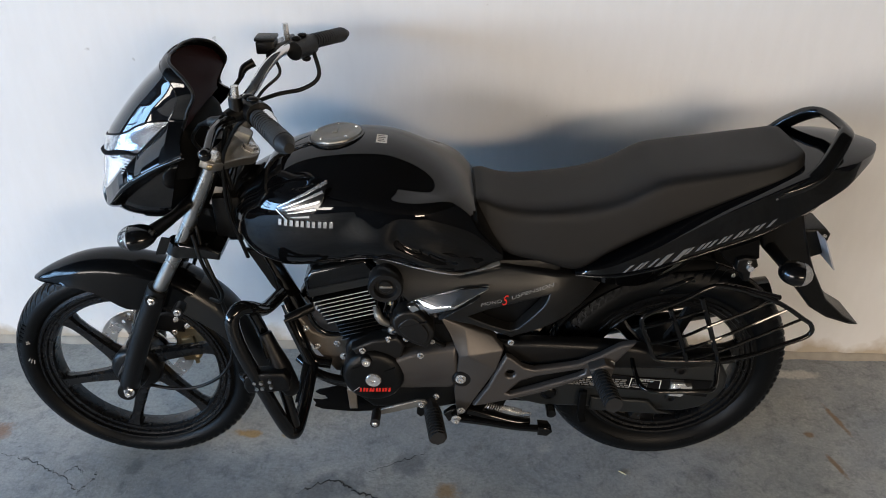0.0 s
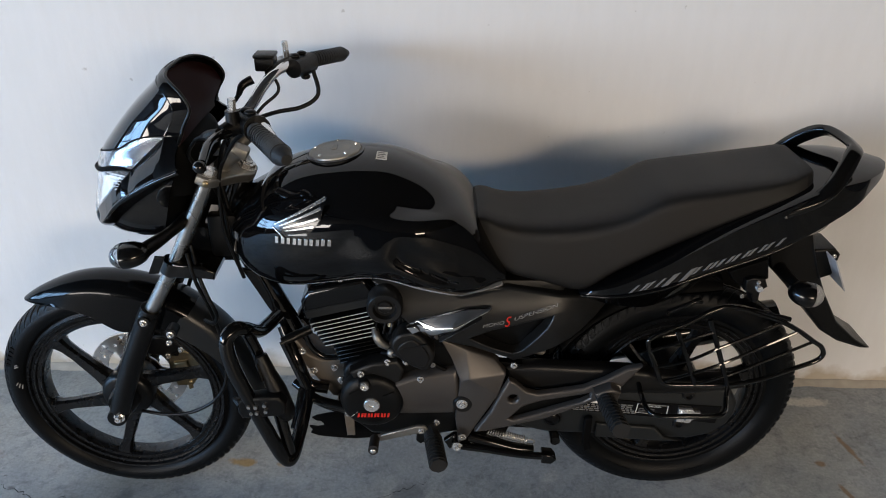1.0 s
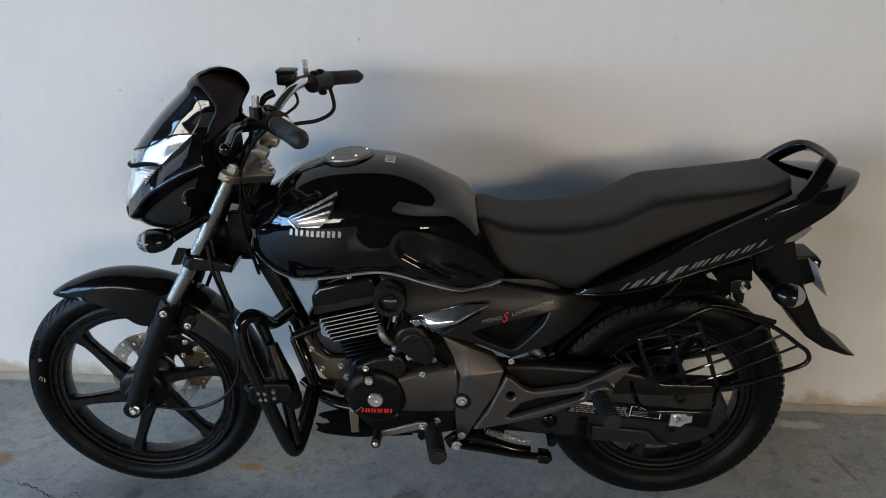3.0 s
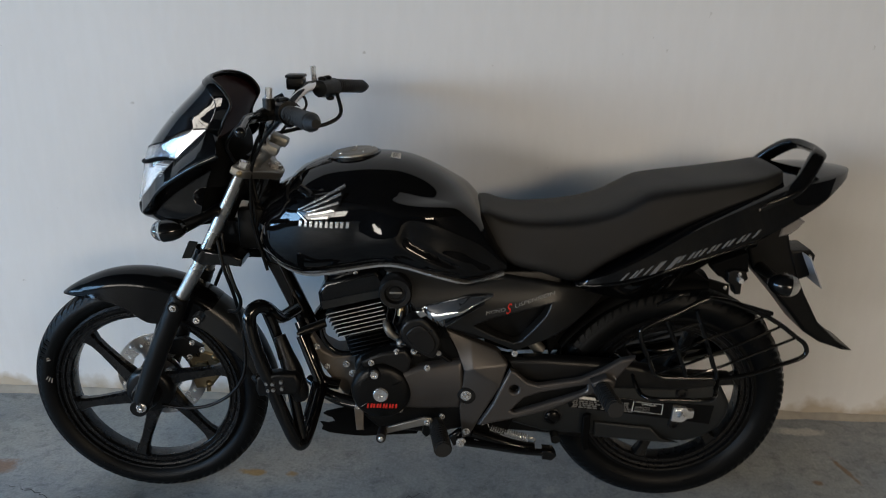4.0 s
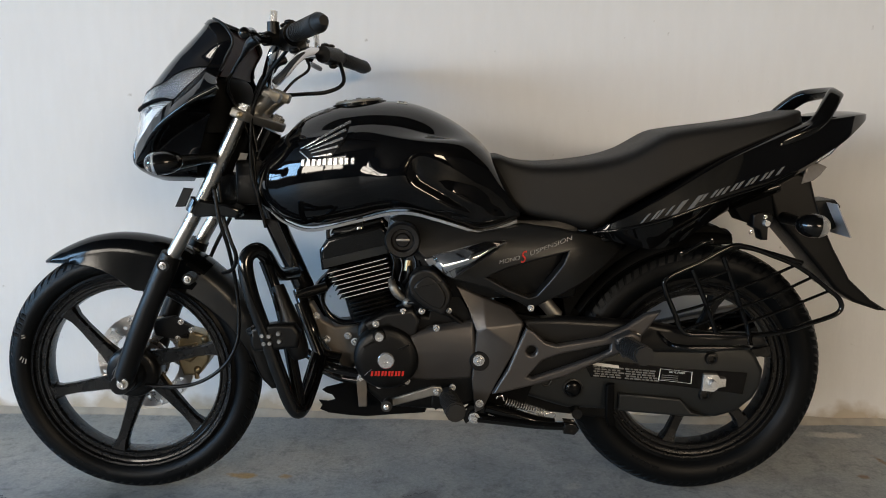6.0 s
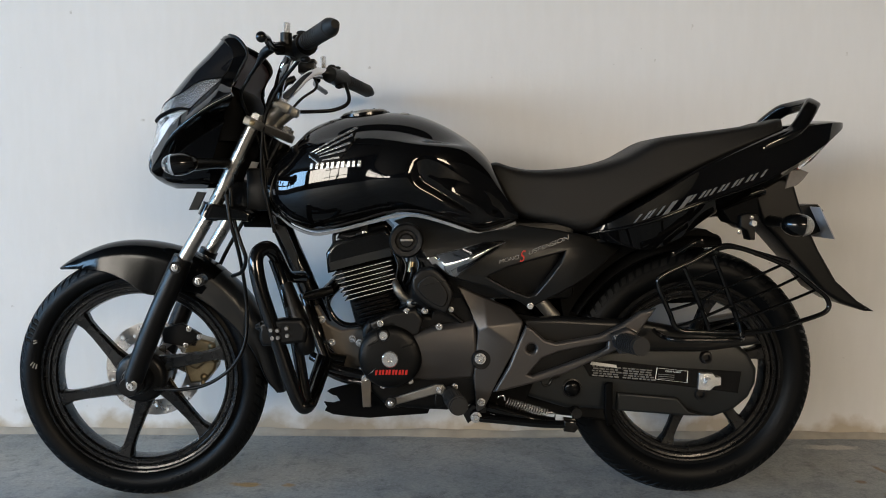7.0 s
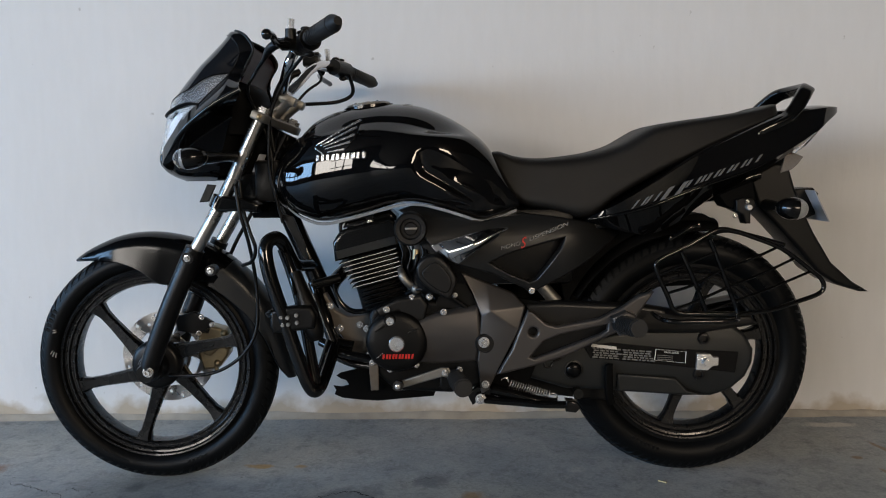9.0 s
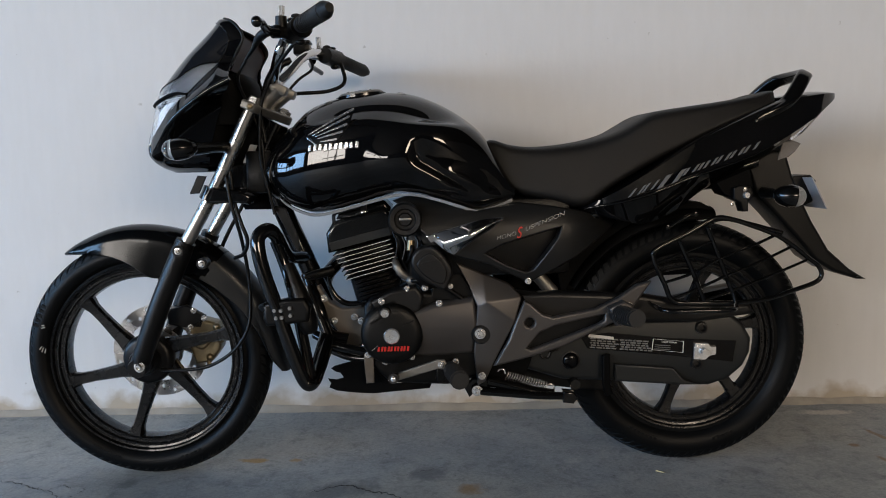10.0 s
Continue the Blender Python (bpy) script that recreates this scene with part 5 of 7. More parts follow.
# wing-shaped badge of plain chrome bars
badge = part("tank_badge", wrapped(plate([(-0.233, 0.827), (-0.125, 0.886), (-0.136, 0.849), (-0.149, 0.832), (-0.165, 0.813), (-0.21, 0.811)], -0.0012, 0.002, 0.0005), tank_skin, 0.0), GLOSSPLASTIC, tank, "chrome wing-shaped badge of plain bars")
for seg in ([(-0.23, 0.83), (-0.127, 0.885)], [(-0.219, 0.829), (-0.135, 0.869)], [(-0.212, 0.826), (-0.14, 0.852)], [(-0.208, 0.821), (-0.15, 0.836)], [(-0.202, 0.814), (-0.163, 0.82)]):
    part("feather", wrapped(strip(seg[0], seg[1], 0.0022, -0.0026, 0.002, w1=0.0052), tank_skin, 0.0), SILVER, badge)
part("feather", wrapped(strip(*[(-0.233, 0.825), (-0.21, 0.807)], 0.003, -0.003, 0.002), tank_skin, 0.0), SILVER, badge)
for i, (x, which) in enumerate(((-0.230, "lr"), (-0.206, "lr"), (-0.183, "lr"), (-0.160, "lr"), (-0.137, "lr"))):
    for line in marks(x, 0.7945 + 0.0011 * i, 0.0195, 0.0135, 0.05, 0.12, 0.0070, which):
        part("badge_bar", wrapped(plate(line, -0.003, 0.002, 0.0005, 0, 1), tank_skin, 0.0), SILVER, badge)

# -- seat and tail --
SEAT_TOP = [(0.17, 0.812), (0.189, 0.813), (0.224, 0.802), (0.273, 0.796), (0.342, 0.8), (0.412, 0.81), (0.468, 0.826), (0.506, 0.846), (0.543, 0.866), (0.585, 0.875), (0.703, 0.89), (0.786, 0.903), (0.827, 0.914), (0.857, 0.915), (0.88, 0.91), (0.894, 0.894)]
SEAT_BOT = [(0.161, 0.794), (0.199, 0.731), (0.234, 0.689), (0.31, 0.67), (0.389, 0.653), (0.454, 0.697), (0.532, 0.742), (0.661, 0.808), (0.763, 0.855), (0.838, 0.883)]
SEAT_HALF = list(zip([p[0] for p in [(0.163, 0.771), (0.207, 0.77), (0.286, 0.769), (0.392, 0.768), (0.484, 0.766), (0.603, 0.765), (0.749, 0.763), (0.815, 0.762), (0.852, 0.761)]], (0.095, 0.112, 0.125, 0.135, 0.136, 0.132, 0.122, 0.105, 0.075)))
seat = part("seat", profile_body(SEAT_TOP, SEAT_BOT, SEAT_HALF, 6.5, 0.84, 1.0, 80, 96), SEATVINYL, bike, "long black vinyl dual seat with a step", 60)
# x, rim, crease and foot heights, half widths there, rise of the crown behind the seat
TAIL = [(0.386, 0.656, 0.653, 0.650, 0.126, 0.132, 0.126, 0.0), (0.45, 0.690, 0.665, 0.628, 0.159, 0.156, 0.125, 0.0), (0.53, 0.738, 0.686, 0.614, 0.168, 0.165, 0.116, 0.0), (0.60, 0.782, 0.712, 0.640, 0.166, 0.163, 0.110, 0.0),
        (0.66, 0.815, 0.732, 0.684, 0.160, 0.157, 0.108, 0.0), (0.75, 0.855, 0.760, 0.735, 0.148, 0.146, 0.106, 0.0), (0.81, 0.879, 0.787, 0.765, 0.138, 0.137, 0.102, 0.003), (0.86, 0.893, 0.813, 0.795, 0.124, 0.127, 0.096, 0.007),
        (0.92, 0.901, 0.848, 0.836, 0.106, 0.110, 0.082, 0.011), (0.958, 0.905, 0.872, 0.864, 0.084, 0.085, 0.060, 0.009), (0.994, 0.907, 0.893, 0.887, 0.052, 0.053, 0.035, 0.005), (1.016, 0.908, 0.904, 0.901, 0.014, 0.014, 0.010, 0.001)]
TAIL_LINES = np.array(spline(TAIL, 8))


def tail_row(x):
    return [float(np.interp(x, TAIL_LINES[:, 0], TAIL_LINES[:, i])) for i in range(1, 8)]


def tail_skin(x, z):
    """The tail cowl's half width at a place on its flank."""
    rim, crease, foot, a, b, c, rise = tail_row(x)
    if z >= crease:
        k = min(1, (z - crease) / max(rim - crease, 0.001))
        return b + (a - b) * k ** 2
    k = min(1, (crease - z) / max(crease - foot, 0.001))
    return b + (c - b) * k


def tail_ring(x):
    rim, crease, foot, a, b, c, rise = tail_row(x)
    half = [(a * u, rim + rise * (1 - u ** 2.2)) for u in np.linspace(0, 0.96, 8).tolist()]
    half += [(b + (a - b) * k ** 2, crease + (rim - crease) * k) for k in np.linspace(0.97, 0.05, 14).tolist()]
    half += [(b * 0.997, crease - (crease - foot) * 0.02)]
    half += [(b + (c - b) * k, crease + (foot - crease) * k) for k in (0.10, 0.3, 0.5, 0.7, 0.9, 0.98)]
    half += [(c * 0.93, foot - 0.001), (0.0, foot - 0.001)]
    return [(x, -y, z) for y, z in half] + [(x, y, z) for y, z in half[-2:0:-1]]


tail = part("tail_cowl", skin(bmesh.new(), [tail_ring(x) for x in np.linspace(0.386, 1.016, 90).tolist()]), PAINT, bike, "glossy black tail cowl with a sharp crease", 32)
bead = [(x, -tail_row(x)[4] - 0.0005, tail_row(x)[1]) for x in np.linspace(0.388, 0.80, 24).tolist()]
part("tail_crease", tube(bead, [0.0030, 0.0042, 0.0042, 0.0036, 0.0028, 0.0012], 12, 2), PAINT, tail, "rounded bead along the crease")
# the pillion rail: flat flared arms and a cross bar between square corners
rail_rows = [(0.752, -0.131, 0.832, 0.004, 0.009), (0.785, -0.133, 0.851, 0.009, 0.012), (0.822, -0.130, 0.868, 0.010, 0.014), (0.856, -0.120, 0.890, 0.010, 0.016), (0.886, -0.098, 0.923, 0.010, 0.017), (0.908, -0.074, 0.945, 0.010, 0.017), (0.922, -0.052, 0.951, 0.009, 0.016), (0.926, -0.020, 0.953, 0.009, 0.014)]
rail_path = [np.array(r) for r in spline(rail_rows, 4)]
rail_path += [r * np.array((1, -1, 1, 1, 1)) for r in rail_path[::-1]]
rings = []
for i, r in enumerate(rail_path):
    d = Vector((rail_path[min(i + 1, len(rail_path) - 1)] - rail_path[max(i - 1, 0)])[:3].tolist()).normalized()
    side = d.cross(Vector((0.55, 0, 0.83))).normalized()
    up = side.cross(d).normalized()
    c = Vector(r[:3].tolist())
    rings.append([c + side * float(r[4]) * math.copysign(abs(math.cos(a)) ** 0.6, math.cos(a)) + up * float(r[3]) * math.copysign(abs(math.sin(a)) ** 0.6, math.sin(a)) for a in np.linspace(0, 2 * math.pi, 20, endpoint=False).tolist()])
rail = part("grab_rail", skin(bmesh.new(), rings), GLOSSPLASTIC, bike, "glossy black pillion grab rail")
bolt(rail, *(0.755, -0.142, 0.835), 0.0035, 0.003, DISC)
bolt(rail, *(0.77, -0.142, 0.843), 0.0035, 0.003, DISC)
part("tail_lamp", plate([(0.998, 0.900), (0.988, 0.886), (0.960, 0.854), (0.926, 0.816), (0.898, 0.797), (0.888, 0.807), (0.926, 0.849), (0.966, 0.886)], -0.050, 0.050, 0.004), CLEAR, tail, "clear tail lamp lens")
part("tail_lamp_bowl", plate([(0.984, 0.890), (0.952, 0.852), (0.922, 0.822), (0.910, 0.834), (0.946, 0.872)], -0.046, 0.046, 0.003), REDLENS, tail)
part("lamp_skirt", plate([(0.863, 0.752), (0.872, 0.796), (0.898, 0.799), (0.918, 0.791), (0.904, 0.772), (0.890, 0.760)], -0.058, 0.058, 0.004), SKIRT, tail, "clear plastic lower lamp lens")
part("rear_reflector", plate([(0.884, 0.766), (0.895, 0.762), (0.893, 0.724), (0.884, 0.728)], -0.035, 0.035, 0.002), REDLENS, tail, "red reflector")


# plain slanted bars for the model name on the cowl
for x, z, w, h, stroke, which in ((0.478, 0.677, 0.026, 0.020, 0.006, "lr"), (0.507, 0.687, 0.026, 0.021, 0.006, "lr"), (0.541, 0.695, 0.046, 0.030, 0.013, "lr"), (0.598, 0.723, 0.030, 0.017, 0.0075, "lr"),
                                  (0.632, 0.734, 0.008, 0.017, 0.0075, "l"), (0.645, 0.738, 0.026, 0.017, 0.0075, "lr"), (0.675, 0.748, 0.028, 0.017, 0.0075, "lr"), (0.707, 0.759, 0.028, 0.017, 0.0075, "lr"), (0.740, 0.770, 0.030, 0.017, 0.0075, "lr")):
    for line in marks(x, z, w, h, 0.34, 0.75, stroke, which):
        part("decal_bar", wrapped(plate(line, -0.0012, 0.001, 0.0003, 0, 0), tail_skin, 0.0), GREYDECAL, tail)

# -- rear mudguard, plate, indicators --
under = part("rear_mudguard", arch_shell(RX, RZ, [(152, 0.332, 0.320, 0.06), (135, 0.334, 0.315, 0.064), (110, 0.338, 0.312, 0.066), (90, 0.342, 0.312, 0.066), (80, 0.344, 0.320, 0.062)]), MATTBLACK, bike, "black plastic inner rear mudguard")
fender_line = [(RX + 0.336 * math.cos(radians(a)), RZ + 0.336 * math.sin(radians(a))) for a in range(158, 78, -6)]
part("inner_fender", plate(fender_line + [(0.684, 0.657), (0.663, 0.657), (0.601, 0.644), (0.414, 0.633), (0.352, 0.603), (0.331, 0.533)], -0.05, 0.05, 0.002), MATTBLACK, bike)
flap = part("mudguard_tail", plate([(0.79, 0.742), (0.850, 0.778), (0.884, 0.772), (0.9, 0.722), (0.922, 0.667), (0.952, 0.608), (0.997, 0.535), (1.052, 0.486), (1.095, 0.46), (1.07, 0.461), (1.01, 0.481), (0.964, 0.51), (0.916, 0.567), (0.853, 0.635), (0.815, 0.673)], -0.055, 0.055, 0.008), PLASTIC, bike, "black rear mudguard tail")
part("plate_bracket", plate([(0.896, 0.713), (0.953, 0.716), (0.967, 0.702), (0.961, 0.65), (0.923, 0.634), (0.9, 0.665)], -0.04, 0.04, 0.005), PLASTIC, flap)
bm = bmesh.new()
pa, pb = Vector((0.932, -0.085, 0.71)), Vector((0.97, -0.085, 0.636))
quad = [pa, pb, Vector((pb.x, 0.085, pb.z)), Vector((pa.x, 0.085, pa.z))]
off = Vector((0.0022, 0, 0.001))
vs = [bm.verts.new(v) for v in quad] + [bm.verts.new(v + off) for v in quad]
for f in ((0, 1, 2, 3), (7, 6, 5, 4), (0, 4, 5, 1), (1, 5, 6, 2), (2, 6, 7, 3), (3, 7, 4, 0)):
    bm.faces.new([vs[i] for i in f])
part("number_plate", bm, PLATE, flap, "blank grey number plate")
bolt(flap, *(0.947, -0.05, 0.703), 0.005, 0.004)
for side in (-1, 1):
    at = Vector((0.847, -0.155, 0.673))
    at.y *= -side
    sig = part("rear_indicator", dome(*at, 0.036, 0.032, 0.026, (0, 6, side * 12), 24, 0.3), GLOSSPLASTIC, bike, "black rear indicator with clear lens")
    part("indicator_lens", dome(at.x + 0.008, at.y, at.z - 0.001, 0.0265, 0.030, 0.025, (0, 6, side * 12), 24), CLEAR, sig)
    part("bulb_reflector", dome(at.x + 0.004, at.y, at.z - 0.001, 0.022, 0.022, 0.018, (0, 6, side * 12), 16), REFLECTOR, sig)
    part("stem", tube([at, (at.x - 0.01, at.y * 0.7, at.z + 0.003), (at.x - 0.015, at.y * 0.35, at.z + 0.004)], [0.014, 0.011, 0.014], 14), PLASTIC, sig)
lock = part("helmet_lock", plate([(0.727, 0.693), (0.743, 0.699), (0.767, 0.695), (0.775, 0.677), (0.762, 0.664), (0.763, 0.638), (0.75, 0.638), (0.743, 0.659), (0.728, 0.667)], -0.135, -0.10, 0.004), PLASTIC, bike, "black helmet lock bracket")
for px in ((0.752, -0.137, 0.689), (0.724, -0.137, 0.656)):
    bolt(lock, *px, 0.0045, 0.004, DISC)
part("lock_stay", plate([(0.692, 0.705), (0.769, 0.736), (0.779, 0.689), (0.737, 0.669), (0.711, 0.677)], -0.122, -0.06, 0.003), MATTBLACK, lock)
part("lock_barrel", lathe([(0, -0.010), (0.006, -0.010), (0.0072, -0.007), (0.0072, 0.01)], (0.755, -0.135, 0.676), "Y", 20), STEEL, lock)

# -- side panels --


PANEL_MID, PANEL_REAR = [(0.202, 0.59), (0.312, 0.602)]


def panel_bulge(x, z):
    """The side panel rounds off upwards and sweeps in towards the rear wheel."""
    return 4.5 * max(0, z - PANEL_MID[1]) ** 2 + 2.2 * max(0, PANEL_MID[1] - z) ** 2 + 3.6 * max(0, x - PANEL_REAR[0]) ** 2


panel = part("side_panel", bent(plate([[(-0.05, 0.679), (-0.003, 0.695), (0.061, 0.683), (0.138, 0.653), (0.234, 0.671), (0.312, 0.661), (0.389, 0.647), (0.484, 0.617), (0.435, 0.587), (0.371, 0.546), (0.312, 0.514), (0.277, 0.495), (0.256, 0.482), (0.238, 0.496), (0.163, 0.533), (0.111, 0.547), (0.08, 0.556), (0.031, 0.593), (0.011, 0.614), (0.004, 0.648), (-0.027, 0.666)], [(0.158, 0.558), (0.202, 0.579), (0.28, 0.601), (0.331, 0.614), (0.321, 0.589), (0.293, 0.55), (0.268, 0.517), (0.251, 0.511), (0.208, 0.529)]], -0.158, -0.118, 0.0045, 0, 4), panel_bulge), PANELGREY, bike, "matt grey side panel with lettering", 50)
part("panel_recess", plate([(0.139, 0.548), (0.215, 0.587), (0.35, 0.625), (0.415, 0.624), (0.35, 0.545), (0.271, 0.499), (0.204, 0.514)], -0.108, -0.100, 0.002), PLASTIC, panel)
part("airbox", box(-0.02, 0.36, -0.115, 0.115, 0.50, 0.68, 0.015), PLASTIC, bike)
trim = part("chrome_trim", facets([(0.029, -0.16, 0.599), (0.044, -0.16, 0.608), (0.15, -0.16, 0.636), (0.202, -0.16, 0.64), (0.199, -0.16, 0.631), (0.134, -0.16, 0.587), (0.087, -0.16, 0.555), (0.069, -0.16, 0.562), (0.062, -0.168, 0.583), (0.118, -0.186, 0.606), (0.185, -0.172, 0.634), (0.072, -0.168, 0.575), (0.125, -0.186, 0.598)], [[0, 1, 8, 7], [1, 2, 9, 8], [2, 3, 10, 9], [3, 4, 10], [8, 9, 12, 11], [9, 10, 12], [4, 5, 12, 10], [5, 6, 11, 12], [6, 7, 8, 11]], -0.150), CHROME, panel, "chrome duct trim", 30)
part("trim_inlay", plate([(0.092, 0.566), (0.121, 0.586), (0.164, 0.614), (0.18, 0.624), (0.136, 0.593), (0.105, 0.571)], -0.181, -0.160, 0.002, 0, 2), DARKGREY, trim)
part("tie_clip", plate([(0.024, 0.603), (0.042, 0.608), (0.052, 0.595), (0.036, 0.587)], -0.182, -0.170, 0.002), CHROME, trim)
a, b, c, d, e, f = [(0.184, 0.588), (0.229, 0.599), (0.23, 0.591), (0.25, 0.622), (0.25, 0.607), (0.34, 0.643)]
lettering("lettering", "MONO", a, b, -0.1590, 0.0088, SILVER, panel, 0.3, "silver raised letters")
lettering("lettering", "S", c, (c[0] + 0.017, c[1] + 0.004), -0.1590, 0.024, REDPAINT, panel, 0.6, "large red letter")
lettering("lettering", "USPENSION", e, f, -0.1590, 0.0090, SILVER, panel, 0.3, "silver raised letters")
round_cap = part("round_cap", lathe([(0.0, -0.006), (0.013, -0.006), (0.016, -0.002), (0.022, -0.002), (0.025, -0.012), (0.034, -0.013), (0.038, -0.008), (0.038, 0.03), (0.0, 0.03)], (-0.021, -0.155, 0.639), "Y", 40), DARKGREY, bike, "round grey choke cover")
part("cap_slot", box(-0.014, 0.014, -0.003, 0.0, -0.0025, 0.0025, 0.0008), ALLOY, round_cap).matrix_local = Matrix.Translation((-0.02, -0.161, 0.64))

# -- engine --
part("carburettor_bracket", plate([(0.054, 0.547), (0.089, 0.535), (0.142, 0.444), (0.141, 0.415), (0.058, 0.416), (0.031, 0.452)], -0.11, -0.05, 0.004), PLASTIC, bike)
part("inlet_manifold", tube([(-0.079, -0.02, 0.559), (-0.023, -0.03, 0.541), (0.032, -0.04, 0.518)], 0.034, 16), PLASTIC, bike)
part("wiring_bundle", tube([(-0.061, -0.06, 0.632), (-0.04, -0.07, 0.585), (-0.033, -0.06, 0.543), (-0.003, -0.05, 0.471)], [0.012, 0.014, 0.012, 0.010], 10), PLASTIC, bike)
case = part("crankcase", plate([(-0.126, 0.430), (-0.112, 0.452), (-0.076, 0.467), (0.018, 0.466), (0.139, 0.451), (0.163, 0.368), (0.154, 0.257), (0.069, 0.239), (-0.067, 0.247), (-0.112, 0.29), (-0.122, 0.359)], -0.11, 0.11, 0.012, 0, 4), PLASTIC, bike, "black engine crankcase")
gen_at = (-0.059, -0.145, 0.373)
gen_cover = part("generator_cover", lathe([(0, -0.004), (0.05, -0.004), (0.064, -0.001), (0.070, 0.005), (0.073, 0.014), (0.073, 0.06), (0, 0.06)], gen_at, "Y", 56), PLASTIC, case, "round satin black generator cover")
part("cover_plug", lathe([(0, -0.002), (0.005, -0.002), (0.0055, -0.005), (0.016, -0.0058), (0.0185, -0.003), (0.0185, 0.004), (0, 0.004)], (gen_at[0], gen_at[1] - 0.004, gen_at[2] - 0.002), "Y", 36), STEEL, gen_cover, "brushed steel plug")
small = (-0.073, -0.15, 0.425)
part("timing_plug", lathe([(0, -0.002), (0.004, -0.002), (0.0045, -0.006), (0.009, -0.0062), (0.0105, -0.003), (0.0105, 0.02), (0, 0.02)], small, "Y", 28), STEEL, gen_cover)
part("timing_boss", lathe([(0.0, 0.0), (0.013, 0.0), (0.016, 0.006), (0.016, 0.04), (0, 0.04)], small, "Y", 28), PLASTIC, gen_cover)
for seg in ([(-0.108, 0.401), (-0.084, 0.413)], [(-0.032, 0.396), (-0.008, 0.406)]):
    part("cover_rib", strip(seg[0], seg[1], 0.004, -0.1515, -0.146), PLASTIC, gen_cover)
rp, rq = [(-0.093, 0.341), (-0.02, 0.342)]
for i in range(5):
    for line in marks(rp[0] + 0.0148 * i, rp[1] - 0.0055, 0.0130, 0.011, 0.01, 0.15, 0.0048, "lr"):
        part("red_bar", plate(line, -0.1508, -0.1490, 0.0003, 0, 0), REDPAINT, gen_cover)
part("white_swoosh", plate([(-0.108, 0.336), (-0.091, 0.35), (-0.101, 0.341)], -0.1505, -0.149, 0.0002, 0, 0), WHITE, gen_cover)
sprocket = part("sprocket_cover", bent(plate([(-0.074, 0.399), (0.038, 0.44), (0.134, 0.454), (0.139, 0.38), (0.132, 0.316), (0.03, 0.309), (-0.076, 0.319)], -0.141, -0.10, 0.010, 0, 4), lambda x, z: 4.0 * (z - 0.397) ** 2), GREY, case, "grey metallic sprocket cover")
part("clutch_lobe", plate([(-0.108, 0.449), (-0.06, 0.473), (-0.001, 0.482), (0.016, 0.458), (0.007, 0.423), (-0.015, 0.416), (-0.054, 0.443), (-0.098, 0.43)], -0.135, -0.09, 0.008, 0, 4), DARKGREY, case)
hanger = part("engine_hanger", plate([(-0.252, 0.468), (-0.236, 0.474), (-0.213, 0.432), (-0.183, 0.416), (-0.127, 0.421), (-0.117, 0.361), (-0.124, 0.301), (-0.163, 0.308), (-0.192, 0.352), (-0.226, 0.405)], -0.045, 0.045, 0.006, 0, 4), HANGER, bike, "brown-grey engine hanger plate")
part("hanger_rim", tube([(-0.214, -0.052, 0.500), (-0.208, -0.052, 0.470), (-0.192, -0.052, 0.444), (-0.166, -0.052, 0.430), (-0.128, -0.052, 0.433)], [0.004, 0.006, 0.007, 0.007, 0.006], 10), TUBE, hanger, "black rolled edge")
part("drain_bracket", plate([(-0.128, 0.314), (-0.105, 0.315), (-0.105, 0.252), (-0.124, 0.251)], -0.119, -0.114, 0.002), HANGER, bike, "brown-grey strip bracket over the sump guard")
for p in [(-0.226, -0.046, 0.443), (-0.203, -0.046, 0.388), (-0.154, -0.046, 0.396), (-0.133, -0.092, 0.396), (-0.128, -0.09, 0.331), (-0.118, -0.115, 0.318)]:
    bolt(hanger, *p, 0.0085, 0.008)
for p in [(-0.081, -0.14, 0.451), (-0.077, -0.12, 0.303), (-0.015, -0.12, 0.313), (0.051, -0.15, 0.445), (-0.022, -0.13, 0.476), (0.019, -0.13, 0.478), (0.087, -0.13, 0.302)]:
    bolt(case, *p, 0.0075, 0.008)

# cylinder with cooling fins: leans forward
fin_a, fin_b = [(-0.194, -0.1, 0.553), (-0.056, -0.1, 0.589)]
TILT_FIN = math.atan2(fin_b[2] - fin_a[2], fin_b[0] - fin_a[0])
fin_len = math.hypot(fin_b[2] - fin_a[2], fin_b[0] - fin_a[0])
cyl = part("cylinder", box(-0.055, 0.055, -0.06, 0.06, -0.14, 0.02, 0.012), PLASTIC, bike, "black air-cooled cylinder with polished fin edges")
cyl.matrix_local = Matrix.Translation(((fin_a[0] + fin_b[0]) / 2, 0, (fin_a[2] + fin_b[2]) / 2)) @ Matrix.Rotation(-TILT_FIN, 4, "Y")
for i in range(13):
    z = -0.0105 * i
    shrink = 0.0 if i < 7 else 0.012
    f = part("cooling_fin", box(-fin_len / 2 + shrink + (0.0022 * i if i < 7 else 0.016), fin_len / 2 - shrink, -0.098 + shrink, 0.098 - shrink, z - 0.0014, z + 0.0014, 0.0012, 1), PLASTIC, cyl)
    if i < 7:
        part("fin_edge", box(-fin_len / 2 + 0.004 + 0.0022 * i, fin_len / 2 - 0.004, -0.0990, -0.0972, z - 0.0005, z + 0.0008), FINEDGE, f, "machined bright edge")
head = part("cylinder_head", plate([(-0.206, 0.557), (-0.21, 0.603), (-0.193, 0.63), (-0.139, 0.645), (-0.072, 0.663), (-0.051, 0.641), (-0.049, 0.593)], -0.088, 0.088, 0.010, 0, 4), GLOSSPLASTIC, bike, "black cylinder head")
part("head_band", strip(*[(-0.2, 0.573), (-0.06, 0.608)], 0.019, -0.0915, -0.086), CASEGREY, head)
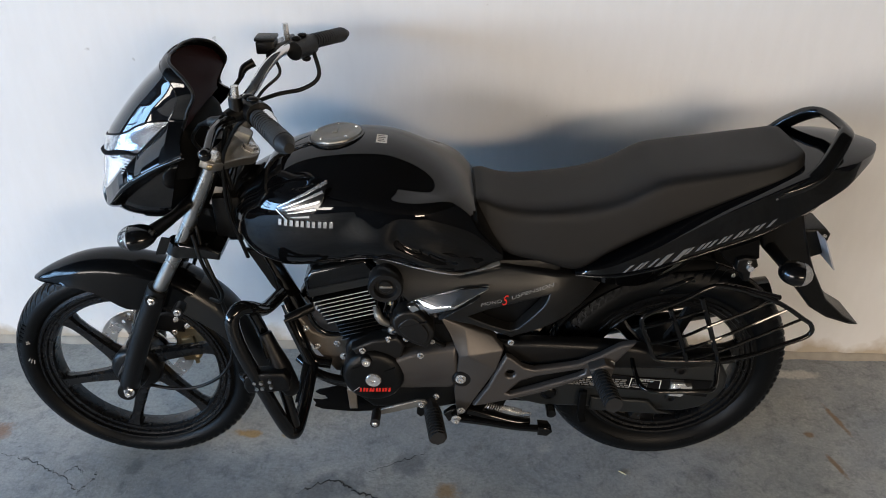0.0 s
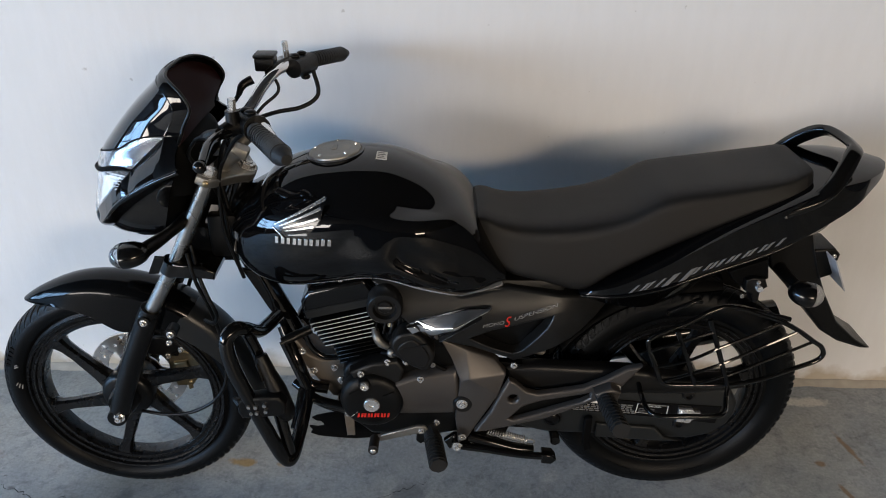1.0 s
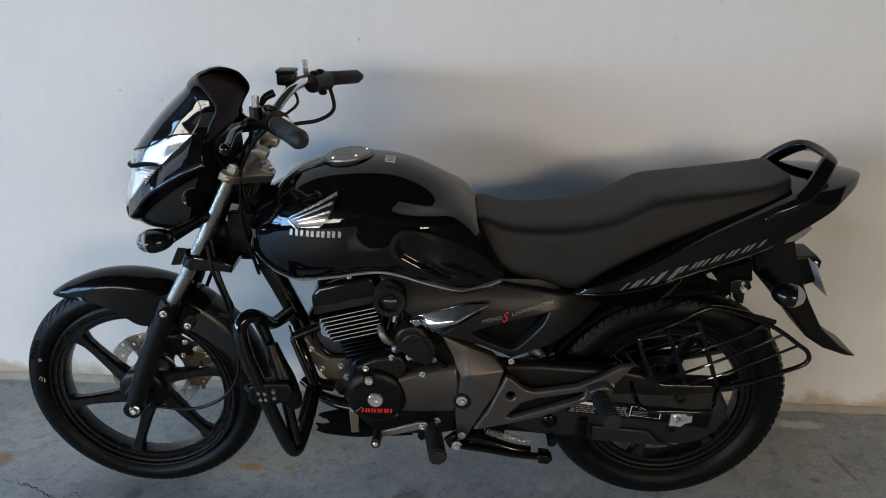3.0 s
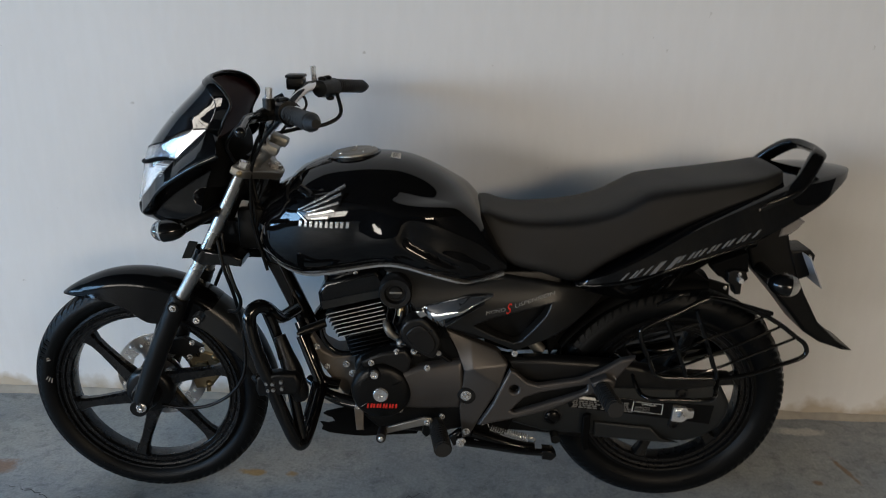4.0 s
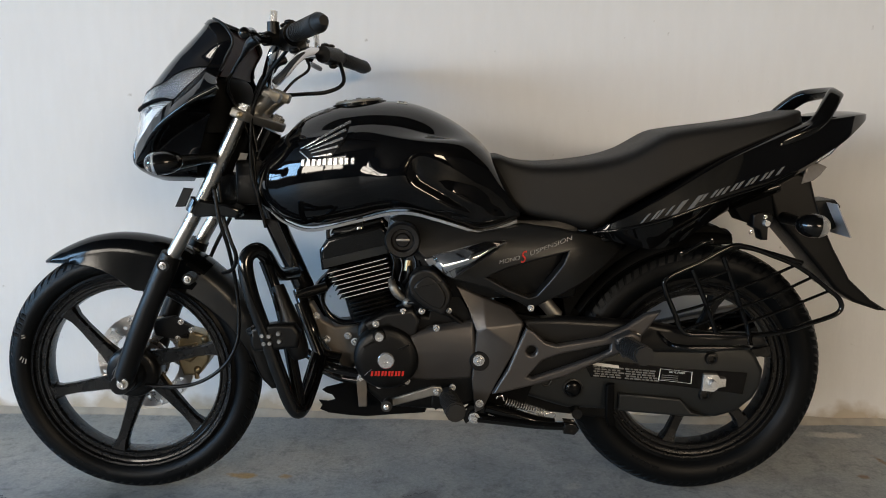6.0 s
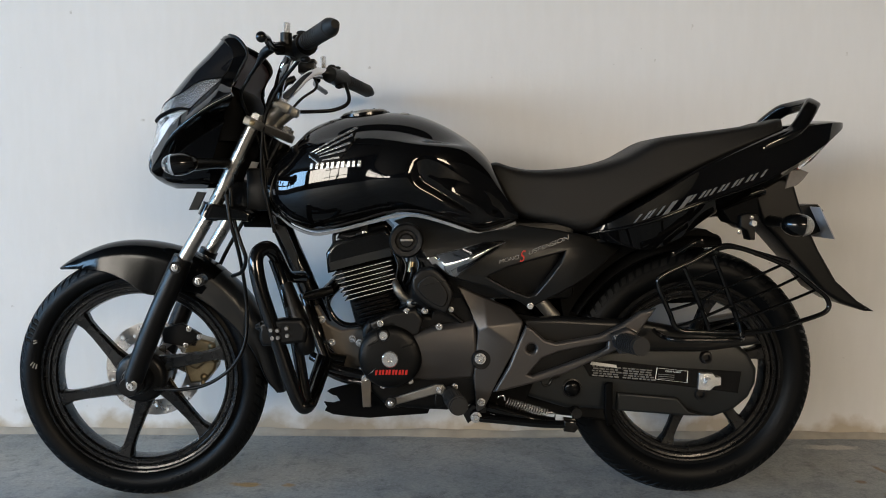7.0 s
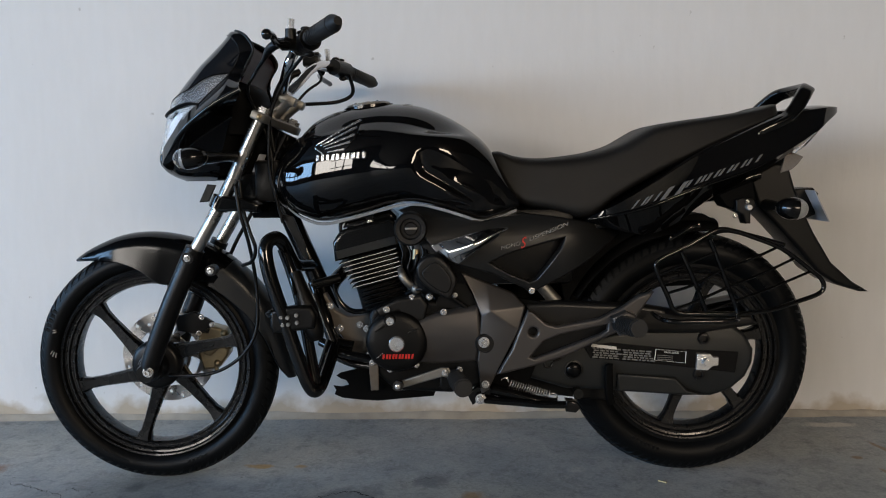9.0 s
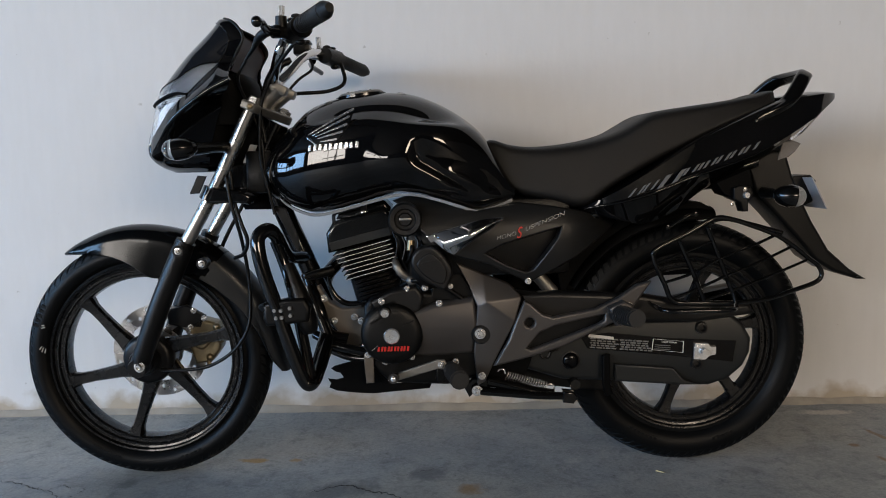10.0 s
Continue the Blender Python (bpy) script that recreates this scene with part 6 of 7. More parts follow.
part("head_arm", plate([(-0.188, 0.625), (-0.166, 0.636), (-0.128, 0.646), (-0.125, 0.635), (-0.147, 0.625), (-0.172, 0.62)], -0.085, -0.06, 0.003), CASEGREY, head)
part("head_loop", tube([(-0.193, -0.06, 0.625), (-0.192, -0.06, 0.646), (-0.175, -0.06, 0.654), (-0.131, -0.06, 0.662), (-0.121, -0.06, 0.648)], 0.0045, 8), PLASTIC, head)
part("head_cover", plate([(-0.189, 0.635), (-0.18, 0.652), (-0.074, 0.677), (-0.058, 0.661), (-0.061, 0.642)], -0.06, 0.06, 0.008), GLOSSPLASTIC, head)
part("head_lug", plate([(-0.141, 0.638), (-0.114, 0.646), (-0.114, 0.676), (-0.127, 0.673), (-0.13, 0.652), (-0.141, 0.648)], -0.07, -0.06, 0.002), FORKGREY, head)
bolt(head, *(-0.121, -0.07, 0.649), 0.006, 0.006)
part("spark_plug_cap", tube([(-0.2, -0.06, 0.515), (-0.238, -0.08, 0.507), (-0.261, -0.09, 0.503)], [0.011, 0.011, 0.008], 14), PLASTIC, head)
part("plug_tip", tube([(-0.227, -0.085, 0.512), (-0.262, -0.1, 0.503)], 0.0035, 8), FORKGREY, head)
carb = part("carburettor", dome(*(0.03, -0.1, 0.52), 0.050, 0.055, 0.048, seg=28), FORKGREY, bike, "black carburettor under a plastic cover")
carb_cover = part("carburettor_cover", plate(spline([(-0.010, 0.544), (-0.004, 0.562), (0.012, 0.575), (0.038, 0.577), (0.060, 0.560), (0.076, 0.538), (0.083, 0.520), (0.077, 0.498), (0.065, 0.478), (0.044, 0.485), (0.021, 0.498), (-0.003, 0.521)], 4, True), -0.166, -0.118, 0.007, 0, 4), DARKGREY, carb, "dark grey rounded cover", 30)
part("cover_face", plate(spline([(0.004, 0.542), (0.030, 0.563), (0.052, 0.550), (0.070, 0.520), (0.062, 0.494), (0.040, 0.498), (0.012, 0.520)], 4, True), -0.1695, -0.160, 0.003, 0, 3), DARKGREY, carb_cover)
part("cover_rib", strip((0.006, 0.538), (0.066, 0.552), 0.0028, -0.1712, -0.166), DARKGREY, carb_cover)
bolt(carb_cover, 0.078, -0.150, 0.484, 0.006, 0.005, DISC)
part("intake_elbow", tube([(-0.050, -0.092, 0.538), (-0.045, -0.106, 0.526), (-0.036, -0.108, 0.512), (-0.022, -0.104, 0.500)], [0.008, 0.010, 0.010, 0.009], 12), ALLOY, carb, "cast aluminium elbow")
part("fuel_hose", tube([(-0.013, -0.1, 0.588), (-0.009, -0.12, 0.57), (-0.013, -0.12, 0.55), (-0.021, -0.1, 0.534)], 0.005, 10), PLASTIC, carb)
for pts, mat in (([(-0.055, -0.085, 0.609), (-0.043, -0.1, 0.58), (-0.046, -0.1, 0.546), (-0.037, -0.1, 0.508)], PLASTIC), ([(-0.035, -0.1, 0.604), (-0.024, -0.11, 0.576), (-0.031, -0.115, 0.542)], FORKGREY), ([(-0.003, -0.11, 0.602), (0.006, -0.12, 0.582), (-0.001, -0.12, 0.556)], FORKGREY), ([(0.011, -0.11, 0.594), (0.016, -0.12, 0.574), (0.031, -0.12, 0.563)], PLASTIC), ([(-0.021, -0.09, 0.598), (-0.016, -0.1, 0.559), (-0.006, -0.12, 0.521)], PLASTIC)):
    part("engine_wire", tube(pts, 0.0022, 8), mat, carb)
part("breather_hose", tube([(-0.035, -0.1, 0.48), (-0.001, -0.13, 0.496), (0.058, -0.13, 0.482), (0.106, -0.12, 0.448)], 0.0055, 10), PLASTIC, carb)
part("fuel_filter", tube([(-0.01, -0.11, 0.586), (-0.013, -0.115, 0.563)], 0.009, 12), BRASS, carb)
part("banjo", dome(*(-0.012, -0.12, 0.494), 0.012, 0.01, 0.011, seg=14), ALLOY, carb)
bolt(carb, *(-0.044, -0.1, 0.529), 0.006, 0.006)
sump = part("sump_guard", plate([[(-0.217, 0.257), (-0.21, 0.246), (-0.215, 0.236), (-0.196, 0.227), (-0.15, 0.221), (-0.109, 0.218), (-0.061, 0.222), (0.025, 0.228), (0.031, 0.242), (0.015, 0.259), (-0.066, 0.293), (-0.148, 0.301), (-0.2, 0.288), (-0.209, 0.282), (-0.198, 0.274), (-0.187, 0.271), (-0.179, 0.259), (-0.196, 0.254)], [(-0.076, 0.249), (-0.062, 0.256), (-0.037, 0.254), (-0.029, 0.247), (-0.04, 0.242), (-0.068, 0.242)]], -0.094, -0.088, 0.001), MATTBLACK, bike, "torn black plastic sump guard")
part("sump", box(-0.15, 0.06, -0.085, 0.10, 0.245, 0.33, 0.015), PLASTIC, bike)
part("drain_bracket", plate([(-0.126, 0.309), (-0.108, 0.309), (-0.107, 0.25), (-0.122, 0.251)], -0.115, -0.11, 0.001), FORKGREY, bike)
part("exhaust_pipe", tube([(-0.19, 0.05, 0.53), (-0.24, 0.07, 0.46), (-0.22, 0.10, 0.32), (-0.10, 0.14, 0.25), (0.10, 0.15, 0.24), (0.30, 0.16, 0.25)], 0.018, 16), TUBE, bike, "black exhaust pipe")
part("silencer", tube([(0.28, 0.165, 0.25), (0.42, 0.175, 0.28), (0.80, 0.18, 0.36), (0.98, 0.18, 0.40)], [0.03, 0.045, 0.048, 0.04], 24), TUBE, bike, "black silencer on the far side")

# -- frame --
part("down_tube", tube([(-0.37, 0.0, 0.778), (-0.317, 0.0, 0.638), (-0.27, 0.0, 0.524), (-0.226, 0.0, 0.408)], 0.024, 16), TUBE, bike, "black frame down tube")
part("down_tube_plate", plate([(-0.336, 0.672), (-0.306, 0.664), (-0.281, 0.6), (-0.272, 0.545), (-0.289, 0.573), (-0.308, 0.614)], -0.06, -0.05, 0.002), PLASTIC, bike)
for y in (-0.06, 0.06):
    part("cradle_tube", tube([(-0.27, y * 0.4, 0.50), (-0.235, y, 0.42), (-0.215, y, 0.36), (-0.17, y, 0.345)], 0.014, 12), TUBE, bike)
part("frame_rail", tube([(-0.25, -0.05, 0.355), (-0.19, -0.09, 0.335), (-0.10, -0.10, 0.318)], 0.011, 12), TUBE, bike)
part("frame_rail", tube([(-0.24, -0.06, 0.335), (-0.16, -0.08, 0.305), (-0.06, -0.10, 0.305)], 0.010, 12), TUBE, bike)
part("far_guard_panel", plate([(0.45, 0.46), (0.60, 0.45), (0.76, 0.456), (0.85, 0.472), (0.84, 0.56), (0.70, 0.60), (0.45, 0.58)], 0.12, 0.13, 0.003), PLASTIC, bike, "black guard panel on the far side")
part("top_tube", tube([(-0.33, 0, 0.82), (0.1, 0, 0.76), (0.35, 0, 0.69), (0.80, 0, 0.72)], 0.03, 14), TUBE, bike)
for y in (-0.10, 0.10):
    part("rear_frame_tube", tube([(0.20, y, 0.62), (0.45, y, 0.645), (0.80, y * 0.8, 0.75)], 0.014, 12), TUBE, bike)
part("pivot_frame", plate([(0.188, 0.5), (0.358, 0.501), (0.423, 0.478), (0.432, 0.42), (0.251, 0.419), (0.193, 0.438)], 0.0, 0.05, 0.004), MATTBLACK, bike)
shock = part("shock_absorber", tube([(0.291, -0.05, 0.488), (0.329, -0.05, 0.445)], 0.016, 16), ALLOY, bike, "rear mono shock absorber")
part("shock_reservoir", tube([(0.248, -0.09, 0.543), (0.267, -0.09, 0.502)], 0.012, 14), REDLENS, shock, "small red bottle")
bolt(panel, *(0.253, -0.164, 0.494), 0.007, 0.006)

# -- swing arm, chain case, foot bracket --
pivot = part("pivot_plate", facets([(0.092, -0.122, 0.534), (0.154, -0.122, 0.506), (0.215, -0.122, 0.481), (0.242, -0.14, 0.453), (0.225, -0.15, 0.399), (0.18, -0.146, 0.311), (0.156, -0.138, 0.255), (0.138, -0.134, 0.243), (0.13, -0.14, 0.324), (0.139, -0.142, 0.432), (0.119, -0.128, 0.486), (0.159, -0.154, 0.445)], [[0, 1, 11, 9, 10], [1, 2, 3, 11], [3, 4, 11], [11, 4, 5, 6, 7, 8, 9]], -0.10), GREY, bike, "grey metallic swing arm pivot cover", 35)
part("pivot_boss", lathe([(0.0, -0.006), (0.020, -0.006), (0.023, -0.002), (0.023, 0.02), (0, 0.02)], (0.147, -0.14, 0.368), "Y", 28), DARKGREY, pivot)
bolt(pivot, *(0.144, -0.146, 0.371), 0.0125, 0.007)
bolt(pivot, *(0.147, -0.143, 0.27), 0.009, 0.006)
bracket = part("footrest_bracket", plate([[(0.246, 0.447), (0.26, 0.441), (0.288, 0.415), (0.313, 0.408), (0.411, 0.425), (0.46, 0.449), (0.502, 0.478), (0.537, 0.486), (0.515, 0.454), (0.492, 0.422), (0.453, 0.392), (0.333, 0.337), (0.254, 0.314), (0.194, 0.299), (0.174, 0.296), (0.208, 0.355), (0.225, 0.399)], [(p[0], p[1]) for p in circle(*[(0.258, 0.396)][0], 0.0105, 20)], [(0.251, 0.337), (0.282, 0.373), (0.319, 0.388), (0.43, 0.411), (0.429, 0.397), (0.411, 0.387), (0.319, 0.353), (0.261, 0.333)]], -0.158, -0.138, 0.006, 0, 4), GREY, bike, "grey metallic footrest bracket")
part("bracket_backing", plate([(0.229, 0.41), (0.281, 0.409), (0.314, 0.389), (0.433, 0.414), (0.437, 0.39), (0.334, 0.345), (0.242, 0.322)], -0.137, -0.128, 0.001), PLASTIC, bracket)
bolt(bracket, *(0.485, -0.16, 0.43), 0.0085, 0.007)
part("pivot_backing", plate([(0.165, 0.479), (0.279, 0.461), (0.292, 0.368), (0.245, 0.245), (0.15, 0.246), (0.138, 0.371)], -0.118, -0.10, 0.002), MATTBLACK, bike)
peg = part("pillion_footrest", tube([(0.455, -0.150, 0.412), (0.457, -0.185, 0.417), (0.464, -0.297, 0.431)], [0.018, 0.0195, 0.0195, 0.019], 8, 4), GRIPRUBBER, bracket, "black rubber pillion footrest")
part("peg_hanger", plate([(0.432, 0.431), (0.467, 0.446), (0.489, 0.436), (0.481, 0.391), (0.451, 0.389)], -0.185, -0.155, 0.006), GREY, bracket)
peg2 = part("rider_footrest", tube([(0.072, -0.14, 0.292), (0.079, -0.17, 0.29), (0.092, -0.262, 0.297)], [0.016, 0.0195, 0.0195, 0.0185], 8, 4), GRIPRUBBER, bike, "ribbed black rubber footrest")
for base, tip in (((0.079, -0.17, 0.29), (0.092, -0.262, 0.297)), ((0.457, -0.185, 0.417), (0.464, -0.297, 0.431))):
    p, q = Vector(base), Vector(tip)
    for k in np.linspace(0.08, 0.92, 9).tolist():
        c, d = p + (q - p) * k, (q - p).normalized()
        part("peg_rib", tube([c - d * 0.0025, c + d * 0.0025], 0.0212 if base[0] < 0.3 else 0.0208, 16, smooth=False), GRIPRUBBER, peg2 if base[0] < 0.3 else peg)
swing = part("swing_arm", plate([(0.237, 0.458), (0.324, 0.46), (0.523, 0.449), (0.657, 0.425), (0.777, 0.423), (0.794, 0.397), (0.658, 0.379), (0.498, 0.381), (0.317, 0.391), (0.257, 0.412)], -0.125, -0.085, 0.012, 0, 4), DARKGREY, bike, "dark grey swing arm")
chain = part("chain_case", bent(plate([(0.21, 0.346), (0.317, 0.38), (0.456, 0.386), (0.55, 0.395), (0.656, 0.404), (0.736, 0.401), (0.766, 0.378), (0.786, 0.34), (0.784, 0.307), (0.769, 0.272), (0.735, 0.239), (0.69, 0.223), (0.633, 0.227), (0.458, 0.241), (0.404, 0.244), (0.337, 0.248), (0.257, 0.274), (0.21, 0.291)], -0.132, -0.085, 0.012, 0, 5), lambda x, z: 1.2 * (z - [(0.469, 0.316), (0.716, 1.017)][0][1]) ** 2), CASEGREY, bike, "dark grey enclosed chain case")
part("chain_case_rib", plate([(0.456, 0.289), (0.597, 0.276), (0.625, 0.245), (0.672, 0.231), (0.618, 0.232), (0.457, 0.245)], -0.139, -0.128, 0.006, 0, 3), CASEGREY, chain)
label_strip = part("label_strip", plate([(0.376, 0.356), (0.442, 0.363), (0.576, 0.347), (0.747, 0.336), (0.74, 0.285), (0.576, 0.306), (0.392, 0.326)], -0.1345, -0.1315, 0.0006, 0, 1), LABELBLACK, chain, "glossy black strip with printed labels")
part("label_title", plate([(0.396, 0.361), (0.454, 0.353), (0.455, 0.346), (0.393, 0.354)], -0.1352, -0.1343, 0.0001, 0, 0), WHITE, label_strip)
rnd = random.Random(4)
slope = -0.085
for start, end in ((0.3975, 0.461), (0.469, 0.543)):
    for r in range(5):
        x = start + 0.0026 * (r % 2)
        while x < end - 0.005:
            w = rnd.uniform(0.004, 0.0145)
            z = 0.3495 + (x - 0.3975) * slope - r * 0.0055
            part("print_bar", plate([(x, z), (x + w, z + w * slope), (x + w, z + w * slope + 0.0034), (x, z + 0.0034)], -0.1351, -0.1343, 0.0001, 0, 0), PRINT, label_strip)
            x += w + 0.0026
box_o = [(0.548, 0.346), (0.622, 0.338), (0.621, 0.31), (0.545, 0.319)]
bc = np.mean(np.array(box_o), axis=0)
part("label_frame", plate([box_o, [tuple(bc + (np.array(p) - bc) * 0.95) for p in box_o]], -0.1352, -0.1343, 0.0001, 0, 0), WHITE, label_strip)
ta, tb = [(0.569, 0.336), (0.604, 0.333)]
lettering("lettering", "DRIVE CHAIN", ta, tb, -0.1346, 0.0042, WHITE, label_strip, 0.0, "small white print")
for r in range(3):
    p, q = [(0.552, 0.331), (0.59, 0.328)]
    part("print_bar", strip((p[0], p[1] - r * 0.0048), (q[0], q[1] - r * 0.0048), 0.0016, -0.1351, -0.1343), PRINT, label_strip)
adj = (0.663, -0.135, 0.317)
part("chain_adjuster", plate([(0.646, 0.334), (0.678, 0.333), (0.684, 0.325), (0.697, 0.325), (0.697, 0.306), (0.682, 0.303), (0.671, 0.293), (0.644, 0.296)], -0.142, -0.134, 0.001), STEEL, chain, "zinc chain adjuster plate")
bolt(chain, adj[0], -0.143, adj[2], 0.0135, 0.012, name="axle_nut")
part("axle_tip", lathe([(0, -0.018), (0.007, -0.018), (0.008, -0.01), (0.008, 0.1), (0, 0.1)], (adj[0], -0.143, adj[2]), "Y", 16), STEEL, chain)
part("adjuster_screw", tube([(0.739, -0.125, 0.309), (0.76, -0.125, 0.308)], 0.0042, 8), STEEL, chain)
for p in [(0.664, -0.135, 0.369), (0.654, -0.135, 0.283)]:
    part("case_boss", lathe([(0, 0.004), (0.006, 0.004), (0.008, -0.003), (0.013, -0.002), (0.015, 0.006), (0, 0.01)], p, "Y", 24), DARKGREY, chain)
plug = part("inspection_plug", dome(*(0.352, -0.132, 0.298), 0.019, 0.010, 0.019, seg=24), LABELBLACK, chain, "glossy black rubber plug")
part("plug_ring", lathe([(0.019, -0.003), (0.0225, -0.002), (0.024, 0.004), (0.019, 0.004)], (0.352, -0.132, 0.298), "Y", 28, closed=True), DARKGREY, chain)
part("case_hook", tube([(0.28, -0.132, 0.317), (0.285, -0.134, 0.306), (0.298, -0.134, 0.306), (0.306, -0.134, 0.32), (0.322, -0.132, 0.324)], 0.003, 8), DARKGREY, chain)

chain.matrix_local = Matrix.Translation((0.009, 0.030, -0.0075))

part("lower_frame", plate([(0.142, 0.294), (0.452, 0.275), (0.46, 0.195), (0.332, 0.21), (0.219, 0.218), (0.158, 0.204)], -0.05, 0.05, 0.004), PLASTIC, bike)

# -- stands, levers --
stand = part("side_stand", tube([(0.138, -0.128, 0.229), (0.202, -0.135, 0.225), (0.28, -0.148, 0.221), (0.345, -0.155, 0.221)], [0.0095, 0.0095, 0.009, 0.009], 14), TUBE, bike, "folded black side stand")
part("stand_foot", plate([(0.333, 0.234), (0.359, 0.231), (0.368, 0.217), (0.357, 0.204), (0.333, 0.207)], -0.165, -0.135, 0.004), TUBE, stand)
part("stand_lug", plate([(0.105, 0.239), (0.128, 0.259), (0.164, 0.256), (0.169, 0.234), (0.15, 0.223), (0.128, 0.221), (0.118, 0.213)], -0.125, -0.110, 0.003), TUBE, stand)
bolt(stand, *(0.136, -0.135, 0.232), 0.0125, 0.009)


def coil(p, q, r, turns, wire):
    p, q = Vector(p), Vector(q)
    d = (q - p).normalized()
    s = d.cross(Vector((0, 1, 0))).normalized()
    u = s.cross(d)
    pts = []
    for k in np.linspace(0, 1, turns * 10 + 1).tolist():
        a = 2 * math.pi * turns * k
        pts.append(p + (q - p) * k + r * (math.cos(a) * s + math.sin(a) * u))
    return tube(pts, wire, 6, smooth=False)


spring = part("stand_spring", coil(*[(0.200, -0.153, 0.276), (0.296, -0.153, 0.246)], 0.0085, 17, 0.0015), STEEL, bike, "zinc stand return spring")
part("spring_hook", tube([(0.200, -0.153, 0.276), (0.196, -0.153, 0.287), (0.184, -0.153, 0.284), (0.184, -0.15, 0.271), (0.194, -0.15, 0.263), (0.195, -0.15, 0.255)], 0.0019, 8), STEEL, spring)
part("spring_hook", tube([(0.296, -0.153, 0.246), (0.309, -0.153, 0.247), (0.317, -0.15, 0.24), (0.312, -0.15, 0.23), (0.299, -0.15, 0.233)], 0.0019, 8), STEEL, spring)
spring.matrix_local = Matrix.Translation((0.004, 0.036, -0.010))
part("spring_post", lathe([(0, -0.01), (0.008, -0.01), (0.0085, 0.03), (0, 0.03)], (0.198, -0.14, 0.263), "Y", 16), STEEL, spring)
cstand = part("centre_stand", tube([(0.163, -0.12, 0.252), (0.216, -0.125, 0.239), (0.269, -0.13, 0.225), (0.316, -0.13, 0.217)], [0.014, 0.014, 0.013, 0.012], 14), TUBE, bike, "folded black centre stand")
part("stand_arm", tube([(0.17, 0.12, 0.265), (0.28, 0.13, 0.24), (0.40, 0.13, 0.22), (0.46, 0.13, 0.20)], 0.013, 12), TUBE, cstand)
part("stand_plate", plate([(0.433, 0.302), (0.441, 0.308), (0.452, 0.307), (0.453, 0.233), (0.459, 0.21), (0.442, 0.205), (0.434, 0.233)], -0.122, -0.108, 0.004), MATTBLACK, cstand)
part("stand_crossbar", tube([(0.37, -0.12, 0.235), (0.37, 0.12, 0.235)], 0.012, 12), TUBE, cstand)
gear = part("gear_lever", plate([(-0.061, 0.281), (0.043, 0.315), (0.061, 0.314), (0.069, 0.301), (0.061, 0.29), (0.045, 0.293), (-0.056, 0.265), (-0.066, 0.27)], -0.158, -0.150, 0.003), ALLOY, bike, "cast aluminium gear lever")
part("lever_rubber", tube([(-0.055, -0.155, 0.276), (-0.055, -0.205, 0.287)], 0.0115, 16), GRIPRUBBER, gear)
part("lever_tip", dome(*(-0.055, -0.207, 0.287), 0.007, 0.004, 0.007, seg=14), STEEL, gear)
bolt(gear, *(0.052, -0.16, 0.304), 0.007, 0.007)
part("lever_clamp", plate([(0.043, 0.301), (0.061, 0.301), (0.063, 0.268), (0.05, 0.258), (0.04, 0.269)], -0.155, -0.14, 0.003), PLASTIC, gear)

# -- crash guard --
guard = part("crash_guard", tube([(-0.272, -0.05, 0.545), (-0.292, -0.13, 0.561), (-0.302, -0.205, 0.616), (-0.317, -0.225, 0.628), (-0.332, -0.24, 0.608), (-0.323, -0.247, 0.547), (-0.295, -0.247, 0.454), (-0.267, -0.243, 0.358), (-0.247, -0.238, 0.3), (-0.232, -0.228, 0.289), (-0.223, -0.165, 0.309), (-0.213, -0.08, 0.352)], 0.0155, 16, 8), TUBE, bike, "black tubular engine crash guard")
part("guard_inner_tube", tube([(-0.306, -0.19, 0.602), (-0.289, -0.19, 0.551), (-0.27, -0.2, 0.488), (-0.253, -0.21, 0.4), (-0.235, -0.225, 0.301)], 0.0125, 14), TUBE, guard)
part("guard_pad", tube([(-0.277, -0.205, 0.55), (-0.263, -0.215, 0.514), (-0.248, -0.222, 0.473), (-0.236, -0.224, 0.424), (-0.232, -0.222, 0.403)], [0.013, 0.016, 0.021, 0.022, 0.016], 16), PLASTIC, guard)
for a, b in ((0, 1), (2, 3)):
    ends = [(-0.273, -0.205, 0.538), (-0.26, -0.215, 0.504), (-0.247, -0.222, 0.469), (-0.235, -0.224, 0.429)]
    part("pad_groove", tube([(ends[a][0] - 0.010, ends[a][1] - 0.012, ends[a][2]), (ends[b][0] - 0.012, ends[b][1] - 0.017, ends[b][2])], 0.004, 8), GLOSSPLASTIC, guard)
clampg = part("guard_clamp", plate([(-0.325, 0.474), (-0.275, 0.483), (-0.236, 0.482), (-0.224, 0.462), (-0.23, 0.432), (-0.277, 0.427), (-0.319, 0.424), (-0.326, 0.439)], -0.258, -0.226, 0.008, 0, 3), PLASTIC, guard, "black clamp block with bolts")
for p in [(-0.3, -0.26, 0.46), (-0.297, -0.26, 0.443), (-0.286, -0.26, 0.459), (-0.285, -0.26, 0.444), (-0.267, -0.26, 0.464), (-0.266, -0.26, 0.448)]:
    part("clamp_bolt", lathe([(0, -0.004), (0.004, -0.004), (0.0045, 0), (0.0045, 0.004)], p, "Y", 10), DISC, clampg)
part("clamp_strap", tube([(-0.319, -0.255, 0.472), (-0.333, -0.24, 0.464), (-0.32, -0.255, 0.459)], 0.005, 8), PLASTIC, clampg)
part("guard_stay", tube([(-0.223, -0.07, 0.367), (-0.235, -0.16, 0.308)], 0.011, 12), TUBE, guard)
part("guard_stay", tube([(-0.264, -0.05, 0.475), (-0.213, -0.08, 0.352)], 0.012, 12), TUBE, guard)

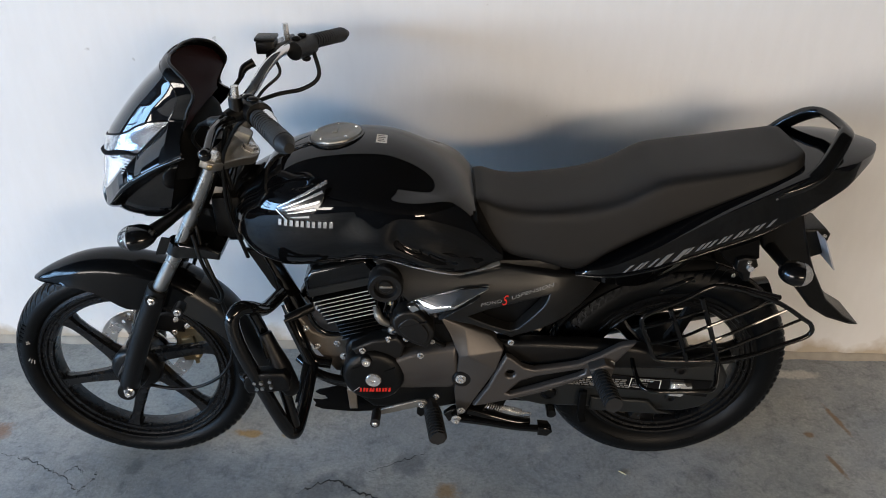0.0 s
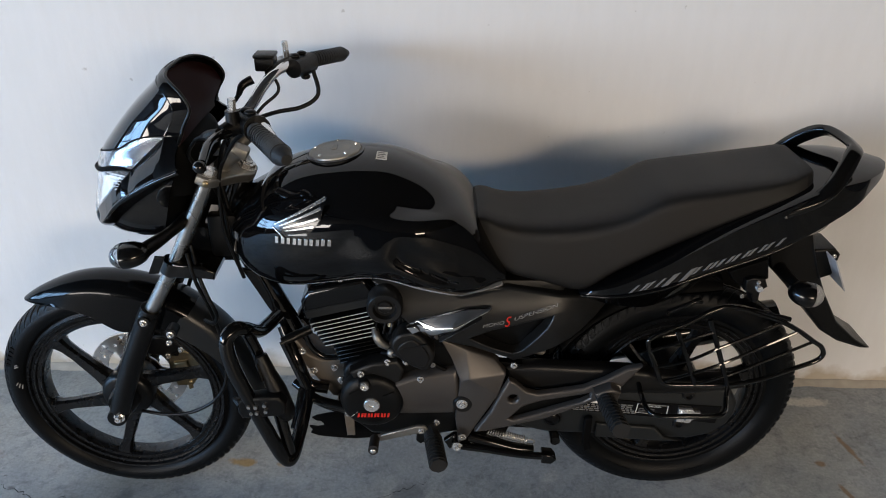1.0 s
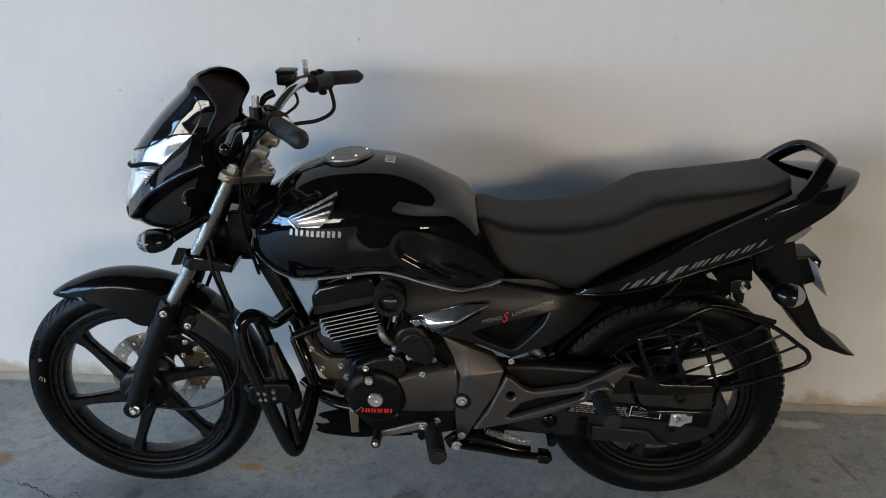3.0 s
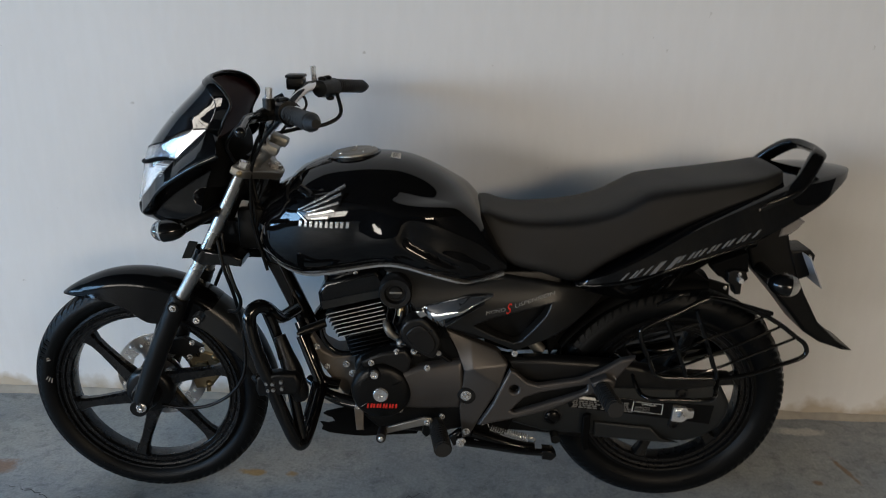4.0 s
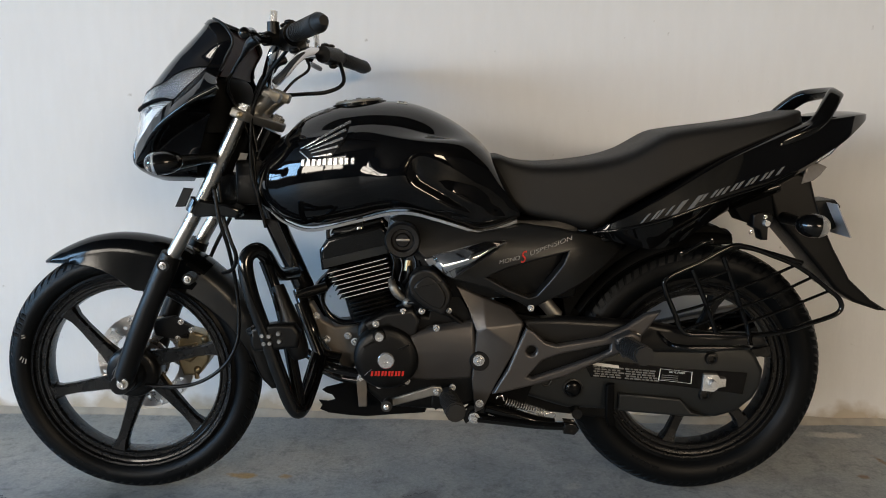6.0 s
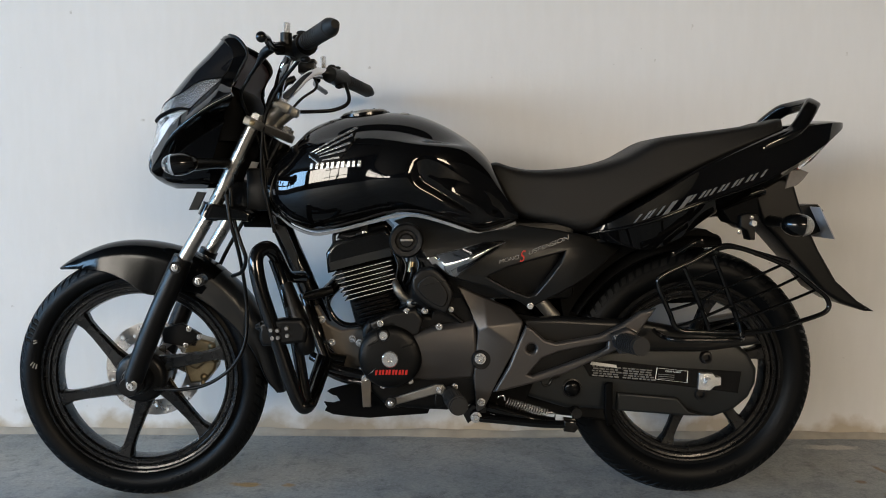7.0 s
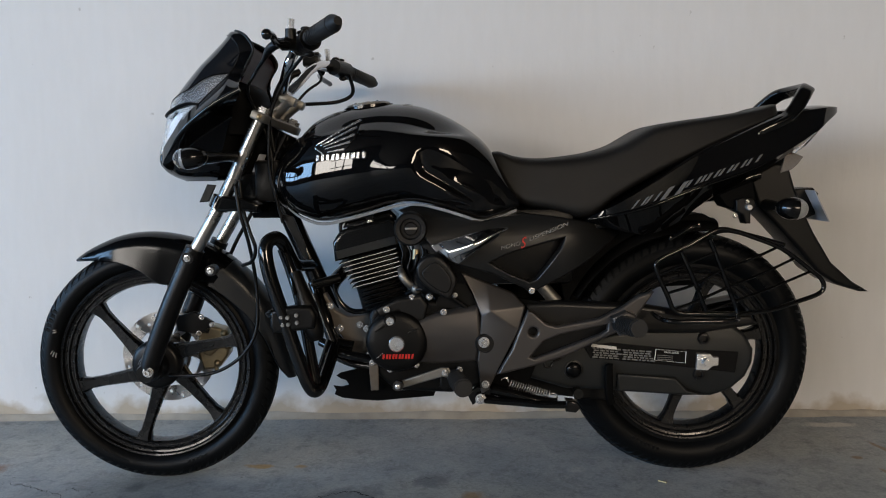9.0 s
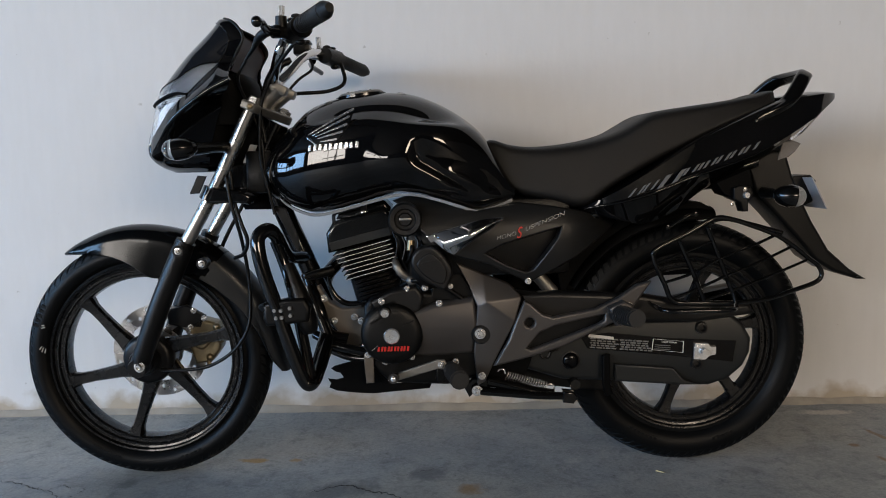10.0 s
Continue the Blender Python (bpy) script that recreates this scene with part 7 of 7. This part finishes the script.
# -- rear leg guard grille --
grille = part("leg_guard", tube([(0.736, -0.148, 0.43), (0.646, -0.152, 0.432), (0.589, -0.152, 0.438), (0.566, -0.152, 0.48), (0.542, -0.15, 0.536), (0.55, -0.148, 0.559), (0.619, -0.142, 0.591), (0.684, -0.135, 0.624), (0.727, -0.13, 0.621), (0.781, -0.128, 0.603), (0.833, -0.125, 0.582), (0.876, -0.12, 0.556), (0.918, -0.113, 0.524), (0.943, -0.109, 0.505), (0.952, -0.108, 0.483), (0.936, -0.11, 0.466), (0.877, -0.12, 0.449), (0.81, -0.135, 0.434), (0.736, -0.15, 0.43)], 0.0056, 10, 6), TUBE, bike, "black wire leg guard beside the rear wheel")
for pts, r in (([(0.598, -0.152, 0.577), (0.629, -0.156, 0.507), (0.657, -0.156, 0.438)], 0.0056), ([(0.664, -0.148, 0.604), (0.7, -0.154, 0.512), (0.731, -0.154, 0.432)], 0.0056),
               ([(0.547, -0.152, 0.525), (0.613, -0.154, 0.551), (0.676, -0.152, 0.575)], 0.0034), ([(0.566, -0.153, 0.481), (0.632, -0.157, 0.503), (0.691, -0.155, 0.534), (0.765, -0.14, 0.557), (0.833, -0.125, 0.582)], 0.0034),
               ([(0.585, -0.153, 0.443), (0.643, -0.157, 0.467), (0.708, -0.156, 0.495), (0.794, -0.135, 0.522), (0.876, -0.12, 0.555)], 0.0034), ([(0.657, -0.155, 0.437), (0.722, -0.155, 0.46), (0.809, -0.135, 0.485), (0.918, -0.113, 0.522)], 0.0034)):
    part("guard_rod", tube(pts, r, 8), TUBE, grille)
part("foot_step", tube([(0.534, -0.152, 0.436), (0.530, -0.200, 0.437), (0.533, -0.245, 0.438), (0.556, -0.259, 0.437), (0.610, -0.260, 0.437), (0.665, -0.259, 0.437), (0.692, -0.246, 0.436), (0.712, -0.200, 0.434), (0.734, -0.152, 0.430)], 0.0056, 10), TUBE, grille, "black foot step bar standing out from the guard")
part("guard_upper_stay", tube([(0.582, -0.12, 0.603), (0.624, -0.125, 0.629), (0.647, -0.12, 0.636)], 0.0056, 10), TUBE, grille)
part("guard_upper_stay", tube([(0.678, -0.13, 0.618), (0.716, -0.125, 0.622), (0.784, -0.122, 0.605), (0.849, -0.12, 0.586)], 0.0056, 10), TUBE, grille)
for p in [(0.581, -0.125, 0.605), (0.646, -0.125, 0.634), (0.774, -0.115, 0.605)]:
    bolt(grille, *p, 0.005, 0.005, TUBE)
